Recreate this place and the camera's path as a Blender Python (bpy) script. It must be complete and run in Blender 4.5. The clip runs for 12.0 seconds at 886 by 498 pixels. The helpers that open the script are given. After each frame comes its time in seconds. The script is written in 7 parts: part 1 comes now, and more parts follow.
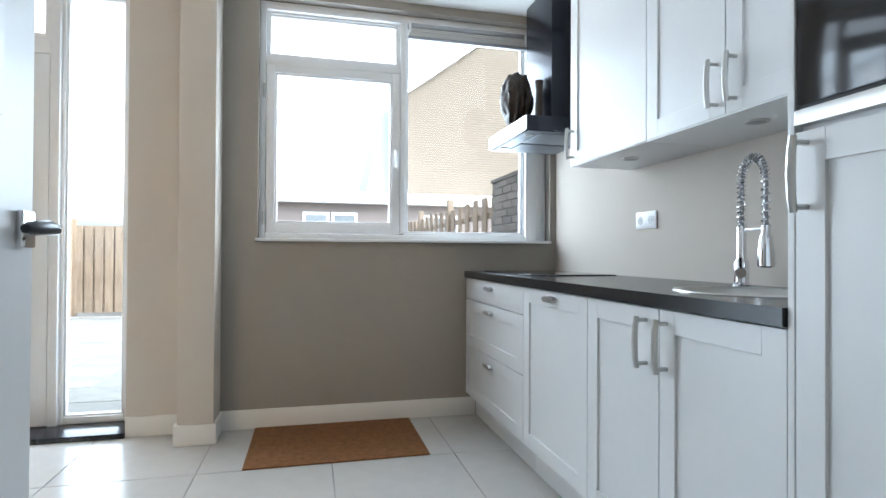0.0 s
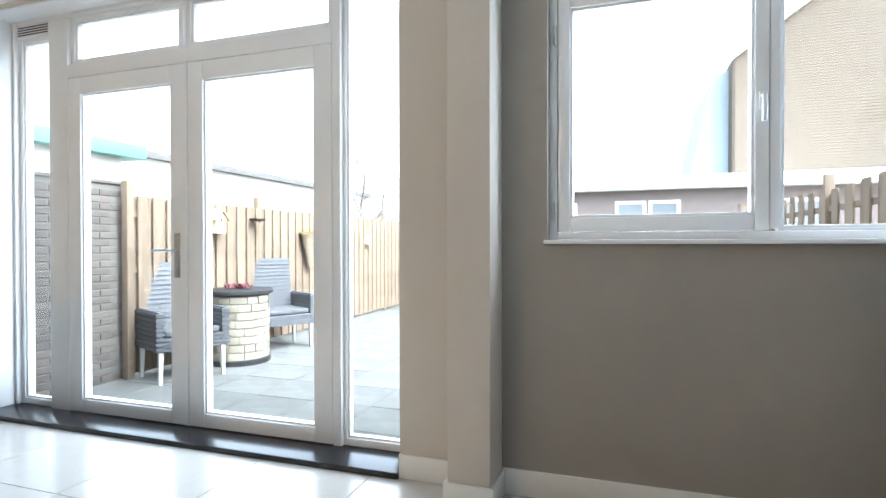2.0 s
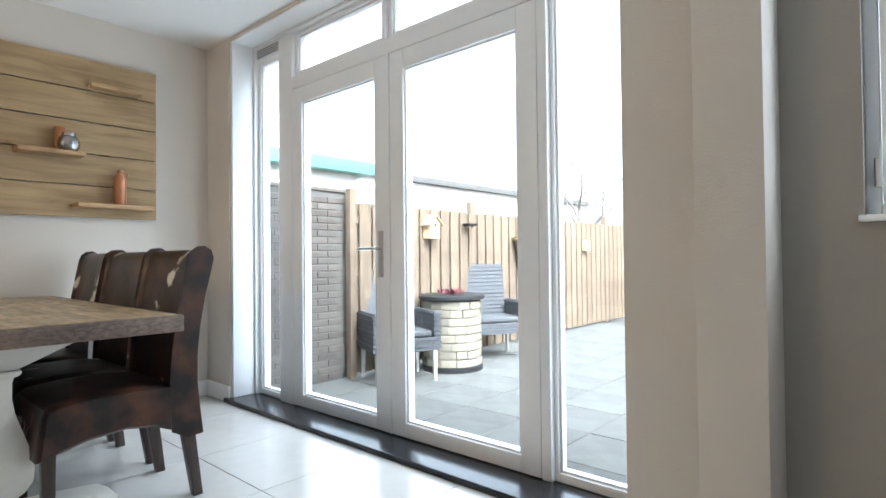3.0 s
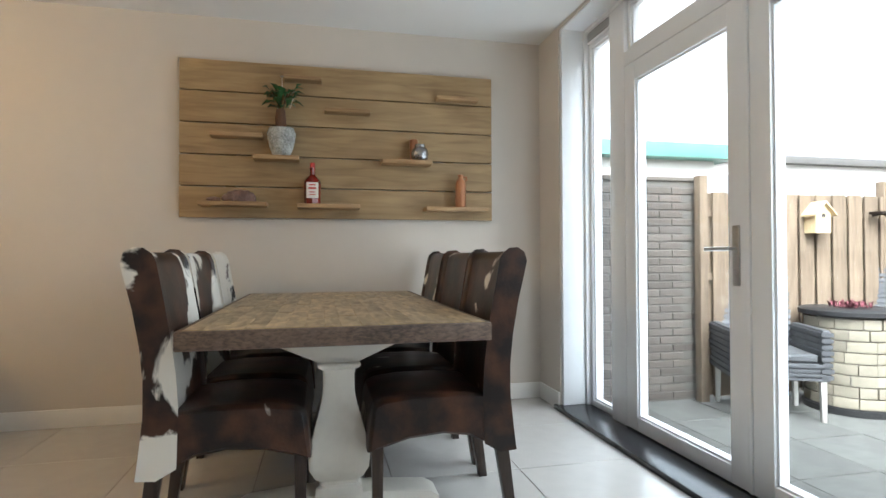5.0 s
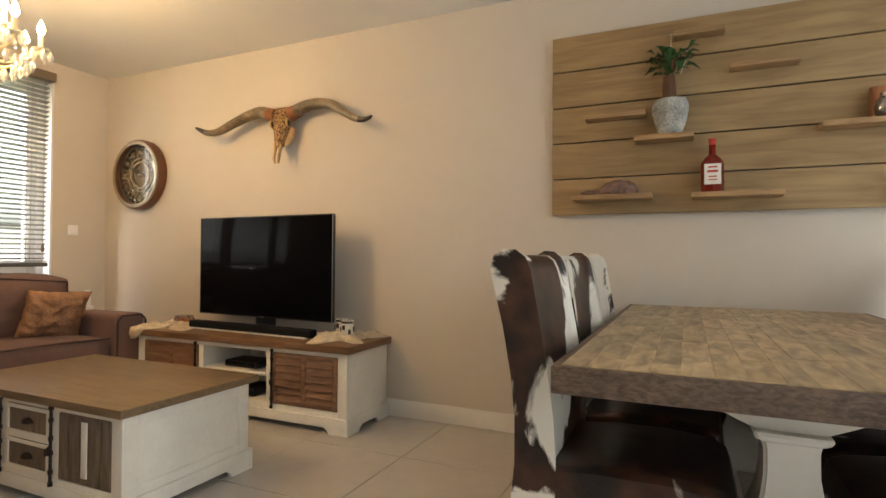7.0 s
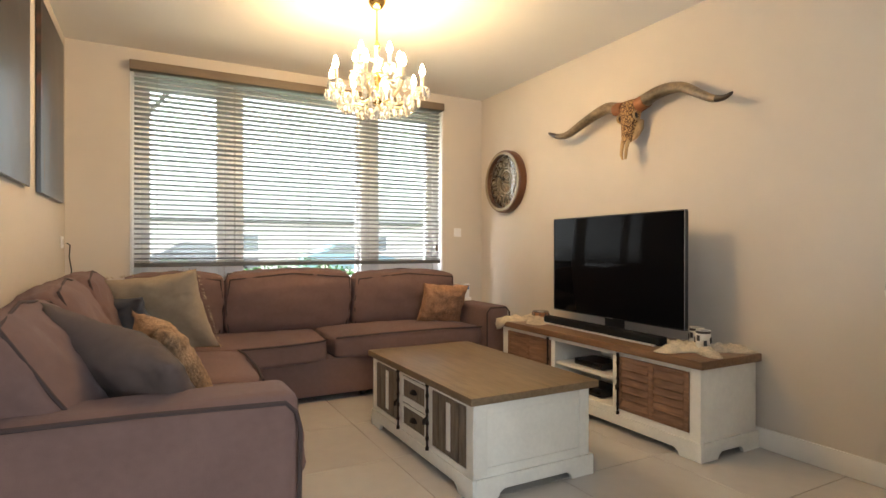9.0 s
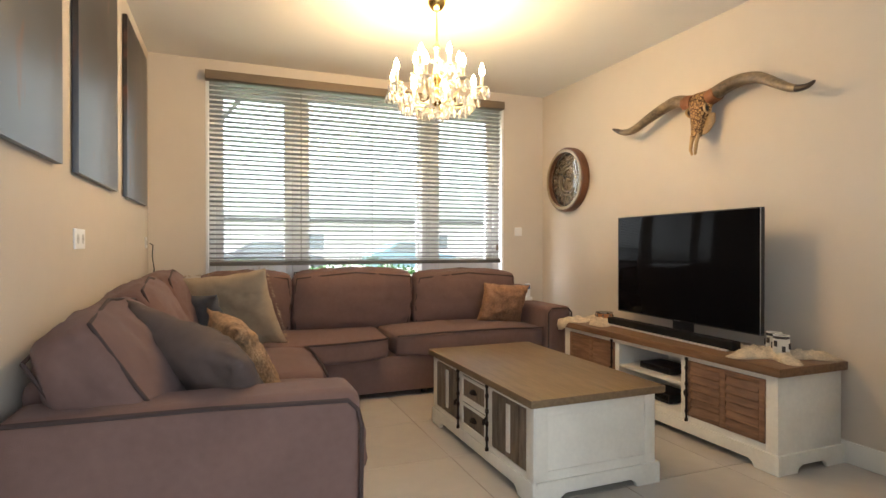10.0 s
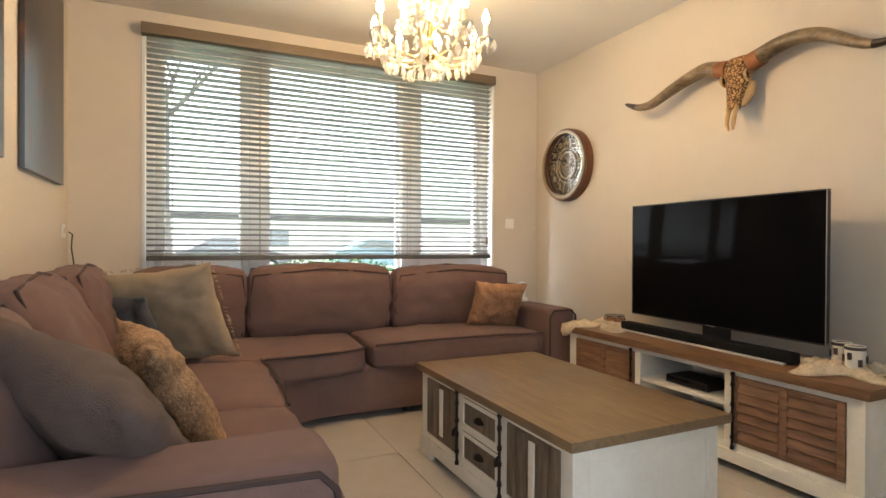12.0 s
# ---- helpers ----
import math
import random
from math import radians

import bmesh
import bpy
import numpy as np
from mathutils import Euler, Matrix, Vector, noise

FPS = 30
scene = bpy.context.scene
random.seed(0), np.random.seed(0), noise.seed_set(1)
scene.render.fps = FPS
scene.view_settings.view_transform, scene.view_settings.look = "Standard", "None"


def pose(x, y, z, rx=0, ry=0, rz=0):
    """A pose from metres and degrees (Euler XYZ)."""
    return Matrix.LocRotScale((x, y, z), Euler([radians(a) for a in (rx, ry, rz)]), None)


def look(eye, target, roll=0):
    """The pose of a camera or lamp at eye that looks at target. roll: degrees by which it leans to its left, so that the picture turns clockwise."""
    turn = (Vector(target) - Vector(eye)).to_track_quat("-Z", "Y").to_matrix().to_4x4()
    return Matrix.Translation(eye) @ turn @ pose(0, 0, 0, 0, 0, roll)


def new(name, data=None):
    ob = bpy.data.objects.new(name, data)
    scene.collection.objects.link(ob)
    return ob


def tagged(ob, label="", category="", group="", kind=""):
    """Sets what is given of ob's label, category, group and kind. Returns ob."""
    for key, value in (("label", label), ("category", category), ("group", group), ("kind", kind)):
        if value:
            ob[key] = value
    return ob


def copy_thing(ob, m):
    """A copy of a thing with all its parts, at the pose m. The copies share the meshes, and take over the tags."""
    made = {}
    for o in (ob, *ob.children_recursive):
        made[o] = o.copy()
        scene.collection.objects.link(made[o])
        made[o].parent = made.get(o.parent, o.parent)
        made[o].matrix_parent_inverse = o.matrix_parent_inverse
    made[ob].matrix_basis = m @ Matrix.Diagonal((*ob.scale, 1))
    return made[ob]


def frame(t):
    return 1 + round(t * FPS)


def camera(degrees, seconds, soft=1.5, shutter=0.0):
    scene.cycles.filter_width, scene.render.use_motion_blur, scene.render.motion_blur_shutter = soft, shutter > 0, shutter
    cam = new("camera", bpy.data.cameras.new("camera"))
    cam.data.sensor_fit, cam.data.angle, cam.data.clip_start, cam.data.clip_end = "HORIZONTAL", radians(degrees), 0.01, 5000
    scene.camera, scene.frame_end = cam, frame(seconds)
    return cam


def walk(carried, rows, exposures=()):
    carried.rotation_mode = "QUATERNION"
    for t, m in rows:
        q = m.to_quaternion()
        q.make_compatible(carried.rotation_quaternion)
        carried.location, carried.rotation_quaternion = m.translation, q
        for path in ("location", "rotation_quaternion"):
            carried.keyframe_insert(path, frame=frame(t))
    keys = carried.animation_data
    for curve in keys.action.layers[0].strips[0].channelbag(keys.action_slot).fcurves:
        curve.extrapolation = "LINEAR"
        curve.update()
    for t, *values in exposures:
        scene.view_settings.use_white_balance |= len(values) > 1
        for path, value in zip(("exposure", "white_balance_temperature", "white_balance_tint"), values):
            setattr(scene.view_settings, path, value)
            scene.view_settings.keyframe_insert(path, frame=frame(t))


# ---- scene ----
cam = camera(78.5, 12.0)
PATH = [
    (0, (0.327, 1.429, 1.013), (0.8, 3.372, 1.031), 0.3),
    (0.5, (0.368, 1.652, 1.029), (0.628, 3.635, 1.037), 0.1),
    (1, (0.378, 1.919, 1.031), (0.435, 3.918, 1.049), 0.1),
    (1.5, (0.36, 2.168, 1.074), (0.092, 4.149, 1.064), -0.0),
    (2, (0.34, 2.42, 1.083), (-0.298, 4.315, 1.065), -0.1),
    (2.5, (0.233, 2.655, 1.037), (-0.687, 4.43, 1.051), -0.1),
    (3, (0.14, 2.869, 0.996), (-1.183, 4.368, 1.028), -0.6),
    (3.5, (0.032, 3.011, 0.994), (-1.537, 4.251, 1.029), -0.7),
    (5.5, (-0.252, 3.187, 1.028), (-2.246, 3.342, 1.057), -0.1),
    (6, (-0.419, 3.164, 1.036), (-2.415, 3.027, 1.065), 0.0),
    (6.5, (-0.566, 3.086, 1.057), (-2.51, 2.618, 1.076), 0.2),
    (7, (-0.746, 3.014, 1.033), (-2.569, 2.192, 1.063), 0.4),
    (7.5, (-0.869, 3.002, 1.032), (-2.492, 1.835, 1.066), 0.5),
    (9.3, (-0.931, 3.042, 1.088), (-1.78, 1.231, 1.081), -0.0),
    (9.5, (-0.931, 3.043, 1.088), (-1.735, 1.212, 1.081), -0.0),
    (10, (-0.937, 3.041, 1.093), (-1.673, 1.181, 1.083), -0.0),
    (10.5, (-0.946, 3.038, 1.088), (-1.652, 1.167, 1.08), -0.0),
    (11, (-0.929, 2.915, 1.072), (-1.609, 1.035, 1.061), -0.0),
    (11.5, (-0.949, 2.68, 1.07), (-1.645, 0.805, 1.053), -0.0),
    (12, (-1.055, 2.408, 1.049), (-1.901, 0.596, 1.034), 0.3),
]
EXPOSURES = [(0.0, 1.88, 5650, 6), (1.5, 1.86, 5600, 6), (2.5, 1.76, 5600, 6), (3.5, 1.58, 5700, 6), (5.5, 1.42, 6150, 7),
             (7.0, 1.45, 6850, 9), (9.5, 1.58, 6150, 8), (12.0, 1.58, 6200, 8)]
walk(cam, [(t, look(eye, target, roll)) for t, eye, target, roll in PATH], EXPOSURES)

# ---- world, sun and lamps ----
world = bpy.data.worlds.new("sky")
scene.world = world
world.use_nodes = True
wn = world.node_tree.nodes
sky = wn.new("ShaderNodeTexSky")
sky.sky_type = 'NISHITA'
sky.sun_disc = False
sky.sun_elevation = radians(48)
sky.sun_rotation = radians(112)
sky.dust_density = 6.0
sky.air_density = 1.0
sky.ozone_density = 1.0
wn["Background"].inputs["Strength"].default_value = 0.15
cloud = wn.new("ShaderNodeHueSaturation")   # an even, milky overcast
cloud.inputs["Saturation"].default_value, cloud.inputs["Value"].default_value = 0.10, 2.5
world.node_tree.links.new(sky.outputs["Color"], cloud.inputs["Color"])
world.node_tree.links.new(cloud.outputs["Color"], wn["Background"].inputs["Color"])
sun_data = bpy.data.lights.new("sun", "SUN")
sun_data.energy, sun_data.angle, sun_data.color = 0.8, radians(20), (1.0, 0.96, 0.9)
sun = new("sun", sun_data)
sun.matrix_world = look((10, -4, 12), (0, 0, 0))


def opening_light(name, x, y, z, w, h, toward, energy, color):
    """The sky's light that comes in through an opening."""
    d = bpy.data.lights.new(name, "AREA")
    d.shape, d.size, d.size_y, d.energy, d.color = 'RECTANGLE', w, h, energy, color
    o = new(name, d)
    o.matrix_world = look((x, y, z), (x, y + toward, z))
    return o


opening_light("patio_daylight", -2.09, 5.08, 1.12, 2.7, 2.0, -1, 27, (0.84, 0.93, 1.0))
opening_light("kitchen_daylight", 0.9, 4.99, 1.75, 1.6, 1.2, -1, 12.5, (0.86, 0.94, 1.0))
opening_light("front_daylight", -2.08, -1.86, 1.45, 2.4, 1.9, 1, 6, (0.92, 0.96, 1.0))
lamp_data = bpy.data.lights.new("chandelier_light", "POINT")
lamp_data.energy, lamp_data.shadow_soft_size, lamp_data.color = 17, 0.2, (1.0, 0.56, 0.22)
lamp = new("chandelier_light", lamp_data)
lamp.matrix_world = pose(-2.08, 0.0, 2.24)

# ---- materials ----
def mat(name, color, rough=0.5, metal=0.0, noise_scale=8.0, vary=0.08, bump=0.0, bump_scale=60.0, spec=0.5, stretch=(1, 1, 1), per_object=0.0):
    """A painted or plain surface with colour variation at two scales and fine relief."""
    m = bpy.data.materials.new(name)
    m.use_nodes = True
    n, l = m.node_tree.nodes, m.node_tree.links
    b = n["Principled BSDF"]
    b.inputs["Roughness"].default_value, b.inputs["Metallic"].default_value = rough, metal
    b.inputs["Specular IOR Level"].default_value = spec
    tc = n.new("ShaderNodeTexCoord")
    mp = n.new("ShaderNodeMapping")
    mp.inputs["Scale"].default_value = stretch
    l.new(tc.outputs["Object"], mp.inputs["Vector"])
    t1, t2 = n.new("ShaderNodeTexNoise"), n.new("ShaderNodeTexNoise")
    t1.inputs["Scale"].default_value, t2.inputs["Scale"].default_value = noise_scale, noise_scale * 7
    t1.inputs["Detail"].default_value, t2.inputs["Detail"].default_value = 5, 4
    for t in (t1, t2):
        l.new(mp.outputs["Vector"], t.inputs["Vector"])
    mx = n.new("ShaderNodeMix")
    mx.data_type = 'FLOAT'
    mx.inputs["Factor"].default_value = 0.4
    l.new(t1.outputs["Fac"], mx.inputs["A"])
    l.new(t2.outputs["Fac"], mx.inputs["B"])
    rp = n.new("ShaderNodeValToRGB")
    c = Vector(color[:3])
    rp.color_ramp.elements[0].position, rp.color_ramp.elements[1].position = 0.3, 0.7
    rp.color_ramp.elements[0].color = (*(c * (1 - vary)), 1)
    rp.color_ramp.elements[1].color = (*[min(1, v) for v in c * (1 + vary)], 1)
    l.new(mx.outputs["Result"], rp.inputs["Fac"])
    out = rp.outputs["Color"]
    if per_object:
        oi, hs, mr = n.new("ShaderNodeObjectInfo"), n.new("ShaderNodeHueSaturation"), n.new("ShaderNodeMapRange")
        mr.inputs["To Min"].default_value, mr.inputs["To Max"].default_value = 1 - per_object, 1 + per_object
        l.new(oi.outputs["Random"], mr.inputs["Value"])
        l.new(mr.outputs["Result"], hs.inputs["Value"])
        l.new(out, hs.inputs["Color"])
        out = hs.outputs["Color"]
    l.new(out, b.inputs["Base Color"])
    if bump:
        t3, bp = n.new("ShaderNodeTexNoise"), n.new("ShaderNodeBump")
        t3.inputs["Scale"].default_value = bump_scale
        t3.inputs["Detail"].default_value = 4
        l.new(mp.outputs["Vector"], t3.inputs["Vector"])
        bp.inputs["Strength"].default_value, bp.inputs["Distance"].default_value = bump, 0.01
        l.new(t3.outputs["Fac"], bp.inputs["Height"])
        l.new(bp.outputs["Normal"], b.inputs["Normal"])
    return m


def wood(name, dark, light, rough=0.55, scale=6.0, stretch=(1, 12, 12), per_object=0.12, bump=0.15):
    """Wood grain that runs along the local axis with the smallest stretch, with knots and per-piece shade."""
    m = bpy.data.materials.new(name)
    m.use_nodes = True
    n, l = m.node_tree.nodes, m.node_tree.links
    b = n["Principled BSDF"]
    b.inputs["Roughness"].default_value = rough
    tc, mp, oi = n.new("ShaderNodeTexCoord"), n.new("ShaderNodeMapping"), n.new("ShaderNodeObjectInfo")
    mp.inputs["Scale"].default_value = stretch
    add = n.new("ShaderNodeVectorMath")
    add.operation = 'ADD'
    mul = n.new("ShaderNodeMath")
    mul.operation = 'MULTIPLY'
    mul.inputs[1].default_value = 37.0
    l.new(oi.outputs["Random"], mul.inputs[0])
    l.new(tc.outputs["Object"], mp.inputs["Vector"])
    l.new(mp.outputs["Vector"], add.inputs[0])
    l.new(mul.outputs[0], add.inputs[1])
    t1, t2 = n.new("ShaderNodeTexNoise"), n.new("ShaderNodeTexNoise")
    t1.inputs["Scale"].default_value, t1.inputs["Detail"].default_value, t1.inputs["Distortion"].default_value = scale, 8, 0.6
    t2.inputs["Scale"].default_value, t2.inputs["Detail"].default_value = 2.5, 3
    l.new(add.outputs[0], t1.inputs["Vector"])
    l.new(tc.outputs["Object"], t2.inputs["Vector"])
    mx = n.new("ShaderNodeMix")
    mx.data_type = 'FLOAT'
    mx.inputs["Factor"].default_value = 0.35
    l.new(t1.outputs["Fac"], mx.inputs["A"])
    l.new(t2.outputs["Fac"], mx.inputs["B"])
    rp = n.new("ShaderNodeValToRGB")
    rp.color_ramp.elements[0].position, rp.color_ramp.elements[1].position = 0.32, 0.66
    rp.color_ramp.elements[0].color, rp.color_ramp.elements[1].color = (*dark, 1), (*light, 1)
    l.new(mx.outputs["Result"], rp.inputs["Fac"])
    hs, mr = n.new("ShaderNodeHueSaturation"), n.new("ShaderNodeMapRange")
    mr.inputs["To Min"].default_value, mr.inputs["To Max"].default_value = 1 - per_object, 1 + per_object
    l.new(oi.outputs["Random"], mr.inputs["Value"])
    l.new(mr.outputs["Result"], hs.inputs["Value"])
    l.new(rp.outputs["Color"], hs.inputs["Color"])
    l.new(hs.outputs["Color"], b.inputs["Base Color"])
    bp = n.new("ShaderNodeBump")
    bp.inputs["Strength"].default_value, bp.inputs["Distance"].default_value = bump, 0.006
    l.new(t1.outputs["Fac"], bp.inputs["Height"])
    l.new(bp.outputs["Normal"], b.inputs["Normal"])
    return m


def cowhide(name, cut):
    """Brown cowhide with brindle streaks and white patches; every piece takes its own cut of the hide."""
    m = bpy.data.materials.new(name)
    m.use_nodes = True
    n, l = m.node_tree.nodes, m.node_tree.links
    b = n["Principled BSDF"]
    b.inputs["Roughness"].default_value = 0.36
    b.inputs["Specular IOR Level"].default_value = 0.4
    tc, oi, mul, add = n.new("ShaderNodeTexCoord"), n.new("ShaderNodeObjectInfo"), n.new("ShaderNodeMath"), n.new("ShaderNodeVectorMath")
    mul.operation, add.operation = 'MULTIPLY', 'ADD'
    mul.inputs[1].default_value = 61.0
    l.new(oi.outputs["Random"], mul.inputs[0])
    l.new(tc.outputs["Object"], add.inputs[0])
    l.new(mul.outputs[0], add.inputs[1])
    patch, streak, hair = n.new("ShaderNodeTexNoise"), n.new("ShaderNodeTexNoise"), n.new("ShaderNodeTexNoise")
    patch.inputs["Scale"].default_value, patch.inputs["Detail"].default_value, patch.inputs["Distortion"].default_value = 3.0, 6, 0.6
    streak.inputs["Scale"].default_value, streak.inputs["Detail"].default_value = 8, 7
    hair.inputs["Scale"].default_value, hair.inputs["Detail"].default_value = 90, 3
    for t in (patch, streak, hair):
        l.new(add.outputs[0], t.inputs["Vector"])
    brown = n.new("ShaderNodeValToRGB")
    brown.color_ramp.elements[0].position, brown.color_ramp.elements[1].position = 0.4, 0.72
    brown.color_ramp.elements[0].color, brown.color_ramp.elements[1].color = (0.009, 0.006, 0.005, 1), (0.085, 0.034, 0.018, 1)
    l.new(streak.outputs["Fac"], brown.inputs["Fac"])
    edge = n.new("ShaderNodeValToRGB")
    edge.color_ramp.elements[0].position, edge.color_ramp.elements[1].position = cut, cut + 0.025
    l.new(patch.outputs["Fac"], edge.inputs["Fac"])
    mx = n.new("ShaderNodeMix")
    mx.data_type = 'RGBA'
    l.new(edge.outputs["Color"], mx.inputs["Factor"])
    l.new(brown.outputs["Color"], mx.inputs["A"])
    mx.inputs["B"].default_value = (0.72, 0.68, 0.6, 1)
    l.new(mx.outputs["Result"], b.inputs["Base Color"])
    bp = n.new("ShaderNodeBump")
    bp.inputs["Strength"].default_value, bp.inputs["Distance"].default_value = 0.25, 0.004
    l.new(hair.outputs["Fac"], bp.inputs["Height"])
    l.new(bp.outputs["Normal"], b.inputs["Normal"])
    return m


def clear_glass(name, color=(1, 1, 1), rough=0.0, ior=1.45, thin=True, gloss=0.02):
    """thin: a pane that lets light straight through with a slight gloss; else solid glass."""
    m = bpy.data.materials.new(name)
    m.use_nodes = True
    n, l = m.node_tree.nodes, m.node_tree.links
    if not thin:
        b = n["Principled BSDF"]
        b.inputs["Base Color"].default_value = (*color, 1)
        b.inputs["Transmission Weight"].default_value, b.inputs["Roughness"].default_value, b.inputs["IOR"].default_value = 1.0, rough, ior
        return m
    n.remove(n["Principled BSDF"])
    tr, gl, lw, mx = n.new("ShaderNodeBsdfTransparent"), n.new("ShaderNodeBsdfGlossy"), n.new("ShaderNodeLayerWeight"), n.new("ShaderNodeMixShader")
    pw, mr = n.new("ShaderNodeMath"), n.new("ShaderNodeMapRange")
    tr.inputs["Color"].default_value = (*color, 1)
    gl.inputs["Roughness"].default_value = 0.01
    pw.operation = 'POWER'
    pw.inputs[1].default_value = 4.0
    mr.inputs["To Min"].default_value, mr.inputs["To Max"].default_value = gloss, 0.6
    l.new(lw.outputs["Facing"], pw.inputs[0])
    l.new(pw.outputs[0], mr.inputs["Value"])
    l.new(mr.outputs["Result"], mx.inputs["Fac"])
    l.new(tr.outputs["BSDF"], mx.inputs[1])
    l.new(gl.outputs["BSDF"], mx.inputs[2])
    l.new(mx.outputs["Shader"], n["Material Output"].inputs["Surface"])
    return m


def glow(name, color, strength):
    m = bpy.data.materials.new(name)
    m.use_nodes = True
    b = m.node_tree.nodes["Principled BSDF"]
    b.inputs["Emission Color"].default_value, b.inputs["Emission Strength"].default_value = (*color, 1), strength
    b.inputs["Base Color"].default_value = (*color, 1)
    return m


WALL = mat("wall_plaster", (0.585, 0.53, 0.465), 0.85, noise_scale=1.2, vary=0.025, bump=0.12, bump_scale=140)
TAUPE = mat("taupe_plaster", (0.32, 0.288, 0.25), 0.8, noise_scale=1.5, vary=0.04, bump=0.12, bump_scale=140)
CEIL = mat("ceiling_paint", (0.78, 0.76, 0.73), 0.9, noise_scale=1.0, vary=0.015, bump=0.05, bump_scale=120)
UPVC = mat("white_window_frame", (0.78, 0.78, 0.78), 0.3, noise_scale=3, vary=0.02)
BASEWHITE = mat("baseboard_paint", (0.78, 0.76, 0.72), 0.4, noise_scale=4, vary=0.02)
TILE = mat("floor_tile", (0.50, 0.475, 0.44), 0.22, noise_scale=1.6, vary=0.06, bump=0.04, bump_scale=25, per_object=0.03)
GROUT = mat("grout", (0.30, 0.27, 0.24), 0.9, noise_scale=20)
STONE = mat("black_stone", (0.012, 0.012, 0.014), 0.22, noise_scale=60, vary=0.4)
KITCHEN = mat("white_kitchen_lacquer", (0.79, 0.79, 0.785), 0.28, noise_scale=3, vary=0.02)
STEEL = mat("brushed_steel", (0.55, 0.54, 0.52), 0.32, 1.0, noise_scale=30, vary=0.06)
CHROME = mat("chrome", (0.8, 0.8, 0.82), 0.06, 1.0, noise_scale=10, vary=0.02)
BLACKGLOSS = mat("black_gloss", (0.008, 0.008, 0.01), 0.08, noise_scale=10, vary=0.1)
BLACKMATT = mat("black_plastic", (0.015, 0.015, 0.016), 0.5, noise_scale=20, vary=0.2)
PANE = clear_glass("window_pane", (0.97, 0.98, 0.98))


# ---- builders ----
def mesh_of(name, bm):
    me = bpy.data.meshes.new(name)
    bm.normal_update()
    bm.to_mesh(me)
    bm.free()
    return me


def thing(name, label, category, at=(0, 0, 0), rz=0, group="", kind=""):
    ob = new(name)
    ob.empty_display_size = 0.1
    ob.matrix_world = pose(*at, 0, 0, rz)
    return tagged(ob, label, category, group, kind)


def smooth_by_angle(me, angle=40):
    """Smooth faces, with sharp edges past the angle."""
    bm = bmesh.new()
    bm.from_mesh(me)
    for f in bm.faces:
        f.smooth = True
    for e in bm.edges:
        if len(e.link_faces) == 2:
            e.smooth = e.calc_face_angle(0) < radians(angle)
    bm.to_mesh(me)
    bm.free()


def part(name, bm, material, parent=None, label="", angle=40):
    me = mesh_of(name, bm)
    me.materials.append(material)
    smooth_by_angle(me, angle)
    ob = new(name, me)
    if parent is not None:
        ob.parent = parent
    if label:
        tagged(ob, label)
    return ob


def add_box(bm, x0, y0, z0, x1, y1, z1, bevel=0.0, segments=2):
    r = bmesh.ops.create_cube(bm, size=1.0)
    vs = r["verts"]
    bmesh.ops.transform(bm, matrix=Matrix.LocRotScale(((x0 + x1) / 2, (y0 + y1) / 2, (z0 + z1) / 2), None, (abs(x1 - x0), abs(y1 - y0), abs(z1 - z0))), verts=vs)
    if bevel:
        es = list({e for v in vs for e in v.link_edges})
        bmesh.ops.bevel(bm, geom=es, offset=bevel, segments=segments, affect='EDGES', profile=0.6)


def box(x0, y0, z0, x1, y1, z1, bevel=0.004, segments=2):
    bm = bmesh.new()
    add_box(bm, x0, y0, z0, x1, y1, z1, bevel, segments)
    return bm


def add_tube(bm, pts, radius, sides=10, caps=True):
    """A tube along pts; radius is one number or one per point."""
    pts = [Vector(p) for p in pts]
    rad = radius if isinstance(radius, (list, tuple)) else [radius] * len(pts)
    rings = []
    prev = None
    for i, p in enumerate(pts):
        d = (pts[min(i + 1, len(pts) - 1)] - pts[max(i - 1, 0)]).normalized()
        if prev is None:
            u = d.orthogonal().normalized()
        else:
            u = (prev - d * prev.dot(d)).normalized()
        prev = u
        v = d.cross(u)
        rings.append([bm.verts.new(p + (u * math.cos(a) + v * math.sin(a)) * rad[i]) for a in [2 * math.pi * k / sides for k in range(sides)]])
    for a, b in zip(rings, rings[1:]):
        for k in range(sides):
            bm.faces.new((a[k], a[(k + 1) % sides], b[(k + 1) % sides], b[k]))
    if caps:
        bm.faces.new(rings[0][::-1])
        bm.faces.new(rings[-1])


def tube(pts, radius, sides=10):
    bm = bmesh.new()
    add_tube(bm, pts, radius, sides)
    return bm


def add_lathe(bm, profile, sides=24, center=(0, 0, 0), square=False):
    """profile: (radius, height) from bottom to top. square: a four-sided section with that half width."""
    c = Vector(center)
    rings = []
    for r, z in profile:
        if square:
            rings.append([bm.verts.new(c + Vector((sx * r, sy * r, z))) for sx, sy in ((-1, -1), (1, -1), (1, 1), (-1, 1))])
        else:
            rings.append([bm.verts.new(c + Vector((r * math.cos(2 * math.pi * k / sides), r * math.sin(2 * math.pi * k / sides), z))) for k in range(sides)])
    m = len(rings[0])
    for a, b in zip(rings, rings[1:]):
        for k in range(m):
            bm.faces.new((a[k], a[(k + 1) % m], b[(k + 1) % m], b[k]))
    bm.faces.new(rings[0][::-1])
    bm.faces.new(rings[-1])


def lathe(profile, sides=24, center=(0, 0, 0), square=False):
    bm = bmesh.new()
    add_lathe(bm, profile, sides, center, square)
    return bm


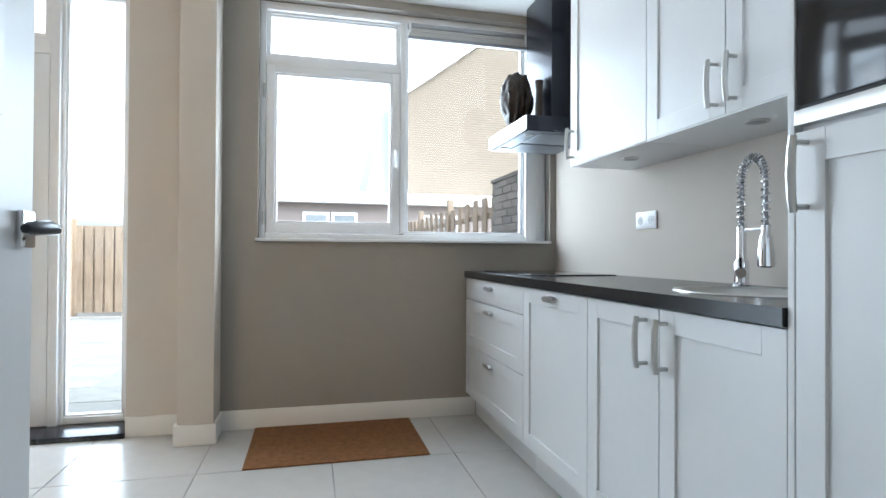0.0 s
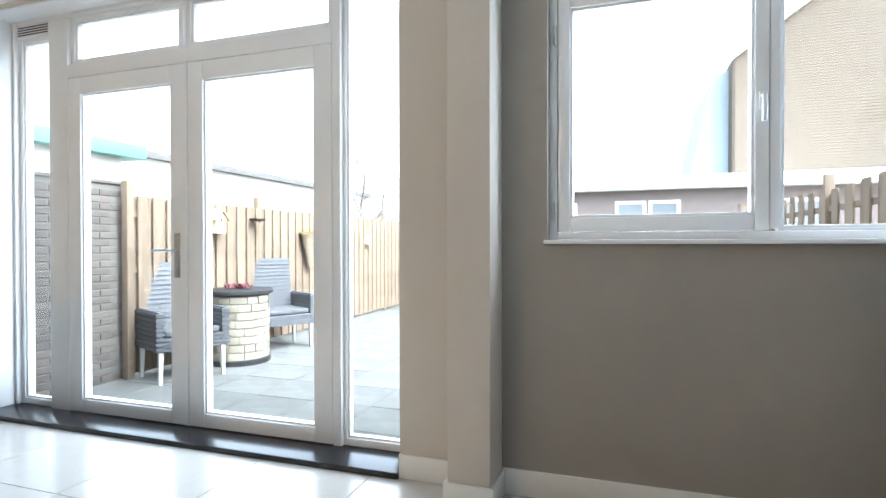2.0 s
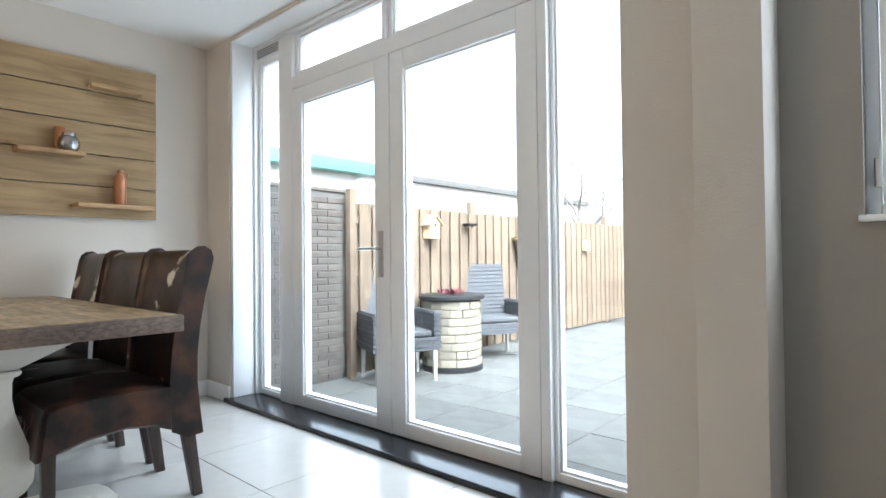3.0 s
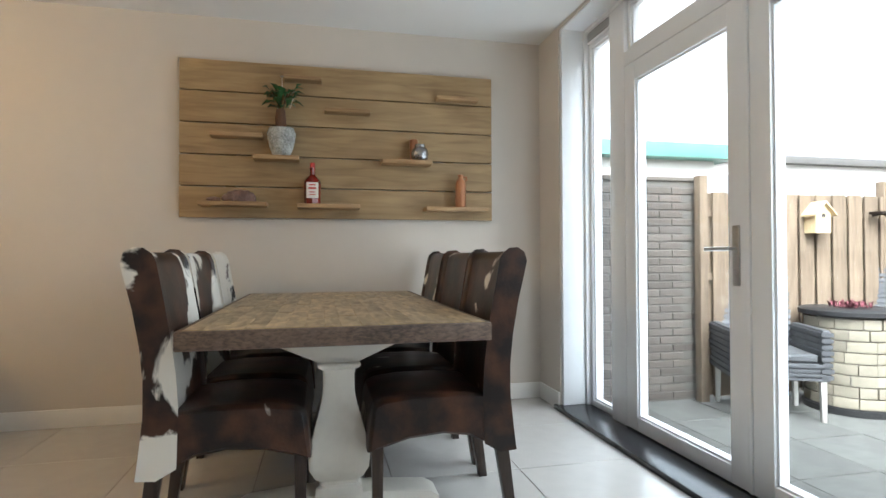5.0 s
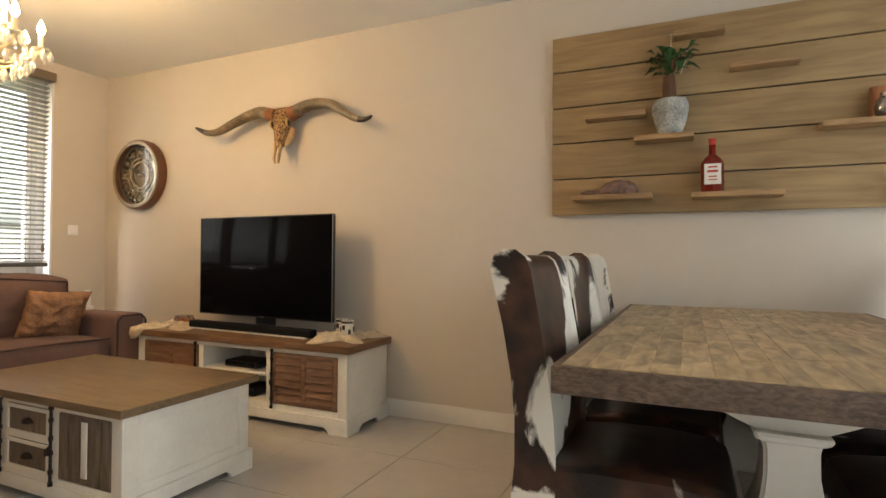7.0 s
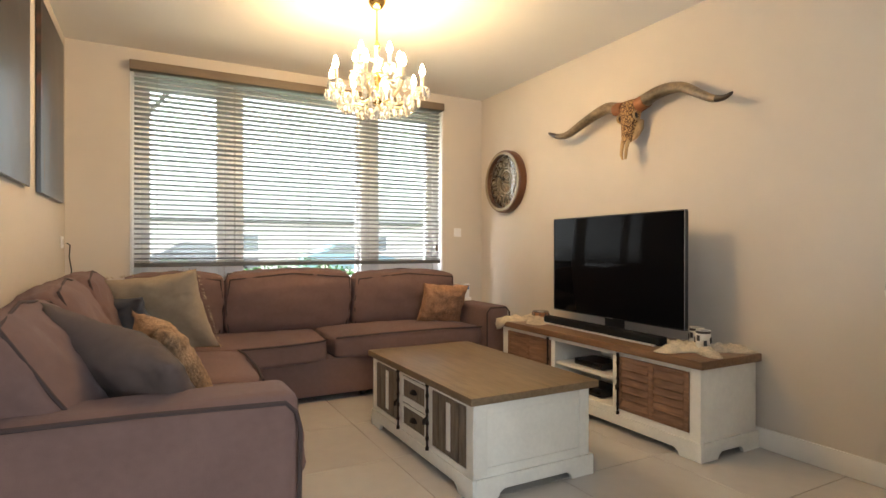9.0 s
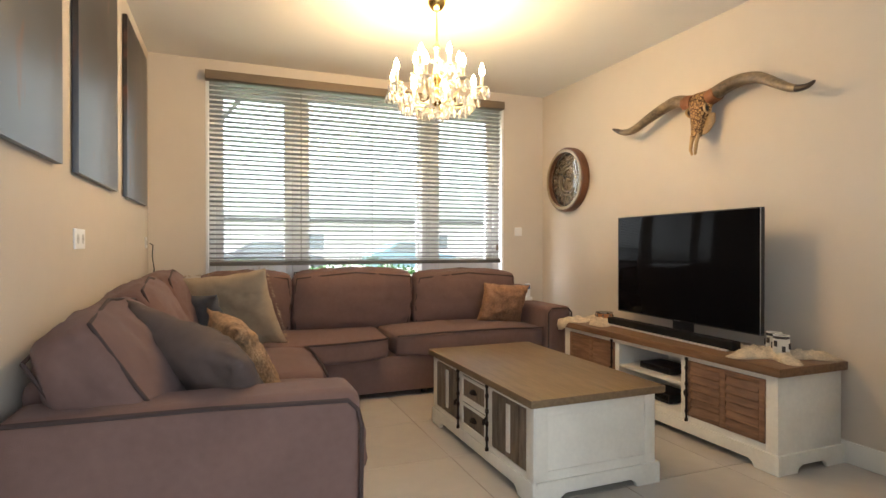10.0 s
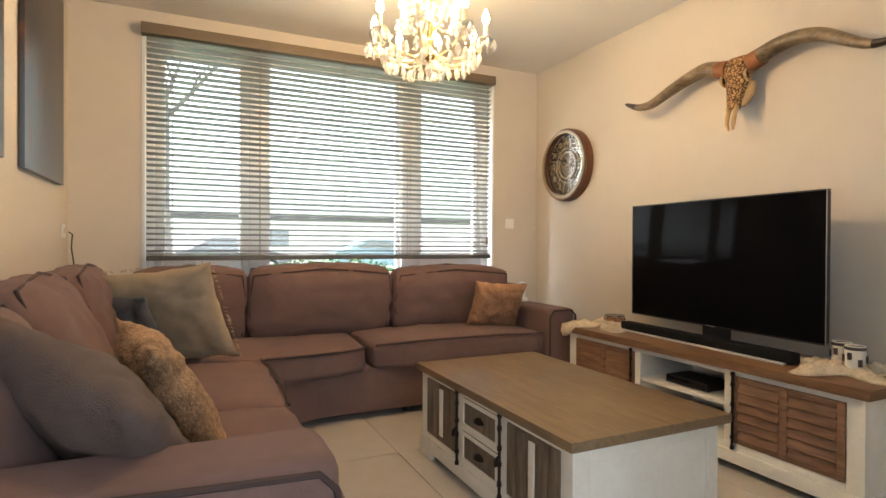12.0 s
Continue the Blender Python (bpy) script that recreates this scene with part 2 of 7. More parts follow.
def add_prism(bm, outline, axis, a, b, bevel=0.0):
    """An outline of (u, v) pushed along the axis from a to b. axis x: (y, z); y: (x, z); z: (x, y)."""
    def place(u, v, w):
        return {"x": (w, u, v), "y": (u, w, v), "z": (u, v, w)}[axis]
    lo = [bm.verts.new(place(u, v, a)) for u, v in outline]
    hi = [bm.verts.new(place(u, v, b)) for u, v in outline]
    k = len(outline)
    fs = [bm.faces.new(lo), bm.faces.new(hi[::-1])]
    for i in range(k):
        fs.append(bm.faces.new((lo[i], hi[i], hi[(i + 1) % k], lo[(i + 1) % k])))
    bmesh.ops.recalc_face_normals(bm, faces=fs)
    if bevel:
        es = list({e for f in fs[:2] for e in f.edges})
        bmesh.ops.bevel(bm, geom=es, offset=bevel, segments=2, affect='EDGES', profile=0.6)


def prism(outline, axis, a, b, bevel=0.0):
    bm = bmesh.new()
    add_prism(bm, outline, axis, a, b, bevel)
    return bm


def structure(name, bm, material, label, category="wall"):
    ob = part(name, bm, material)
    return tagged(ob, label, category, kind="structure")


# ---- plan, in metres ----
XW, XK, XE = -3.85, 1.90, -0.37          # west wall, kitchen wall, living room's east wall
YB, YF, YH = 4.74, -1.62, 1.72           # back wall, front window wall, wall between hall and kitchen
CEILING = 2.57
DX0, DX1, DZ = -3.52, -0.655, 2.55        # patio opening
KX0, KX1, KZ0, KZ1 = 0.025, 1.86, 1.082, 2.52   # kitchen window
FX0, FX1, FZ0, FZ1 = -3.41, -0.77, 0.45, 2.44  # front window
T = 0.28

# walls
structure("wall_west", box(XW - T, YF - T, 0, XW, YB + T, CEILING, 0), WALL, "warm beige plastered wall of the living room", "wall")
bm = bmesh.new()
add_box(bm, XW, YB, 0, DX0, YB + T, CEILING)
add_box(bm, DX0, YB, DZ, DX1, YB + T, CEILING)
add_box(bm, DX1, YB, 0, -0.26, YB + T, CEILING)
structure("wall_patio", bm, WALL, "beige plastered wall around the patio doors")
bm = bmesh.new()
add_box(bm, -0.26, YB, 0, KX0, YB + T, CEILING)
add_box(bm, KX0, YB, 0, KX1, YB + T, KZ0)
add_box(bm, KX0, YB, KZ1, KX1, YB + T, CEILING)
add_box(bm, KX1, YB, 0, XK, YB + T, CEILING)
structure("wall_kitchen_window", bm, TAUPE, "taupe plastered wall below the kitchen window")
structure("wall_kitchen", box(XK, YH - 0.12, 0, XK + T, YB + T, CEILING, 0), WALL, "light plastered wall behind the kitchen units")
structure("wall_pipe_casing", box(-0.35, 4.52, 0, -0.17, YB, CEILING, 0.004), WALL, "slim plastered pipe casing against the back wall")
structure("wall_east", box(XE, YF - T, 0, XE + 0.12, YH, CEILING, 0), WALL, "warm beige plastered wall behind the sofa")
bm = bmesh.new()
add_box(bm, XE + 0.12, YH - 0.12, 0, -0.222, YH, CEILING)
add_box(bm, -0.222, YH - 0.12, 2.1, 1.0, YH, CEILING)
add_box(bm, 1.0, YH - 0.12, 0, XK, YH, CEILING)
structure("wall_hall", bm, WALL, "plastered wall with the doorway to the hall")
bm = bmesh.new()
add_box(bm, XE + 0.12, 0.2, 0, XK + T, 0.3, CEILING)
add_box(bm, XK, 0.3, 0, XK + T, YH - 0.12, CEILING)
structure("wall_hall_back", bm, WALL, "plastered hall walls")
bm = bmesh.new()
add_box(bm, XW, YF - T, 0, FX0, YF, CEILING)
add_box(bm, FX0, YF - T, 0, FX1, YF, FZ0)
add_box(bm, FX0, YF - T, FZ1, FX1, YF, CEILING)
add_box(bm, FX1, YF - T, 0, XE, YF, CEILING)
structure("wall_front", bm, WALL, "warm beige wall around the wide front window")
structure("ceiling", box(XW - T, YF - T, CEILING, XK + T, YB + T, CEILING + 0.2, 0), CEIL, "smooth white painted ceiling", "ceiling")
floor = structure("floor", box(XW - T, YF - T, -0.15, XK + T, YB + 0.02, -0.004, 0), GROUT, "large beige ceramic floor tiles", "floor")

# ---- baseboards, sills, doors and windows ----
def baseboard(name, x0, y0, x1, y1):
    structure(name, box(x0, y0, 0, x1, y1, 0.11, 0.003), BASEWHITE, "white painted wooden baseboard", "baseboard")


baseboard("baseboard_west", XW, YF, XW + 0.015, YB)
baseboard("baseboard_patio_side", XW + 0.015, YB - 0.015, DX0, YB)
baseboard("baseboard_patio_column", DX1, YB - 0.015, -0.365, YB)
baseboard("baseboard_kitchen", -0.155, YB - 0.015, 1.345, YB)
bm = bmesh.new()
add_box(bm, -0.365, 4.505, 0, -0.155, 4.52, 0.11, 0.003)
add_box(bm, -0.365, 4.52, 0, -0.35, YB, 0.11, 0.003)
add_box(bm, -0.17, 4.52, 0, -0.155, YB, 0.11, 0.003)
structure("baseboard_casing", bm, BASEWHITE, "white baseboard round the pipe casing", "baseboard")
baseboard("baseboard_east", XE - 0.015, YF, XE, YH)
baseboard("baseboard_front", XW + 0.015, YF, XE - 0.015, YF + 0.015)


def glazed(parent, x0, x1, z0, z1, y, rim, depth=0.07, name="window_frame", bottom=None, label=""):
    """A frame of four members around one pane, in the plane y. Returns the frame part."""
    bot = rim if bottom is None else bottom
    bm = bmesh.new()
    for b in ((x0, z0, x0 + rim, z1), (x1 - rim, z0, x1, z1), (x0 + rim, z0, x1 - rim, z0 + bot), (x0 + rim, z1 - rim, x1 - rim, z1)):
        add_box(bm, b[0], y - depth / 2, b[1], b[2], y + depth / 2, b[3], 0.006)
    # glazing beads, a little inside the frame
    r = 0.012
    for b in ((x0 + rim, z0 + bot, x0 + rim + r, z1 - rim), (x1 - rim - r, z0 + bot, x1 - rim, z1 - rim),
              (x0 + rim + r, z0 + bot, x1 - rim - r, z0 + bot + r), (x0 + rim + r, z1 - rim - r, x1 - rim - r, z1 - rim)):
        add_box(bm, b[0], y - depth / 2 + 0.012, b[1], b[2], y + depth / 2 - 0.012, b[3], 0.003)
    fr = part(name, bm, UPVC, parent, label)
    pane = part("pane", box(x0 + rim + 0.004, y - 0.008, z0 + bot + 0.004, x1 - rim - 0.004, y + 0.008, z1 - rim - 0.004, 0), PANE, fr)
    pane.visible_shadow = False
    return fr


def member(parent, name, x0, x1, z0, z1, y, depth):
    return part(name, box(x0, y - depth / 2, z0, x1, y + depth / 2, z1, 0.005), UPVC, parent)


def lever(parent, x, y, z, reach, toward=-1):
    """A long plate with a lever on it, on a door face that looks along -y."""
    bm = bmesh.new()
    add_box(bm, x - 0.018, y - 0.012, z - 0.16, x + 0.018, y, z + 0.10, 0.005)
    h = part("handle", bm, STEEL, parent, "brushed steel lever handle on a long plate")
    part("lever", tube([(x, y - 0.01, z), (x, y - 0.05, z), (x + toward * 0.02, y - 0.055, z), (x + toward * reach, y - 0.055, z)], 0.009), STEEL, h)
    part("cylinder", lathe([(0.009, 0), (0.009, 0.004)], 12, (x, y - 0.014, z - 0.11)), STEEL, h)


YG = 4.97
patio = thing("door_1", "white double patio doors with glass side lights and transoms", "patio door", kind="structure")
member(patio, "jamb", DX0, DX0 + 0.05, 0.03, DZ, YG, 0.12)
member(patio, "jamb", DX1 - 0.055, DX1, 0.03, DZ, YG, 0.12)
member(patio, "head", DX0 + 0.05, DX1 - 0.055, DZ - 0.03, DZ, YG, 0.12)
member(patio, "post", -3.163, -3.0, 0.03, DZ - 0.03, YG, 0.11)
member(patio, "post", -1.109, -1.06, 0.03, DZ - 0.03, YG, 0.11)
member(patio, "transom_rail", -3.0, -1.109, 2.132, 2.216, YG, 0.11)
member(patio, "transom_post", -2.108, -2.08, 2.216, DZ - 0.03, YG, 0.11)
glazed(patio, DX0 + 0.05, -3.163, 0.03, 2.44, YG, 0.03, 0.06, "side_light", 0.04)
glazed(patio, -1.06, DX1 - 0.055, 0.03, DZ - 0.03, YG, 0.02, 0.06, "side_light", 0.04)
glazed(patio, -3.0, -2.108, 2.216, DZ - 0.03, YG, 0.03, 0.06, "transom_light")
glazed(patio, -2.08, -1.109, 2.216, DZ - 0.03, YG, 0.03, 0.06, "transom_light")
leaf_w = glazed(patio, -2.998, -2.072, 0.035, 2.13, YG - 0.02, 0.106, 0.07, "door_leaf", 0.078)
member(patio, "meeting_strip", -2.0715, -2.0505, 0.035, 2.13, YG - 0.025, 0.075)
leaf_e = glazed(patio, -2.05, -1.111, 0.035, 2.13, YG - 0.02, 0.106, 0.07, "door_leaf", 0.078)
lever(leaf_w, -2.125, YG - 0.055, 1.05, 0.13)
vent = part("ventilation_grille", box(DX0 + 0.05, YG - 0.045, 2.441, -3.163, YG + 0.03, DZ - 0.03, 0.006), UPVC, patio, "slotted white ventilation grille")
for k in range(4):
    part("slot", box(DX0 + 0.065, YG - 0.047, 2.452 + 0.016 * k, -3.178, YG - 0.0455, 2.459 + 0.016 * k, 0), BLACKMATT, vent)
# white lining of the reveal
bm = bmesh.new()
add_box(bm, DX0, YB + 0.01, 0.03, DX0 + 0.03, YG - 0.06, DZ, 0.004)
add_box(bm, DX0 + 0.03, YB + 0.01, DZ - 0.012, DX1, YG - 0.06, DZ, 0.004)
structure("trim_patio_reveal", bm, UPVC, "white lining of the patio reveal", "trim")
structure("door_sill", box(DX0 - 0.03, YB - 0.035, -0.01, DX1 + 0.002, YG + 0.10, 0.03, 0.006), STONE, "polished black stone door sill", "sill")

# kitchen window
YK = 4.87
kw = thing("window_1", "white kitchen window with an opening sash and a fixed pane", "window", kind="structure")
member(kw, "frame_post", KX0, 0.06, KZ0 + 0.02, KZ1, YK, 0.12)
member(kw, "mullion", 0.868, 0.905, KZ0 + 0.06, KZ1 - 0.05, YK, 0.12)
member(kw, "frame_post", 1.715, 1.79, KZ0 + 0.02, KZ1, YK, 0.12)
member(kw, "frame_lining", 1.79, KX1, KZ0 + 0.02, KZ1, YK - 0.01, 0.08)
member(kw, "frame_bottom", 0.06, 1.715, KZ0 + 0.02, KZ0 + 0.05, YK, 0.12)
member(kw, "frame_top", 0.06, 1.715, KZ1 - 0.05, KZ1, YK, 0.12)
member(kw, "transom_rail", 0.06, 0.868, 2.145, 2.185, YK, 0.12)
glazed(kw, 0.06, 0.868, 2.185, KZ1 - 0.05, YK, 0.012, 0.06, "transom_light", 0.025)
sash = glazed(kw, 0.063, 0.865, KZ0 + 0.053, 2.143, YK - 0.03, 0.05, 0.075, "sash", 0.06)
glazed(kw, 0.905, 1.715, KZ0 + 0.05, KZ1 - 0.05, YK, 0.01, 0.06, "fixed_light", 0.012)
bm = bmesh.new()
add_box(bm, 0.828, YK - 0.082, 1.60, 0.852, YK - 0.068, 1.67, 0.004)
add_tube(bm, [(0.84, YK - 0.08, 1.65), (0.84, YK - 0.105, 1.65), (0.84, YK - 0.108, 1.55)], 0.009)
part("handle", bm, UPVC, sash)
bm = bmesh.new()
for zz in (1.22, 1.98):
    add_tube(bm, [(0.053, YK - 0.075, zz - 0.04), (0.053, YK - 0.075, zz + 0.04)], 0.008)
part("hinge", bm, STEEL, sash)
structure("window_sill_1", box(KX0 - 0.012, YB - 0.03, KZ0, KX1 - 0.002, YK - 0.05, KZ0 + 0.018, 0.004), UPVC, "thin white window sill board", "window sill")
ALU = mat("grey_aluminium", (0.35, 0.35, 0.36), 0.4, 0.6, noise_scale=12, vary=0.05)
PALEFABRIC = mat("pale_shade_fabric", (0.55, 0.54, 0.52), 0.85, noise_scale=20, vary=0.06)
shade = thing("roller_shade", "rolled up pale pleated shade above the fixed kitchen pane", "shade")
part("cassette", box(0.91, YK - 0.10, 2.435, 1.705, YK - 0.06, 2.465, 0.008), ALU, shade)
for k in range(4):
    part("pleat", box(0.915, YK - 0.097 + 0.002 * (k % 2), 2.385 + 0.0125 * k, 1.70, YK - 0.064, 2.3965 + 0.0125 * k, 0.004), PALEFABRIC, shade)
part("bottom_bar", box(0.91, YK - 0.098, 2.362, 1.705, YK - 0.063, 2.3845, 0.005), ALU, shade)
for x in (0.912, 1.687):
    part("end_bracket", box(x, YK - 0.108, 2.40, x + 0.016, YK - 0.1005, 2.47, 0.002), UPVC, shade)

# front window, seen through the blind
YW = YF - 0.14
fw = thing("window_2", "wide white front window in three parts behind the blind", "window", kind="structure")
member(fw, "jamb", FX0, FX0 + 0.07, FZ0, FZ1, YW, 0.12)
member(fw, "jamb", FX1 - 0.07, FX1, FZ0, FZ1, YW, 0.12)
member(fw, "post", -2.728, -2.60, FZ0 + 0.07, FZ1 - 0.07, YW, 0.12)
member(fw, "post", -1.556, -1.44, FZ0 + 0.07, FZ1 - 0.07, YW, 0.12)
member(fw, "frame_bottom", FX0 + 0.07, FX1 - 0.07, FZ0, FZ0 + 0.07, YW, 0.12)
member(fw, "frame_top", FX0 + 0.07, FX1 - 0.07, FZ1 - 0.07, FZ1, YW, 0.12)
glazed(fw, FX0 + 0.07, -2.728, FZ0 + 0.07, FZ1 - 0.07, YW, 0.05, 0.07, "sash", 0.43)
glazed(fw, -2.60, -1.556, FZ0 + 0.07, FZ1 - 0.07, YW, 0.02, 0.06, "fixed_light", 0.3)
glazed(fw, -1.44, FX1 - 0.07, FZ0 + 0.07, FZ1 - 0.07, YW, 0.05, 0.07, "sash", 0.43)
structure("window_sill_2", box(FX0, YW + 0.06, FZ0, FX1, YF + 0.05, FZ0 + 0.03, 0.004), UPVC, "white front window sill", "window sill")
bm = bmesh.new()
add_box(bm, FX0, YF - 0.078, FZ0 + 0.03, FX0 + 0.02, YF + 0.004, FZ1, 0.003)
add_box(bm, FX1 - 0.02, YF - 0.078, FZ0 + 0.03, FX1, YF + 0.004, FZ1, 0.003)
structure("trim_front_reveal", bm, UPVC, "white lining of the front window reveal", "trim")

SLAT = mat("blind_slat", (0.27, 0.268, 0.262), 0.45, noise_scale=6, vary=0.08, stretch=(1, 20, 20), per_object=0.05)
VALANCE = mat("blind_valance", (0.17, 0.13, 0.09), 0.6, noise_scale=6, vary=0.1, stretch=(1, 20, 20))
CORD = mat("grey_cord", (0.25, 0.24, 0.22), 0.8)
blind = thing("venetian_blind", "lowered grey-brown wooden venetian blind with open slats", "blind")
BX0, BX1, BY = -3.35, -0.80, YF + 0.035
part("valance", box(BX0 - 0.03, YF + 0.002, 2.395, BX1 + 0.03, YF + 0.085, 2.464, 0.004), VALANCE, blind, "brown wooden head rail")
slat_mesh = None
NSLAT = 38
for i in range(NSLAT):
    z = 2.375 - i * (2.375 - 1.0) / (NSLAT - 1)
    if slat_mesh is None:
        s = part("slat", prism([(-0.025, 0), (-0.012, 0.0035), (0.012, 0.0035), (0.025, 0), (0.012, 0.0012), (-0.012, 0.0012)], "x", BX0, BX1), SLAT, blind)
        slat_mesh = s.data
    else:
        s = new("slat", slat_mesh)
        s.parent = blind
    s.matrix_local = pose(0, BY, z, 14 + 1.2 * math.sin(i * 2.3))
RAILGREY = mat("dark_blind_rail", (0.10, 0.098, 0.095), 0.5, noise_scale=6, vary=0.12, stretch=(1, 20, 20))
part("bottom_rail", box(BX0, BY - 0.027, 0.938, BX1, BY + 0.027, 0.968, 0.004), RAILGREY, blind, "dark grey bottom rail")
for k in range(3):
    part("resting_slat", box(BX0, BY - 0.025, 0.9695 + 0.006 * k, BX1, BY + 0.025, 0.973 + 0.006 * k, 0.001, 1), SLAT, blind)
for x in (-3.22, -2.62, -2.1, -1.5, -0.95):
    bm = bmesh.new()
    for dy in (-0.028, 0.028):
        add_tube(bm, [(x, BY + dy, 0.96), (x, BY + dy, 2.40)], 0.0016, 5)
    part("ladder_cord", bm, CORD, blind)
part("pull_cord", tube([(-3.3, BY + 0.045, 2.40), (-3.3, BY + 0.045, 1.1)], 0.0018, 5), CORD, blind)
part("tassel", lathe([(0.004, 1.05), (0.011, 1.06), (0.009, 1.1), (0.003, 1.115)], 10, (-3.3, BY + 0.045, 0)), VALANCE, blind)

# the door between hall and kitchen, standing open
DOORWHITE = mat("door_paint", (0.74, 0.74, 0.74), 0.35, noise_scale=4, vary=0.02)
LEVERGRIP = mat("dark_grip", (0.02, 0.022, 0.028), 0.3, noise_scale=20)
hall_door = thing("door_2", "white interior door standing open with a steel and black lever", "door", (-0.20, 1.745, 0), 0, kind="structure")
leaf = part("door_leaf", box(-0.04, 0.0, 0.008, 0.0, 0.90, 2.06, 0.004), DOORWHITE, hall_door)
part("panel_moulding", box(0.0, 0.10, 1.25, 0.006, 0.78, 1.95, 0.003), DOORWHITE, leaf)
part("panel_moulding", box(0.0, 0.10, 0.2, 0.006, 0.78, 0.86, 0.003), DOORWHITE, leaf)
rose = part("rose", box(0.0, 0.835, 1.02, 0.012, 0.885, 1.09, 0.004), CHROME, leaf, "chrome square rose")
part("lever_neck", tube([(0.01, 0.86, 1.055), (0.055, 0.86, 1.055), (0.06, 0.845, 1.055)], 0.011), CHROME, rose)
part("lever_grip", tube([(0.06, 0.845, 1.055), (0.063, 0.81, 1.057), (0.062, 0.75, 1.053), (0.06, 0.735, 1.052)], [0.011, 0.014, 0.013, 0.008]), LEVERGRIP, rose)
structure("door_frame", box(-0.222, YH - 0.13, 0, -0.202, YH + 0.01, 2.1, 0.003), DOORWHITE, "white painted door frame post", "door frame")

# inlaid door mat
COIR = mat("coir", (0.235, 0.10, 0.032), 0.95, noise_scale=40, vary=0.35, bump=0.9, bump_scale=260)
tagged(part("door_mat", box(0.022, 4.104, 0.0, 0.918, 4.722, 0.008, 0.003), COIR), "rust brown coir door mat laid in the tiled floor", "door mat")


def wall_plate(name, label, m, pairs, parts):
    """A white plate in the plane z = 0 of the pose m, with its inserts."""
    ob = new(name)
    ob.matrix_world = m
    tagged(ob, label, "socket")
    w = 0.04 * pairs
    part("plate", box(-w, -0.041, 0, w, 0.041, 0.009, 0.004), UPVC, ob)
    for k in range(pairs):
        cx = -w + 0.04 + 0.08 * k
        if parts == "socket":
            bm = bmesh.new()
            bmesh.ops.create_circle(bm, cap_ends=True, radius=0.021, segments=20, matrix=Matrix.Translation((cx, 0, 0.0095)))
            part("insert", bm, SOCKETGREY, ob)
            bm = bmesh.new()
            for dx in (-0.0095, 0.0095):
                bmesh.ops.create_circle(bm, cap_ends=True, radius=0.003, segments=8, matrix=Matrix.Translation((cx + dx, 0, 0.0105)))
            part("pin_hole", bm, BLACKMATT, ob)
        else:
            part("rocker", box(cx - 0.026, -0.03, 0.009, cx + 0.026, 0.03, 0.013, 0.002), UPVC, ob)
    return ob


SOCKETGREY = mat("socket_insert", (0.45, 0.45, 0.45), 0.4)
wall_plate("wall_socket", "white double wall socket above the worktop", pose(XK, 3.735, 1.18) @ Matrix.Rotation(radians(-90), 4, 'Y') @ Matrix.Rotation(radians(90), 4, 'Z'), 2, "socket")
wall_plate("wall_socket", "white double wall socket above the sofa", pose(XE, 0.454, 1.123) @ Matrix.Rotation(radians(-90), 4, 'Y') @ Matrix.Rotation(radians(90), 4, 'Z'), 2, "socket")
wall_plate("wall_socket", "white wall socket with a black plug cable", pose(XE, -1.46, 1.12) @ Matrix.Rotation(radians(-90), 4, 'Y') @ Matrix.Rotation(radians(90), 4, 'Z'), 1, "socket")
wall_plate("light_switch", "white light switch beside the front window", pose(-3.57, YF, 1.236) @ Matrix.Rotation(radians(-90), 4, 'X'), 1, "switch")
cable = tagged(part("cable", tube([(XE - 0.03, -1.46, 1.115), (XE - 0.05, -1.46, 1.10), (XE - 0.045, -1.455, 1.02), (XE - 0.06, -1.44, 0.93), (XE - 0.05, -1.44, 0.8), (XE - 0.02, -1.44, 0.3)], 0.004, 6), BLACKMATT), "thin black cable hanging from the wall socket", "cable")

# ---- kitchen ----
def shaker(parent, name, y0, y1, z0, z1, x, drawer=False, label=""):
    """A front that looks along -x: flat rails round a recessed field."""
    g, r, t = 0.0022, 0.065, 0.02
    y0, y1, z0, z1 = y0 + g, y1 - g, z0 + g, z1 - g
    bm = bmesh.new()
    if drawer:
        add_box(bm, x, y0, z0, x + t, y1, z1, 0.002)
        return part(name, bm, KITCHEN, parent, label)
    add_box(bm, x + 0.008, y0 + r - 0.002, z0 + r - 0.002, x + t - 0.002, y1 - r + 0.002, z1 - r + 0.002, 0)
    front = part(name, bm, KITCHEN, parent, label)
    for nm, b in zip(("stile", "stile", "rail", "rail"), ((y0, z0, y0 + r, z1), (y1 - r, z0, y1, z1), (y0 + r, z0, y1 - r, z0 + r), (y0 + r, z1 - r, y1 - r, z1))):
        part(nm, box(x, b[0], b[1], x + t, b[2], b[3], 0.0008, 1), KITCHEN, front)
    return front


def bar_handle(parent, x, y, z0, z1):
    """An upright square bar on two feet."""
    bm = bmesh.new()
    zm = (z0 + z1) / 2
    add_tube(bm, [(x - 0.034, y, z0), (x - 0.038, y, z0 + 0.03), (x - 0.04, y, zm), (x - 0.038, y, z1 - 0.03), (x - 0.034, y, z1)], [0.0075, 0.0085, 0.009, 0.0085, 0.0075], 8)
    for z in (z0 + 0.012, z1 - 0.012):
        add_tube(bm, [(x, y, z), (x - 0.036, y, z)], 0.006, 8)
    part("handle", bm, STEEL, parent, "brushed steel bar handle")


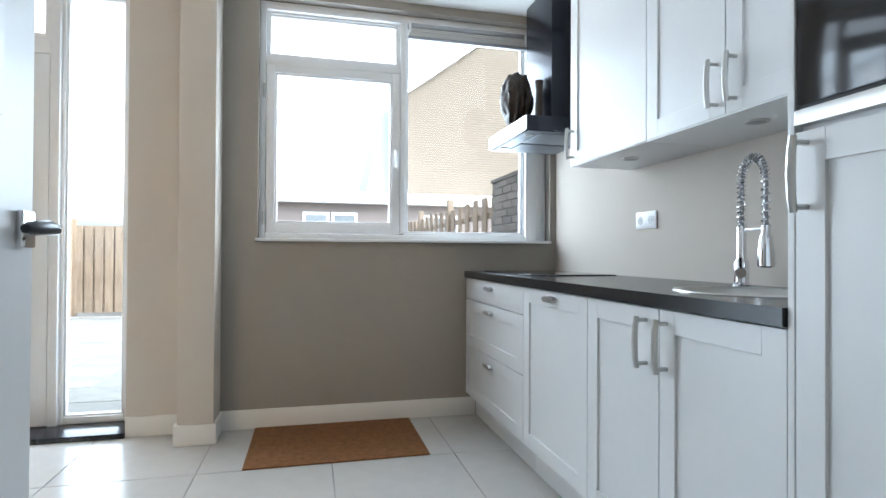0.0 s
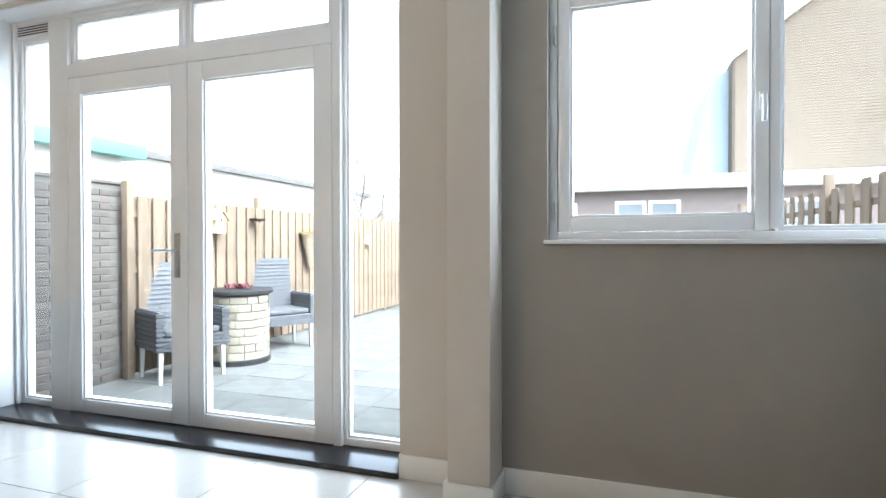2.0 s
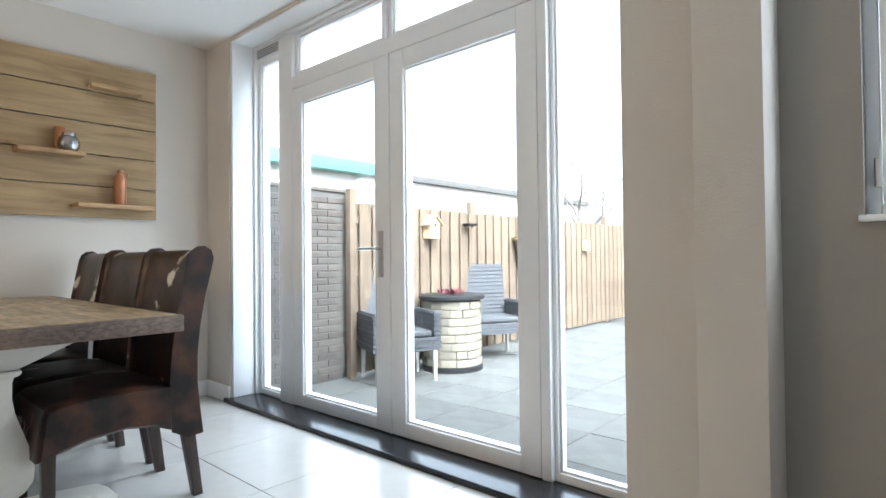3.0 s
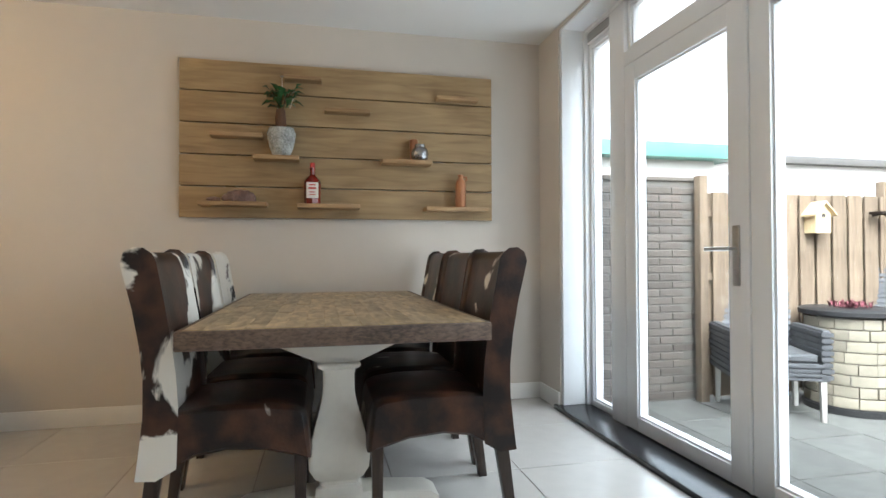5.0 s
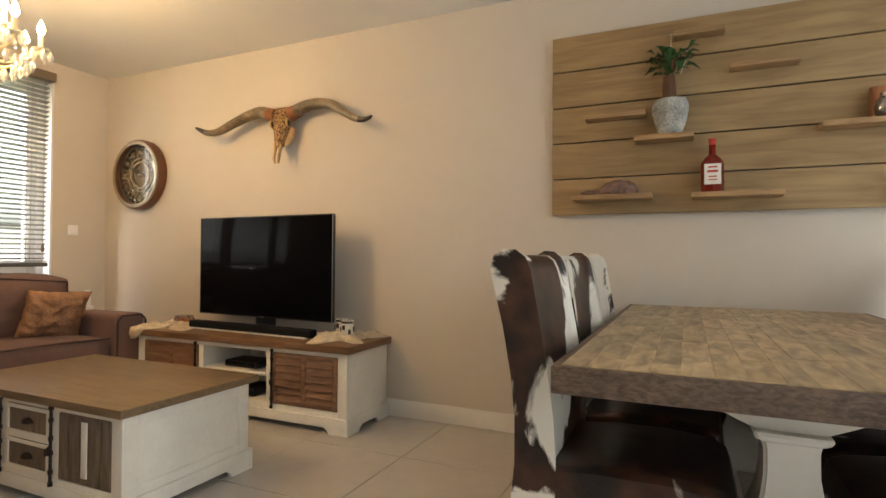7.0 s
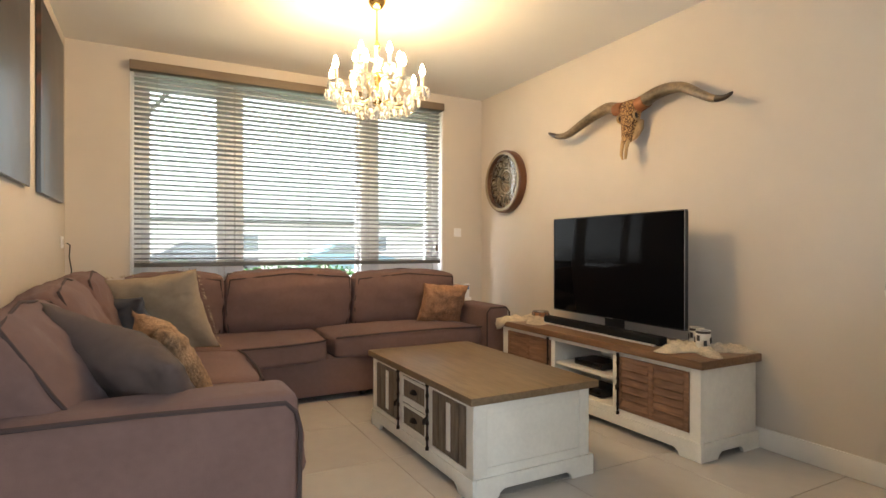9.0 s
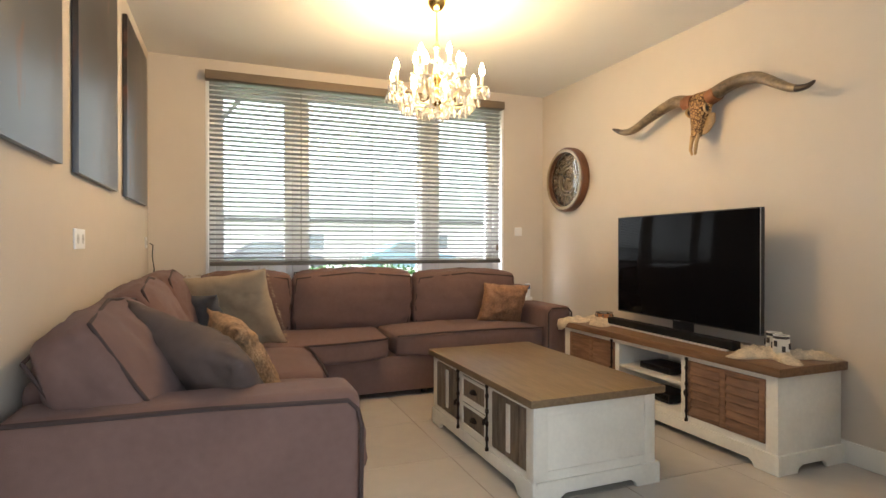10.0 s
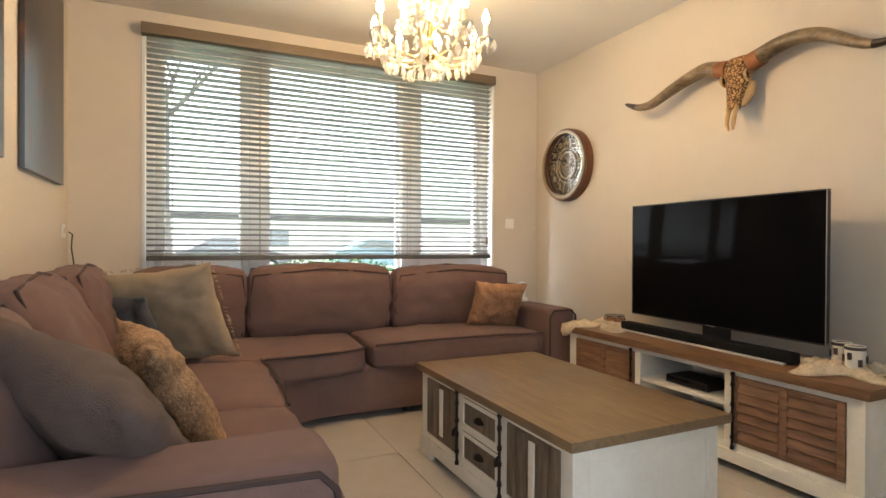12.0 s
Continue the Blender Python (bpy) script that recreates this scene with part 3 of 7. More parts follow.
def cup_handle(parent, x, y, z, w=0.11):
    bm = bmesh.new()
    add_prism(bm, [(-w / 2, 0), (-w / 2 + 0.012, 0.012), (0, 0.016), (w / 2 - 0.012, 0.012), (w / 2, 0), (w / 2 - 0.02, -0.010), (-w / 2 + 0.02, -0.010)], "x", -0.026, -0.002, 0.003)
    bmesh.ops.translate(bm, verts=bm.verts, vec=(x, y, z))
    part("handle", bm, STEEL, parent, "brushed steel cup handle")


FX = 1.285
ZB, ZT = 0.138, 0.862
WF = FX - 0.012                           # worktop's front edge


def base_unit(name, label, y0, y1):
    u = thing(name, label, "kitchen unit", group="base units under the worktop")
    part("body", box(FX + 0.021, y0 + 0.001, ZB, XK - 0.002, y1 - 0.001, 0.863, 0.001), KITCHEN, u)
    part("plinth", box(FX + 0.065, y0 + 0.001, 0, FX + 0.085, y1 - 0.001, ZB, 0.001), KITCHEN, u)
    return u


u = base_unit("drawer_unit", "white shaker drawer unit with three drawers", 3.785, YB - 0.003)
for z0, z1, dr, hz in ((0.731, ZT, True, 0.82), (0.45, 0.731, False, 0.687), (ZB, 0.45, False, 0.395)):
    d = shaker(u, "drawer", 3.785, YB - 0.003, z0, z1, FX, dr)
    cup_handle(d, FX, 4.265, hz)
u = base_unit("dishwasher_unit", "white shaker front over a built-in dishwasher", 3.185, 3.785)
d = shaker(u, "door", 3.185, 3.785, ZB, ZT, FX)
cup_handle(d, FX, 3.475, ZT - 0.034)
u = base_unit("sink_unit", "white shaker sink unit with two doors", 2.35, 3.185)
d = shaker(u, "door", 2.776, 3.185, ZB, ZT, FX)
bar_handle(d, FX, 2.835, 0.685, 0.835)
d = shaker(u, "door", 2.35, 2.776, ZB, ZT, FX)
bar_handle(d, FX, 2.742, 0.685, 0.835)

# worktop with the round hole for the bowl
SC, SR = (1.60, 2.77), 0.205
bm = bmesh.new()
n = 40
ring = []
for z in (0.905, 0.865):
    ring.append([bm.verts.new((SC[0] + SR * math.cos(2 * math.pi * k / n), SC[1] + SR * math.sin(2 * math.pi * k / n), z)) for k in range(n)])


def to_rim(k):
    """Where the ray from the bowl's centre leaves the worktop's outline."""
    c, s = math.cos(2 * math.pi * k / n), math.sin(2 * math.pi * k / n)
    x0, x1, y0, y1 = WF, XK - 0.001, 2.352, YB - 0.001
    f = min(((x1 - SC[0]) / c) if c > 1e-6 else 1e9, ((x0 - SC[0]) / c) if c < -1e-6 else 1e9, ((y1 - SC[1]) / s) if s > 1e-6 else 1e9, ((y0 - SC[1]) / s) if s < -1e-6 else 1e9)
    return SC[0] + f * c, SC[1] + f * s


rims = [[bm.verts.new((*to_rim(k), z)) for k in range(n)] for z in (0.905, 0.865)]
for k in range(n):
    j = (k + 1) % n
    bm.faces.new((ring[0][k], rims[0][k], rims[0][j], ring[0][j]))
    bm.faces.new((ring[1][k], ring[1][j], rims[1][j], rims[1][k]))
    bm.faces.new((rims[0][k], rims[1][k], rims[1][j], rims[0][j]))
    bm.faces.new((ring[0][j], ring[1][j], ring[1][k], ring[0][k]))
# fill the corners that the rays cut off
for cx, cy in ((WF, 2.352), (WF, YB - 0.001), (XK - 0.001, 2.352), (XK - 0.001, YB - 0.001)):
    ks = sorted(range(n), key=lambda k: (rims[0][k].co.x - cx) ** 2 + (rims[0][k].co.y - cy) ** 2)
    on_x = next(k for k in ks if abs(rims[0][k].co.x - cx) < 1e-5)
    on_y = next(k for k in ks if abs(rims[0][k].co.y - cy) < 1e-5)
    v = [bm.verts.new((cx, cy, z)) for z in (0.905, 0.865)]
    if on_x != on_y:
        bm.faces.new((rims[0][on_x], rims[0][on_y], v[0]))
        bm.faces.new((rims[1][on_x], rims[1][on_y], v[1]))
        bm.faces.new((rims[0][on_x], v[0], v[1], rims[1][on_x]))
        bm.faces.new((rims[0][on_y], v[0], v[1], rims[1][on_y]))
bmesh.ops.recalc_face_normals(bm, faces=bm.faces)
top = tagged(part("worktop", bm, STONE), "polished black stone worktop along the kitchen wall", "worktop")
for f in top.data.polygons:
    f.use_smooth = False

sink = thing("kitchen_sink", "round stainless steel sink bowl set in the worktop", "sink", (SC[0], SC[1], 0))
bm = bmesh.new()
prof = [(SR + 0.018, 0.906), (SR + 0.016, 0.910), (SR - 0.004, 0.909), (SR - 0.012, 0.90), (SR - 0.025, 0.79), (SR - 0.07, 0.765), (0.03, 0.76)]
rings = [[bm.verts.new((r * math.cos(2 * math.pi * k / 40), r * math.sin(2 * math.pi * k / 40), z)) for k in range(40)] for r, z in prof]
for a, b in zip(rings, rings[1:]):
    for k in range(40):
        bm.faces.new((a[k], a[(k + 1) % 40], b[(k + 1) % 40], b[k]))
bm.faces.new(rings[-1])
part("bowl", bm, STEEL, sink)
part("drain", lathe([(0.032, 0.761), (0.034, 0.764), (0.01, 0.766)], 16), CHROME, sink)

fx, fy = 1.80, 3.035
tap = thing("spring_tap", "tall chrome spring tap with a pull-down spray head", "tap", (fx, fy, 0.905))
tap.scale = (1.05, 1.05, 1.1)
part("base", lathe([(0.028, 0), (0.028, 0.006), (0.023, 0.01), (0.023, 0.075), (0.019, 0.082), (0.015, 0.09), (0.015, 0.19), (0.012, 0.195)], 20), CHROME, tap)
bm = bmesh.new()
add_tube(bm, [(-0.012, -0.012, 0.045), (-0.03, -0.03, 0.045), (-0.042, -0.042, 0.045)], [0.017, 0.019, 0.017], 14)
add_tube(bm, [(-0.035, -0.035, 0.05), (-0.05, -0.05, 0.085), (-0.06, -0.06, 0.095)], 0.005, 8)
part("side_lever", bm, CHROME, tap)
path = [(0, 0, 0.17 + 0.14 * k / 6) for k in range(7)]
path += [(0.0, -0.05 + 0.05 * math.cos(a), 0.33 + 0.075 * math.sin(a)) for a in [math.pi * k / 12 for k in range(13)]]
path += [(0.0, -0.10, 0.33 - 0.14 * k / 4) for k in range(1, 5)]
part("hose", tube(path, 0.007, 8), ALU, tap)
coil = []
pv = [Vector(p) for p in path]
turns = 34
for i in range(turns * 10):
    f = i / (turns * 10 - 1) * (len(pv) - 1)
    k = min(int(f), len(pv) - 2)
    p = pv[k].lerp(pv[k + 1], f - k)
    d = (pv[k + 1] - pv[k]).normalized()
    u1 = d.cross(Vector((1, 0, 0))).normalized()
    v1 = d.cross(u1)
    a = 2 * math.pi * i / 10
    coil.append(p + (u1 * math.cos(a) + v1 * math.sin(a)) * 0.0135)
part("spring", tube(coil, 0.0026, 5), CHROME, tap)
part("spray_head", lathe([(0.02, 0.062), (0.026, 0.066), (0.025, 0.10), (0.019, 0.155), (0.013, 0.165), (0.013, 0.19), (0.01, 0.192)], 18, (0, -0.10, 0)), CHROME, tap)
part("holder_arm", tube([(0, 0, 0.18), (0, -0.05, 0.18), (0, -0.10, 0.18)], 0.005, 8), CHROME, tap)

tagged(part("induction_hob", box(1.38, 3.92, 0.9055, 1.85, 4.66, 0.911, 0.002), BLACKGLOSS), "flat black glass hob on the worktop", "hob")

# wall units
UX, UZ0, UZ1 = 1.555, 1.44, 2.50


def wall_unit(label, y0, y1, doors):
    u = thing("wall_unit", label, "kitchen unit", group="wall units over the worktop")
    part("body", box(UX + 0.021, y0 + 0.001, UZ0 + 0.012, XK - 0.002, y1 - 0.001, UZ1, 0.001), KITCHEN, u)
    part("bottom_panel", box(UX + 0.004, y0 + 0.001, UZ0, XK - 0.002, y1 - 0.001, UZ0 + 0.012, 0.001), KITCHEN, u)
    for a, b, hy in doors:
        d = shaker(u, "door", a, b, UZ0 + 0.003, UZ1, UX)
        bar_handle(d, UX, hy, UZ0 + 0.03, UZ0 + 0.18)
    return u


wall_unit("white shaker wall unit next to the cooker hood", 3.236, 3.854, [(3.236, 3.854, 3.82)])
wall_unit("white shaker wall unit with two doors", 2.352, 3.236, [(2.833, 3.236, 2.868), (2.352, 2.833, 2.79)])
for y in (3.56, 2.857):
    sp = thing("cabinet_spot", "small round steel spotlight under the wall units", "spotlight", (1.697, y, UZ0), group="spots under the wall units")
    part("ring", lathe([(0.034, -0.006), (0.036, -0.004), (0.036, 0.0)], 24), STEEL, sp)
    part("lens", lathe([(0.022, -0.0075), (0.026, -0.0062)], 20), ALU, sp)

# tall unit with the oven
tall = thing("tall_unit", "tall white shaker unit with a built-in oven", "kitchen unit")
part("body", box(FX + 0.021, YH + 0.004, ZB, XK - 0.002, 2.333, UZ1, 0.001), KITCHEN, tall)
part("side_panel", box(FX, 2.334, 0.0, XK - 0.002, 2.35, UZ1, 0.001), KITCHEN, tall)
part("plinth", box(FX + 0.065, YH + 0.004, 0, FX + 0.085, 2.333, ZB, 0.001), KITCHEN, tall)
d = shaker(tall, "door", YH + 0.004, 2.333, ZB, 1.265, FX)
bar_handle(d, FX, 2.305, 1.098, 1.25)
oven = part("oven_front", box(FX + 0.002, YH + 0.01, 1.318, FX + 0.02, 2.332, 1.70, 0.003), BLACKGLOSS, tall, "black glass oven door")
part("oven_trim", box(FX - 0.004, YH + 0.01, 1.276, FX + 0.02, 2.332, 1.308, 0.003), STEEL, oven)
part("oven_gap", box(FX + 0.006, YH + 0.01, 1.3085, FX + 0.02, 2.332, 1.3175, 0), BLACKMATT, oven)
part("oven_handle", tube([(FX - 0.04, YH + 0.08, 1.64), (FX - 0.04, 2.25, 1.64)], 0.009), STEEL, oven)
shaker(tall, "door", YH + 0.004, 2.333, 1.71, UZ1, FX)

# hood
HOODDARK = mat("hood_black_steel", (0.012, 0.014, 0.022), 0.22, 0.4, noise_scale=20, vary=0.1)
DARKSTEEL = mat("grey_filter_steel", (0.22, 0.23, 0.25), 0.45, 0.8, noise_scale=20, vary=0.1)
hood = thing("cooker_hood", "cooker hood with a steel canopy and black chimney", "cooker hood")
part("canopy", box(1.436, 4.11, 1.676, XK - 0.002, 4.73, 1.755, 0.003), HOODDARK, hood)
part("front_strip", box(1.43, 4.11, 1.677, 1.4355, 4.73, 1.754, 0.001), STEEL, hood, "brushed steel front strip")
part("underside", box(1.45, 4.125, 1.67, XK - 0.02, 4.715, 1.6755, 0.001), DARKSTEEL, hood)
for y in (4.15, 4.43):
    part("grease_filter", box(1.53, y, 1.664, 1.84, y + 0.25, 1.6695, 0.001), DARKSTEEL, hood)
for y in (4.21, 4.60):
    part("hood_lamp", lathe([(0.026, 1.665), (0.028, 1.6695)], 16, (1.487, y, 0)), ALU, hood)
part("chimney", box(1.647, 4.265, 1.7555, XK - 0.002, 4.64, 2.565, 0.003), HOODDARK, hood)

BRONZE = mat("dark_bronze", (0.03, 0.02, 0.014), 0.35, 0.3, noise_scale=30, vary=0.5, bump=0.4, bump_scale=60)
bm = bmesh.new()
bmesh.ops.create_icosphere(bm, subdivisions=4, radius=1.0)
for v in bm.verts:
    p = v.co.copy()
    n1 = noise.noise(p * 2.2) * 0.10 + abs(noise.noise(p * 5)) * 0.16
    fold = 0.06 * math.sin(p.x * 16) if p.z < 0.2 else 0
    w = 1.0 - 0.28 * max(0, -p.z) - 0.15 * max(0, p.z)
    v.co = Vector((p.x * 0.095 * w, p.y * 0.10 * w, min(p.z, 0.82) * 0.155)) * (1 + n1 + fold)
zmin = min(v.co.z for v in bm.verts)
for v in bm.verts:
    v.co.z = max(v.co.z - zmin, 0.012) - 0.012
    v.co.z *= 1.12
    v.co += Vector((1.515, 4.47, 1.7555))
tagged(part("statuette", bm, BRONZE), "dark bronze bust standing on the cooker hood", "statuette")
tagged(part("vase", lathe([(0.02, 0), (0.022, 0.004), (0.024, 0.06), (0.02, 0.12), (0.018, 0.17), (0.024, 0.215), (0.023, 0.225)], 20, (1.555, 4.23, 1.7555)), BRONZE), "slim dark brown vase on the cooker hood", "vase")

# ---- dining corner ----
TABLETOP = wood("worn_table_wood", (0.145, 0.092, 0.046), (0.58, 0.44, 0.26), 0.42, 4.0, (2, 7, 9), 0.16)
TABLEEDGE = wood("dark_table_edge", (0.032, 0.019, 0.014), (0.175, 0.115, 0.078), 0.5, 6.0, (8, 8, 20), 0.15)
CREAM = mat("cream_paint", (0.74, 0.70, 0.62), 0.42, noise_scale=5, vary=0.05, bump=0.08, bump_scale=40)
HIDE = cowhide("cowhide", 0.60)
HIDEPIED = cowhide("pied_cowhide", 0.495)
HIDEDARK = cowhide("dark_cowhide", 0.62)
DARKLEG = wood("dark_stained_leg", (0.012, 0.007, 0.005), (0.045, 0.028, 0.02), 0.35, 8.0, (12, 12, 1), 0.1)

TX0, TX1, TY0, TY1, TZ0, TZ1 = -3.80, -1.965, 2.732, 3.765, 0.728, 0.791
table = thing("dining_table", "worn butcher-block dining table on white baluster pedestals", "table")
core = part("tabletop", box(TX0 + 0.02, TY0 + 0.02, TZ0, TX1 - 0.02, TY1 - 0.02, TZ1 - 0.006, 0.003), TABLEEDGE, table)
rng = random.Random(4)
for name, b in (("edge_board", (TX1 - 0.02, TY0, TX1, TY1)), ("edge_board", (TX0, TY0, TX0 + 0.02, TY1)), ("edge_board", (TX0 + 0.02, TY0, TX1 - 0.02, TY0 + 0.02)), ("edge_board", (TX0 + 0.02, TY1 - 0.02, TX1 - 0.02, TY1))):
    part(name, box(b[0], b[1], TZ0 - 0.001, b[2], b[3], TZ1 - 0.001, 0.005), TABLEEDGE, core)
y = TY0 + 0.02
while y < TY1 - 0.03:
    w = min(rng.uniform(0.05, 0.075), TY1 - 0.02 - y)
    x = TX0 + 0.02
    while x < TX1 - 0.03:
        l = rng.uniform(0.16, 0.42)
        x1 = min(x + l, TX1 - 0.02)
        if TX1 - 0.02 - x1 < 0.08:
            x1 = TX1 - 0.02
        bm = box(-(x1 - x) / 2, -w / 2, 0, (x1 - x) / 2, w / 2, 0.0065 + rng.uniform(0, 0.0009), 0.0012, 1)
        st = part("stave", bm, TABLETOP, core)
        st.location = ((x + x1) / 2, y + w / 2, TZ1 - 0.0065)
        x = x1
    y += w


def pedestal(px):
    cy = (TY0 + TY1) / 2
    bm = bmesh.new()
    add_prism(bm, [(cy - 0.33, TZ0 - 0.001), (cy + 0.33, TZ0 - 0.001), (cy + 0.31, TZ0 - 0.02), (cy + 0.075, 0.605), (cy - 0.075, 0.605), (cy - 0.31, TZ0 - 0.02)], "x", px - 0.055, px + 0.055, 0.004)
    part("bracket", bm, CREAM, table)
    prof = [(0.09, 0.605), (0.092, 0.597), (0.085, 0.585), (0.07, 0.578), (0.066, 0.56), (0.066, 0.50), (0.074, 0.45), (0.095, 0.38), (0.118, 0.31), (0.127, 0.255), (0.122, 0.205), (0.10, 0.165), (0.082, 0.148), (0.08, 0.135), (0.095, 0.128), (0.098, 0.112), (0.098, 0.095)]
    bm = bmesh.new()
    add_lathe(bm, [(r * 0.92, z) for r, z in reversed(prof)], square=True, center=(px, cy, 0))
    es = [e for e in bm.edges if abs(e.verts[0].co.z - e.verts[1].co.z) > 0.001]
    bmesh.ops.bevel(bm, geom=es, offset=0.008, segments=2, affect='EDGES')
    part("baluster", bm, CREAM, table, angle=30)
    bm = bmesh.new()
    add_prism(bm, [(cy - 0.40, 0.0), (cy - 0.40, 0.05), (cy - 0.36, 0.075), (cy - 0.13, 0.095), (cy + 0.13, 0.095), (cy + 0.36, 0.075), (cy + 0.40, 0.05), (cy + 0.40, 0.0), (cy + 0.28, 0.0), (cy + 0.26, 0.025), (cy - 0.26, 0.025), (cy - 0.28, 0.0)], "x", px - 0.07, px + 0.07, 0.004)
    part("foot", bm, CREAM, table)


pedestal(-2.38)
pedestal(-3.39)
part("stretcher", box(-3.32, 3.20, 0.10, -2.43, 3.29, 0.16, 0.006), CREAM, table)


def chair_shell(w, outline, bulge=0.012, cuts=5, seed=0):
    """An upholstered slab: a side outline of (y, z) pushed across the width, with rounded, slightly puffed edges."""
    bm = bmesh.new()
    cols = [-w / 2, -w / 2 + 0.012, -w / 2 + 0.035, -w / 6, w / 6, w / 2 - 0.035, w / 2 - 0.012, w / 2]
    shrink = [0.016, 0.004, 0.0, 0.0, 0.0, 0.0, 0.004, 0.016]
    cyc = sum(p[0] for p in outline) / len(outline)
    czc = sum(p[1] for p in outline) / len(outline)
    rings = []
    k = len(outline)
    for x, s in zip(cols, shrink):
        ring = []
        for i, (u, v) in enumerate(outline):
            a, b = outline[i - 1], outline[(i + 1) % k]
            t = Vector((b[0] - a[0], b[1] - a[1]))
            nrm = Vector((t.y, -t.x)).normalized() if t.length else Vector((0, 0))
            ring.append(bm.verts.new((x, u - nrm.x * s, v - nrm.y * s)))
        rings.append(ring)
    fs = []
    for a, b in zip(rings, rings[1:]):
        for i in range(k):
            fs.append(bm.faces.new((a[i], a[(i + 1) % k], b[(i + 1) % k], b[i])))
    fs += [bm.faces.new(rings[0][::-1]), bm.faces.new(rings[-1])]
    bmesh.ops.recalc_face_normals(bm, faces=fs)
    return bm


def dining_chair(hide, label):
    """A high-backed chair in cowhide; it looks along -y, the back stands at +y."""
    c = thing("dining_chair", label, "chair", group="chairs round the dining table")
    back = [(0.175, 0.30), (0.17, 0.50), (0.178, 0.62), (0.20, 0.78), (0.225, 0.92), (0.24, 1.0), (0.25, 1.025), (0.27, 1.04), (0.295, 1.042), (0.315, 1.03), (0.322, 1.005), (0.312, 0.96), (0.285, 0.85), (0.262, 0.72), (0.25, 0.60), (0.25, 0.48), (0.262, 0.36), (0.275, 0.27), (0.23, 0.275)]
    part("backrest", chair_shell(0.46, back), hide, c)
    seat = [(0.172, 0.30), (0.172, 0.485), (0.05, 0.50), (-0.12, 0.50), (-0.23, 0.488), (-0.265, 0.47), (-0.275, 0.44), (-0.285, 0.36), (-0.29, 0.29), (-0.24, 0.30), (-0.13, 0.33), (0.0, 0.34), (0.1, 0.325)]
    part("seat", chair_shell(0.455, seat), HIDEDARK, c)
    for sx in (-1, 1):
        part("leg", prism([(-0.275, 0.34), (-0.23, 0.34), (-0.235, 0.0), (-0.27, 0.0)], "x", sx * 0.20 - 0.02, sx * 0.20 + 0.02, 0.003), DARKLEG, c)
        part("leg", prism([(0.20, 0.34), (0.255, 0.34), (0.295, 0.0), (0.258, 0.0)], "x", sx * 0.195 - 0.02, sx * 0.195 + 0.02, 0.003), DARKLEG, c)
    return c


sorts = [(dining_chair(HIDE, "high-backed dining chair in dark brown cowhide"), 0), (dining_chair(HIDEPIED, "high-backed dining chair in pied brown and white cowhide"), 3)]
spots = [(-2.395, 3.638, 0), (-2.92, 3.645, 1.5), (-3.45, 3.64, -1), (-2.395, 2.855, 180), (-2.93, 2.85, 178.5), (-3.45, 2.855, 181)]
for i, (x, y, r) in enumerate(spots):
    first, k = sorts[i // 3]
    if i == k:
        first.matrix_world = pose(x, y, 0, 0, 0, r)
    else:
        copy_thing(first, pose(x, y, 0, 0, 0, r))

# wooden wall panel with its little shelves
SCAFFOLD = wood("scaffold_board", (0.205, 0.128, 0.06), (0.36, 0.245, 0.12), 0.75, 3.0, (6, 0.9, 9), 0.10, 0.08)
SHELFWOOD = wood("shelf_wood", (0.22, 0.12, 0.05), (0.42, 0.27, 0.13), 0.6, 5.0, (10, 1.5, 14), 0.15)
panel = thing("wall_panel", "weathered scaffold-wood wall panel of five horizontal boards", "wall panel")
PY0, PY1, PZ0, PZ1 = 2.312, 4.36, 1.272, 2.283
bh = (PZ1 - PZ0) / 5
for i in range(5):
    b = part("board", box(0, -(PY1 - PY0) / 2, 0, 0.03, (PY1 - PY0) / 2, bh - 0.007, 0.004), SCAFFOLD, panel)
    b.location = (XW + 0.015, (PY0 + PY1) / 2, PZ0 + i * bh + 0.003)
for y in (PY0 + 0.3, PY1 - 0.3):
    part("batten", box(XW, y - 0.03, PZ0 + 0.04, XW + 0.0148, y + 0.03, PZ1 - 0.04, 0), SCAFFOLD, panel)
SFX = XW + 0.045
shelves = [(2.49, 2.80, 1.77, 0.10), (2.745, 3.025, 1.632, 0.12), (2.425, 2.83, 1.335, 0.13), (3.015, 3.41, 1.328, 0.13), (3.555, 3.89, 1.632, 0.12), (3.845, 4.275, 1.32, 0.14), (3.185, 3.48, 1.96, 0.09), (3.93, 4.225, 2.085, 0.08), (2.93, 3.165, 2.155, 0.09)]
for y0, y1, z, dpt in shelves:
    s = part("wall_shelf", box(0, -(y1 - y0) / 2, 0, dpt, (y1 - y0) / 2, 0.026, 0.004), SHELFWOOD)
    s.location = (SFX, (y0 + y1) / 2 + 0.018, z + 0.008)
    tagged(s, "small wooden ledge fixed to the board panel", "shelf", "ledges on the wall panel")

LEAF = mat("leaf_green", (0.035, 0.11, 0.03), 0.4, noise_scale=30, vary=0.4, per_object=0.2)
WICKERPOT = mat("woven_pot", (0.33, 0.33, 0.305), 0.6, noise_scale=14, vary=0.75, bump=1.0, bump_scale=60)
STEM = mat("brown_stem", (0.10, 0.045, 0.02), 0.8, noise_scale=30, vary=0.4, bump=0.5)
pot = thing("potted_plant", "leafy green plant in a woven grey-white pot", "plant", (SFX + 0.06, 2.933, 1.6665))
bm = bmesh.new()
prof = [(0.045, 0.0), (0.058, 0.02), (0.075, 0.07), (0.085, 0.12), (0.086, 0.15), (0.074, 0.18), (0.067, 0.185), (0.06, 0.17)]
rr = []
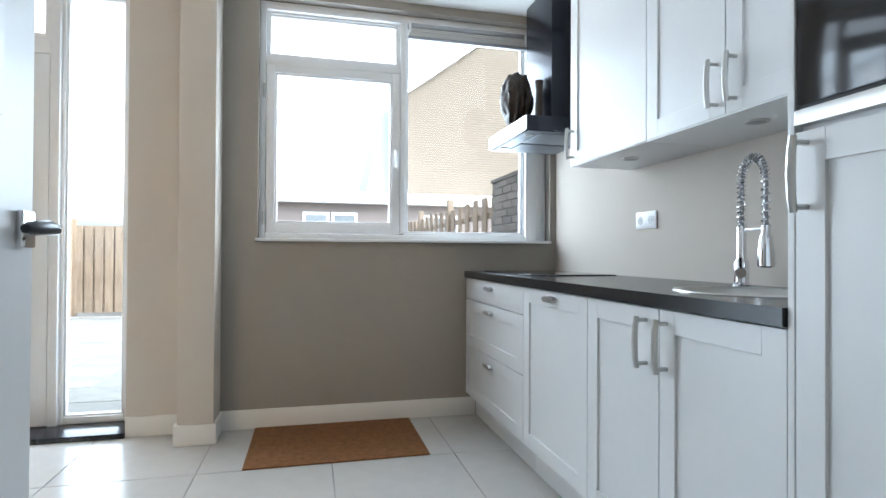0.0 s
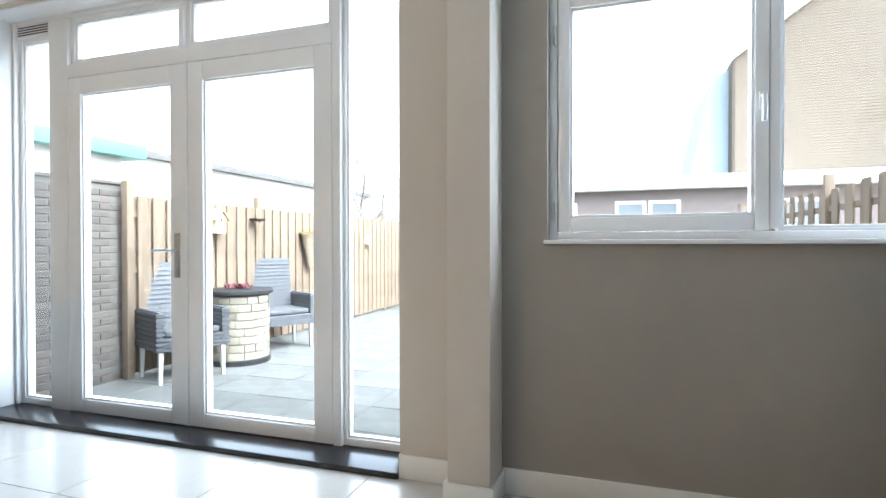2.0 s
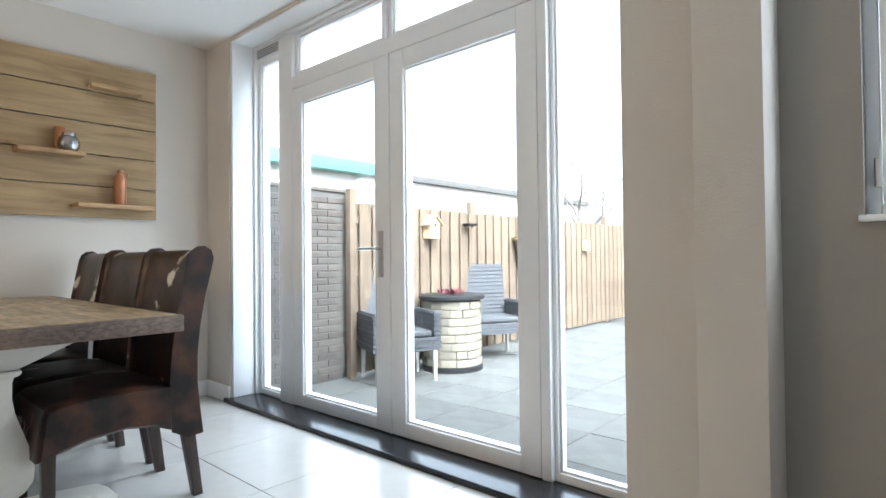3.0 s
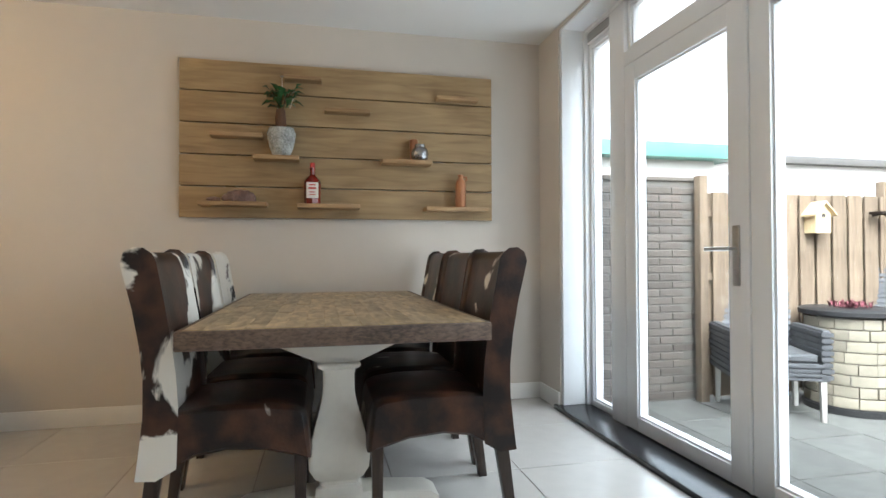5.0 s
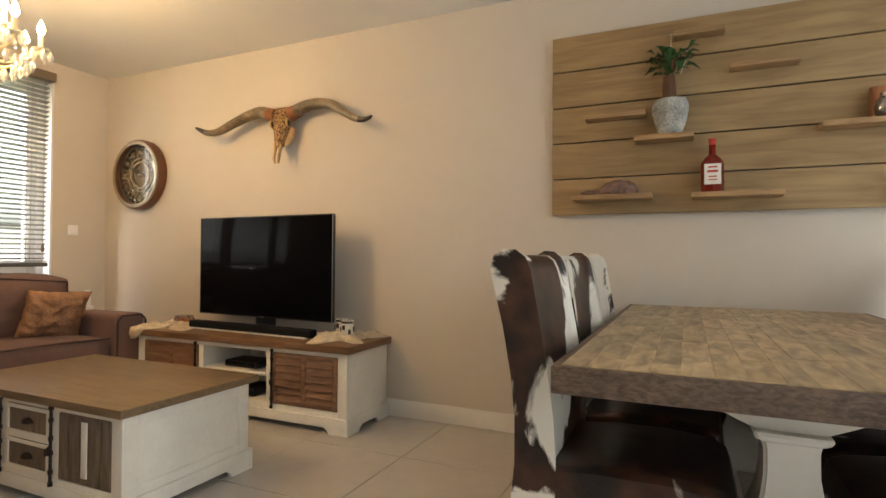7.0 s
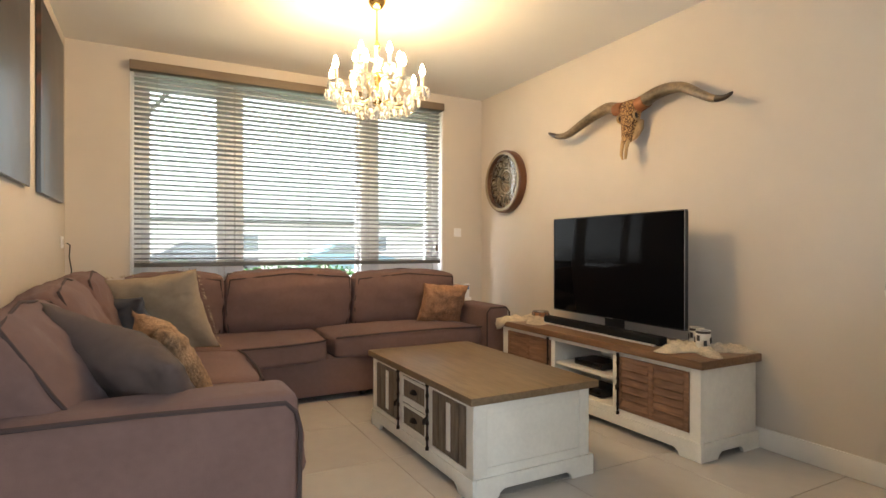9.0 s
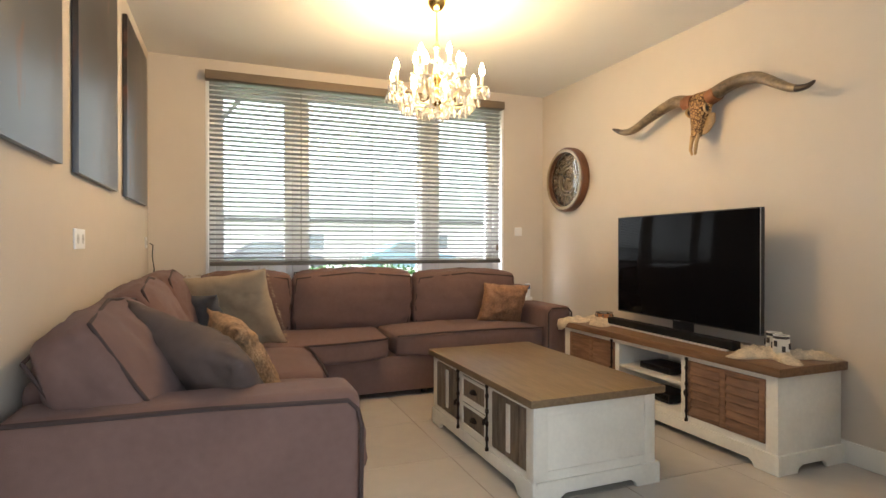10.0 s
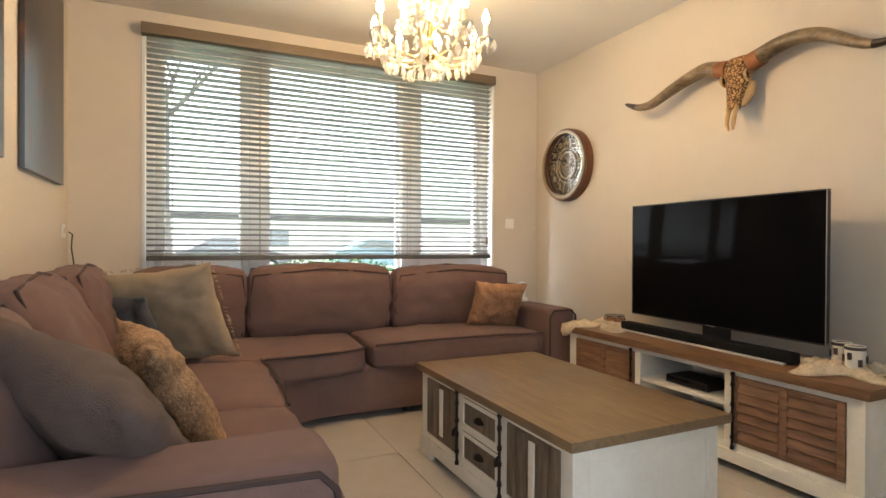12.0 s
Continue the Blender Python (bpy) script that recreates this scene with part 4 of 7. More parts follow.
for i in range(29):
    f = i / 28 * (len(prof) - 1)
    k = min(int(f), len(prof) - 2)
    r = prof[k][0] + (prof[k + 1][0] - prof[k][0]) * (f - k)
    z = prof[k][1] + (prof[k + 1][1] - prof[k][1]) * (f - k)
    rr.append([bm.verts.new(((r + 0.004 * math.sin(a * 14 + i * 1.57)) * math.cos(a), (r + 0.004 * math.sin(a * 14 + i * 1.57)) * math.sin(a), z)) for a in [2 * math.pi * q / 56 for q in range(56)]])
for a, b in zip(rr, rr[1:]):
    for q in range(56):
        bm.faces.new((a[q], a[(q + 1) % 56], b[(q + 1) % 56], b[q]))
bm.faces.new(rr[0][::-1])
bm.faces.new(rr[-1])
for v in bm.verts:
    v.co.x *= 0.62
part("pot", bm, WICKERPOT, pot, "woven grey-white pot", angle=80)
bm = bmesh.new()
add_tube(bm, [(0, 0, 0.15), (0.0, -0.005, 0.24), (0.0, -0.005, 0.30)], [0.032, 0.034, 0.028], 12)
part("root_ball", bm, STEM, pot)
rng = random.Random(11)
bm = bmesh.new()


def add_leaf(bm, base, direction, length, width, droop=0.4, up=Vector((0, 0, 1))):
    """One pointed leaf of four faces, folded along its middle."""
    d = Vector(direction).normalized()
    side = d.cross(up).normalized() if d.cross(up).length > 1e-3 else Vector((1, 0, 0))
    p0 = Vector(base)
    p1 = p0 + d * length * 0.5 + up * length * 0.08
    p2 = p0 + d * length - up * length * droop * 0.5
    n_ = side.cross(d).normalized()
    l1, r1 = p1 + side * width / 2 + n_ * width * 0.15, p1 - side * width / 2 + n_ * width * 0.15
    q0, q1, q2, ql, qr = [bm.verts.new(p) for p in (p0, p1, p2, l1, r1)]
    for f in ((q0, ql, q1), (ql, q2, q1), (q0, q1, qr), (q1, q2, qr)):
        bm.faces.new(f)


for i in range(62):
    a, e = rng.uniform(0, 2 * math.pi), rng.uniform(-0.2, 1.2)
    rad = rng.uniform(0.01, 0.085)
    base = Vector((0.55 * rad * math.cos(a), rad * math.sin(a), 0.30 + rng.uniform(0, 0.13)))
    add_leaf(bm, base, (0.7 * math.cos(a), math.sin(a), e), rng.uniform(0.05, 0.085), rng.uniform(0.028, 0.045))
part("foliage", bm, LEAF, pot, "glossy green leaves")
bm = bmesh.new()
for i in range(8):
    a = i * 0.8
    add_tube(bm, [(0, 0, 0.28), (0.02 * math.cos(a), 0.03 * math.sin(a), 0.36), (0.03 * math.cos(a), 0.06 * math.sin(a), 0.42)], 0.0025, 5)
part("stems", bm, STEM, pot)
WHITEFLOWER = mat("white_petal", (0.75, 0.7, 0.62), 0.6)
for dy, dz in ((0.005, 0.505), (0.085, 0.41)):
    bm = bmesh.new()
    for k in range(6):
        add_leaf(bm, (0.01, dy, dz), (math.cos(k), math.sin(k), 0.5), 0.02, 0.012)
    add_tube(bm, [(0.0, dy * 0.6, dz - 0.1), (0.01, dy, dz)], 0.0015, 5)
    part("flower", bm, WHITEFLOWER, pot)

AMBER = mat("red_spirit", (0.16, 0.012, 0.006), 0.06, noise_scale=8, vary=0.1)
PAPER = mat("bottle_label", (0.72, 0.68, 0.62), 0.6, noise_scale=30, vary=0.05)
bottle = thing("liquor_bottle", "square red liquor bottle with a pale label", "bottle", (SFX + 0.07, 3.126, 1.3625))
bm = bmesh.new()
add_lathe(bm, [(0.045, 0), (0.051, 0.004), (0.052, 0.135), (0.049, 0.152), (0.034, 0.172), (0.016, 0.188), (0.0145, 0.222), (0.016, 0.225), (0.016, 0.235)], square=False, sides=8)
part("glass_body", bm, AMBER, bottle)
lab = part("paper_label", box(0.0485, -0.037, 0.035, 0.0535, 0.037, 0.135, 0.001), PAPER, bottle, "pale printed label")
RED = mat("red_print", (0.45, 0.03, 0.02), 0.6)
for z, h, w in ((0.115, 0.008, 0.02), (0.092, 0.012, 0.024), (0.07, 0.006, 0.018), (0.055, 0.005, 0.02)):
    part("print_bar", box(0.0536, -w, z, 0.0541, w, z + h, 0), RED, lab)
part("cap", lathe([(0.0165, 0.235), (0.0165, 0.262), (0.015, 0.266)], 14), RED, bottle)

COPPER = mat("copper_glaze", (0.36, 0.15, 0.065), 0.28, 0.35, noise_scale=14, vary=0.25, stretch=(1, 1, 0.3))
jug = thing("stoneware_bottle", "tall copper brown stoneware bottle with a small ear", "bottle", (SFX + 0.07, 4.113, 1.3545))
part("jug_body", lathe([(0.034, 0), (0.036, 0.004), (0.036, 0.16), (0.032, 0.18), (0.018, 0.197), (0.015, 0.21), (0.018, 0.214), (0.018, 0.226), (0.013, 0.228)], 22), COPPER, jug)
part("ear", tube([(0, 0.014, 0.212), (0, 0.04, 0.212), (0, 0.046, 0.195), (0, 0.032, 0.18)], 0.006, 8), COPPER, jug)
SILVER = mat("dark_silver", (0.32, 0.31, 0.31), 0.2, 0.9, noise_scale=20, vary=0.3, bump=0.4, bump_scale=50)
tl = thing("tealight_holder", "round silver glass tealight holder in front of a brown one", "candle holder", (SFX + 0.07, 3.818, 1.6665))
part("ball", lathe([(0.04, 0), (0.055, 0.014), (0.06, 0.045), (0.052, 0.078), (0.038, 0.09), (0.036, 0.11), (0.03, 0.11), (0.04, 0.08)], 20, (0, 0.012, 0)), SILVER, tl)
part("tumbler", lathe([(0.022, 0), (0.026, 0.004), (0.03, 0.14), (0.027, 0.145)], 18, (-0.025, -0.025, 0)), COPPER, tl)
SHELLPINK = mat("brown_shell", (0.16, 0.09, 0.07), 0.35, noise_scale=18, vary=0.5, bump=0.3)
bm2 = bmesh.new()
bmesh.ops.create_icosphere(bm2, subdivisions=4, radius=1)
for v in bm2.verts:
    p = v.co
    ridge = 0.06 * math.sin(p.y * 18)
    v.co = Vector((p.x * 0.045, p.y * 0.10, max(p.z, -0.35) * 0.055)) * (1 + ridge + 0.15 * noise.noise(p * 2.5))
z0 = min(v.co.z for v in bm2.verts)
bmesh.ops.translate(bm2, verts=bm2.verts, vec=(SFX + 0.07, 2.683, 1.3685 - z0))
tagged(part("armadillo_shell", bm2, SHELLPINK), "ridged brown dried shell lying on the ledge", "shell")
bm = tube([(SFX + 0.07, 2.488, 1.383), (SFX + 0.075, 2.528, 1.386), (SFX + 0.07, 2.568, 1.382)], [0.008, 0.014, 0.011], 10)
tagged(part("pebble", bm, SHELLPINK), "small brown rounded piece on the ledge", "ornament")

# ---- living room ----
def soft_box(cx, cy, cz, sx, sy, sz, cuts=9, k=0.16, bulge=(0, 0, 0.12), wrinkle=0.012, seed=0.0):
    """A padded block with rounded corners, a swollen middle and shallow wrinkles."""
    bm = bmesh.new()
    bmesh.ops.create_cube(bm, size=2.0)
    bmesh.ops.subdivide_edges(bm, edges=bm.edges[:], cuts=cuts, use_grid_fill=True)
    h = (sx / 2, sy / 2, sz / 2)
    for v in bm.verts:
        p = v.co.copy()
        q = []
        for i in range(3):
            a, b = p[(i + 1) % 3], p[(i + 2) % 3]
            q.append(p[i] * (1 - k * min(h) / h[i] * (abs(a) ** 6 + abs(b) ** 6) * 0.75) * (1 + bulge[i] * (1 - a * a) * (1 - b * b)))
        w = wrinkle * (noise.noise(Vector((p.x * 1.5 * sx * 4 + seed, p.y * sy * 6, p.z * sz * 6 + seed))) + 0.6 * noise.noise(Vector((p.x * sx * 14, p.y * sy * 14 + seed, p.z * 3))))
        n_ = p.normalized()
        v.co = Vector((q[0] * h[0], q[1] * h[1], q[2] * h[2])) + n_ * w
        v.co += Vector((cx, cy, cz))
    return bm


def pillow(w, h, t, seed=0.0, pinch=0.10, fringe=0.0):
    """A stuffed pillow in the local x-z plane, thick along y, standing on z = 0."""
    bm = bmesh.new()
    g = 30
    grid = {}
    for side in (-1, 1):
        for i in range(g + 1):
            for j in range(g + 1):
                u, v = 2 * i / g - 1, 2 * j / g - 1
                edge = i in (0, g) or j in (0, g)
                if edge and side == 1:
                    grid[side, i, j] = grid[-1, i, j]
                    continue
                puff = ((1 - u * u) * (1 - v * v)) ** 0.42
                pu = u * (1 - pinch * (1 - abs(v) ** 2) * abs(u) ** 3)
                pv = v * (1 - pinch * (1 - abs(u) ** 2) * abs(v) ** 3)
                wr = 0.02 * noise.noise(Vector((u * 2.2 + seed, v * 2.2, side))) - 0.018 * max(0, 0.22 - abs(noise.noise(Vector((u * 1.7 + seed, v * 3.1 + u, side))))) / 0.22 * (0.3 + 0.7 * abs(u * v)) + 0.008 * noise.noise(Vector((u * 6 + seed, v * 6, side)))
                grid[side, i, j] = bm.verts.new((pu * w / 2, side * (t / 2 * puff + (0 if edge else wr)), h / 2 + pv * h / 2))
    for side in (-1, 1):
        for i in range(g):
            for j in range(g):
                f = [grid[side, i, j], grid[side, i + 1, j], grid[side, i + 1, j + 1], grid[side, i, j + 1]]
                if len(set(f)) == 4:
                    bm.faces.new(f if side == -1 else f[::-1])
    return bm, grid, g


SOFA = mat("taupe_velour", (0.175, 0.107, 0.094), 0.85, noise_scale=5, vary=0.12, bump=0.35, bump_scale=420, spec=0.25)
# velour sheen, tinted bluish to imitate the cool daylight on the sofa
for key, value in (("Sheen Weight", 0.1), ("Sheen Roughness", 0.4), ("Sheen Tint", (0.72, 0.78, 0.9, 1))):
    SOFA.node_tree.nodes["Principled BSDF"].inputs[key].default_value = value
PIPING = mat("dark_piping", (0.05, 0.03, 0.028), 0.8)

sofa = thing("corner_sofa", "large taupe velour corner sofa with dark piping", "sofa")
# bases
SY0, SX1 = YF + 0.10, XE - 0.02
bm = bmesh.new()
outline = [(-1.30, 1.19), (-1.30, -0.10)]
for k in range(9):
    a = math.pi / 2 * k / 8
    outline.append((-1.30 - 0.52 * (1 - math.cos(a)), -0.10 - 0.62 * math.sin(a)))
outline += [(-3.28, -0.72), (-3.28, SY0), (SX1, SY0), (SX1, 1.19)]
add_prism(bm, outline, "z", 0.045, 0.30, 0.006)
part("base", bm, SOFA, sofa)
# seat cushions
seat_parts = [("seat_cushion", -0.99, 0.745, 0.82, 0.87), ("seat_cushion", -0.99, -0.13, 0.82, 0.87)]
for i, (nm, cx, cy, sx, sy) in enumerate(seat_parts):
    part(nm, soft_box(cx, cy, 0.375, sx, sy, 0.17, bulge=(0.02, 0, 0.22), seed=3.1 * i), SOFA, sofa, angle=180)
outline2 = [(-1.36, -0.57)]
for k in range(9):
    a = math.pi / 2 * k / 8
    outline2.append((-1.42 - 0.58 * math.sin(a), -0.57 - 0.14 * (1 - math.cos(a))))
outline2 += [(-2.05, -1.32), (-0.70, -1.32), (-0.70, -0.57)]
bm = prism(outline2, "z", 0.30, 0.445, 0.03)
part("corner_cushion", bm, SOFA, sofa, angle=60)
part("seat_cushion", soft_box(-2.67, -1.0, 0.375, 1.22, 0.64, 0.17, bulge=(0, 0.03, 0.22), seed=9.0), SOFA, sofa, angle=180)
for z, dr in ((0.30, 0.0),):
    pts = [(-1.415, -0.56, 0.437)] + [(-1.42 - 0.58 * math.sin(math.pi / 2 * k / 8), -0.565 - 0.14 * (1 - math.cos(math.pi / 2 * k / 8)), 0.44) for k in range(9)]
    part("piping", tube(pts, 0.007, 6), PIPING, sofa)
part("piping", tube([(-2.06, -0.68, 0.448), (-2.4, -0.672, 0.458), (-2.9, -0.672, 0.458), (-3.27, -0.69, 0.445)], 0.007, 6), PIPING, sofa)
part("piping", tube([(-1.395, 0.32, 0.445), (-1.405, 0.1, 0.458), (-1.405, -0.3, 0.458), (-1.395, -0.55, 0.445)], 0.007, 6), PIPING, sofa)
# back frames
part("back_frame", box(SX1 - 0.16, SY0, 0.30, SX1, 1.203, 0.71, 0.05, 4), SOFA, sofa)
part("back_frame", box(-3.50, SY0, 0.30, SX1 - 0.16, SY0 + 0.16, 0.74, 0.04, 4), SOFA, sofa)


def back_cushion(cx, cy, w, rz, lean, h=0.50, t=0.24, seed=0.0, z=0.43):
    bm = soft_box(0, 0, h / 2, w, t, h, cuts=15, bulge=(0, 0.20, 0.07), k=0.26, wrinkle=0.014, seed=seed)
    c = part("back_cushion", bm, SOFA, sofa, angle=180)
    c.matrix_local = pose(cx, cy, z, lean, 0, rz)
    for s in (-1, 1):
        y = s * t * 0.36
        e = 0.034
        pts = [(-w / 2 + e, y, 0.04), (-w / 2 + 0.012, y, h * 0.5), (-w / 2 + e, y, h - e), (0, y, h + 0.006), (w / 2 - e, y, h - e), (w / 2 - 0.012, y, h * 0.5), (w / 2 - e, y, 0.04)]
        part("piping", tube(pts, 0.006, 6), PIPING, c)


# along the side wall the cushions face -x, along the window they face +y
back_cushion(-0.76, 0.92, 0.84, 90, 33, 0.50, 0.25, 1.0, 0.44)
back_cushion(-0.72, 0.14, 0.74, 90, 24, 0.52, 0.24, 2.2)
back_cushion(-0.68, -0.58, 0.70, 90, 16, 0.51, 0.25, 5.2)
back_cushion(-1.06, -1.36, 0.66, 180, 10, 0.47, 0.22, 4.0)
back_cushion(-1.87, -1.36, 0.97, 180, 12, 0.48, 0.24, 6.3)
back_cushion(-2.84, -1.36, 0.94, 180, 12, 0.46, 0.24, 7.7)
# arms
bm = bmesh.new()
add_box(bm, -1.315, 1.205, 0.045, SX1, 1.425, 0.66, 0.055, 5)
part("armrest", bm, SOFA, sofa)
part("piping", tube([(-1.305, 1.425, 0.06), (-1.312, 1.427, 0.55), (-1.30, 1.425, 0.60), (-1.27, 1.423, 0.63), (-0.9, 1.421, 0.645), (SX1 - 0.02, 1.421, 0.652)], 0.007, 6), PIPING, sofa)
bm = bmesh.new()
add_box(bm, -3.52, SY0, 0.045, -3.30, -0.655, 0.61, 0.05, 5)
part("armrest", bm, SOFA, sofa)
part("piping", tube([(-3.302, -0.655, 0.06), (-3.30, -0.652, 0.56), (-3.33, -0.65, 0.598), (-3.48, -0.65, 0.598), (-3.515, -0.652, 0.56), (-3.515, -0.655, 0.06)], 0.007, 6), PIPING, sofa)
for x, y in ((-1.25, 1.36), (-0.55, 1.36), (-1.25, -0.1), (-3.45, -0.72), (-3.45, -1.4), (-2.3, -0.8)):
    part("foot", lathe([(0.022, 0.0), (0.028, 0.046)], 12, (x, y, 0)), BLACKMATT, sofa)

LINEN = mat("sage_linen", (0.40, 0.315, 0.215), 0.9, noise_scale=6, vary=0.12, bump=0.5, bump_scale=300)
GREYCLOTH = mat("grey_brown_cloth", (0.12, 0.087, 0.078), 0.9, noise_scale=4, vary=0.15, bump=0.4, bump_scale=320)
BLUEGREY = mat("blue_grey_cloth", (0.10, 0.102, 0.108), 0.85, noise_scale=5, vary=0.15, bump=0.4, bump_scale=320)
FUR = mat("brown_fur", (0.36, 0.22, 0.12), 0.8, noise_scale=9, vary=0.75, bump=1.0, bump_scale=120)
ORANGE = mat("rust_velvet", (0.32, 0.17, 0.09), 0.7, noise_scale=11, vary=0.55, bump=0.4, bump_scale=60)


def throw_pillow(label, material, w, h, t, x, y, z, lean, turn, tilt=0, seed=0.0, fringe=False):
    p = thing("throw_pillow", label, "pillow")
    bm, grid, g = pillow(w, h, t, seed)
    part("cover", bm, material, p, angle=180)
    if fringe:
        bm = bmesh.new()
        r = random.Random(int(seed * 10) + 3)
        for k in range(170):
            s, f = r.choice((0, 1, 2)), r.uniform(-1, 1)
            a = {0: (f * w / 2, 0, h), 1: (-w / 2, 0, h / 2 + f * h / 2), 2: (w / 2, 0, h / 2 + f * h / 2)}[s]
            d = {0: (0, 0, 1), 1: (-1, 0, 0), 2: (1, 0, 0)}[s]
            b = Vector(a)
            add_leaf(bm, b - Vector(d) * 0.012, Vector(d) + Vector((r.uniform(-.5, .5), r.uniform(-.6, .6), r.uniform(-.5, .5))), 0.024, 0.005)
        part("fringe", bm, material, p, "frayed edge")["kind"] = "stuff"
    p.matrix_world = pose(x, y, z, 0, 0, turn) @ pose(0, 0, 0, lean, tilt, 0)
    return p


throw_pillow("grey-brown throw pillow slumped against the sofa back", GREYCLOTH, 0.62, 0.50, 0.20, -0.96, 0.86, 0.44, 36, 128, 14, 1.0)
throw_pillow("brown and cream faux fur throw pillow standing on edge", FUR, 0.44, 0.42, 0.14, -1.10, 0.62, 0.45, 30, 106, 6, 2.0)
throw_pillow("sage green linen throw pillow with frayed edges", LINEN, 0.62, 0.54, 0.18, -1.02, -0.70, 0.44, 24, 152, -6, 3.0, True)
throw_pillow("blue-grey throw pillow tucked behind the linen one", BLUEGREY, 0.44, 0.40, 0.12, -0.83, -0.60, 0.44, 20, 132, 0, 4.0)
throw_pillow("rust orange velvet throw pillow in the sofa end", ORANGE, 0.40, 0.37, 0.15, -3.06, -1.05, 0.45, 24, 172, 4, 5.0)
phone = thing("cordless_phone", "white and blue cordless telephone on the sofa arm", "telephone", (-3.43, -1.2, 0.61))
part("cradle", box(-0.035, -0.03, 0, 0.035, 0.03, 0.03, 0.006), UPVC, phone)
hs = part("handset", box(-0.024, -0.012, 0.02, 0.024, 0.012, 0.15, 0.006), UPVC, phone)
BLUESCREEN = mat("blue_screen", (0.1, 0.2, 0.4), 0.2)
part("display", box(-0.018, 0.0121, 0.10, 0.018, 0.0135, 0.14, 0), BLUESCREEN, hs)

# painted furniture with a wooden top
WHITEWASH = mat("whitewashed_wood", (0.80, 0.78, 0.715), 0.55, noise_scale=7, vary=0.07, bump=0.12, bump_scale=45)
OAKTOP = wood("oak_top", (0.15, 0.10, 0.055), (0.25, 0.175, 0.10), 0.38, 5.0, (10, 1.0, 10), 0.05, 0.08)
OAKTOP2 = wood("brown_top", (0.12, 0.06, 0.03), (0.24, 0.135, 0.07), 0.42, 5.0, (10, 1.0, 10), 0.05, 0.08)
GREYWOOD = wood("driftwood_front", (0.10, 0.075, 0.055), (0.24, 0.185, 0.13), 0.65, 6.0, (10, 10, 1.2), 0.12)
BROWNWOOD = wood("louvre_wood", (0.12, 0.06, 0.035), (0.28, 0.155, 0.09), 0.6, 6.0, (10, 1.2, 10), 0.12)
IRON = mat("dark_iron", (0.03, 0.022, 0.018), 0.5, 0.7, noise_scale=20, vary=0.3)


def plinth(parent, x0, y0, x1, y1, h=0.095):
    """A skirting with cut-out bracket feet on all four sides."""
    t = 0.02
    for axis, a, b, w in (("x", y0, y1, x0), ("x", y0, y1, x1 - t), ("y", x0 + t, x1 - t, y0), ("y", x0 + t, x1 - t, y1 - t)):
        f = 0.13 if b - a > 1 else 0.11
        o = [(a, 0), (a + f, 0), (a + f + 0.012, 0.022), (a + f + 0.035, 0.036), (b - f - 0.035, 0.036), (b - f - 0.012, 0.022), (b - f, 0), (b, 0), (b, h - 0.012), (b - 0.006, h), (a + 0.006, h), (a, h - 0.012)]
        part("plinth", prism(o, axis, w, w + t, 0.002), WHITEWASH, parent)


def espagnolette(parent, x, y, z0, z1, out=1):
    bm = bmesh.new()
    add_tube(bm, [(x, y, z0), (x, y, z1)], 0.006, 8)
    for z in (z0, z0 + 0.05, (z0 + z1) / 2 - 0.03, (z0 + z1) / 2 + 0.03, z1 - 0.05, z1):
        add_tube(bm, [(x, y, z - 0.008), (x, y, z + 0.008)], 0.0095, 8)
    add_tube(bm, [(x, y, (z0 + z1) / 2), (x + out * 0.022, y + 0.012, (z0 + z1) / 2 - 0.01), (x + out * 0.028, y + 0.018, (z0 + z1) / 2 - 0.03)], [0.006, 0.009, 0.006], 8)
    part("espagnolette", bm, IRON, parent, "dark iron espagnolette bolt")


CX0, CX1, CY0, CY1 = -2.787, -2.125, -0.12, 1.07
coffee = thing("coffee_table", "whitewashed coffee table chest with an oak top", "coffee table")
part("tabletop", box(CX0 - 0.025, CY0 - 0.025, 0.418, CX1 + 0.025, CY1 + 0.025, 0.452, 0.004), OAKTOP, coffee)
body = part("body", box(CX0 + 0.01, CY0 + 0.01, 0.05, CX1 - 0.012, CY1 - 0.01, 0.4175, 0.002), WHITEWASH, coffee)
plinth(coffee, CX0 - 0.008, CY0 - 0.008, CX1 + 0.008, CY1 + 0.008)
# face frame on the drawer side
for a, b, z0, z1 in ((CY0, CY0 + 0.06, 0.095, 0.4175), (CY1 - 0.06, CY1, 0.095, 0.4175), (0.27, 0.326, 0.12, 0.395), (0.628, 0.684, 0.12, 0.395), (CY0 + 0.06, CY1 - 0.06, 0.395, 0.4175), (CY0 + 0.06, CY1 - 0.06, 0.095, 0.12), (0.326, 0.628, 0.25, 0.268)):
    part("face_frame", box(CX1 - 0.012, a, z0, CX1, b, z1, 0.002), WHITEWASH, coffee)
for y0, y1, lock in ((CY0 + 0.062, 0.268, 0.298), (0.686, CY1 - 0.062, 0.656)):
    d = part("door", box(CX1 - 0.0118, y0, 0.122, CX1 - 0.003, y1, 0.393, 0.001), GREYWOOD, coffee, "grey-brown driftwood door")
    w = (y1 - y0) / 5
    for k in range(5):
        if k != 2:
            part("door_board", box(CX1 - 0.0028, y0 + k * w + 0.003, 0.126, CX1 + 0.002, y0 + (k + 1) * w - 0.003, 0.389, 0.002), GREYWOOD, d)
    part("door_bead", box(CX1 - 0.0028, y0 + 2 * w + 0.015, 0.15, CX1 + 0.003, y0 + 3 * w - 0.015, 0.37, 0.002), WHITEWASH, d)
    espagnolette(d, CX1 + 0.014, lock, 0.10, 0.41)
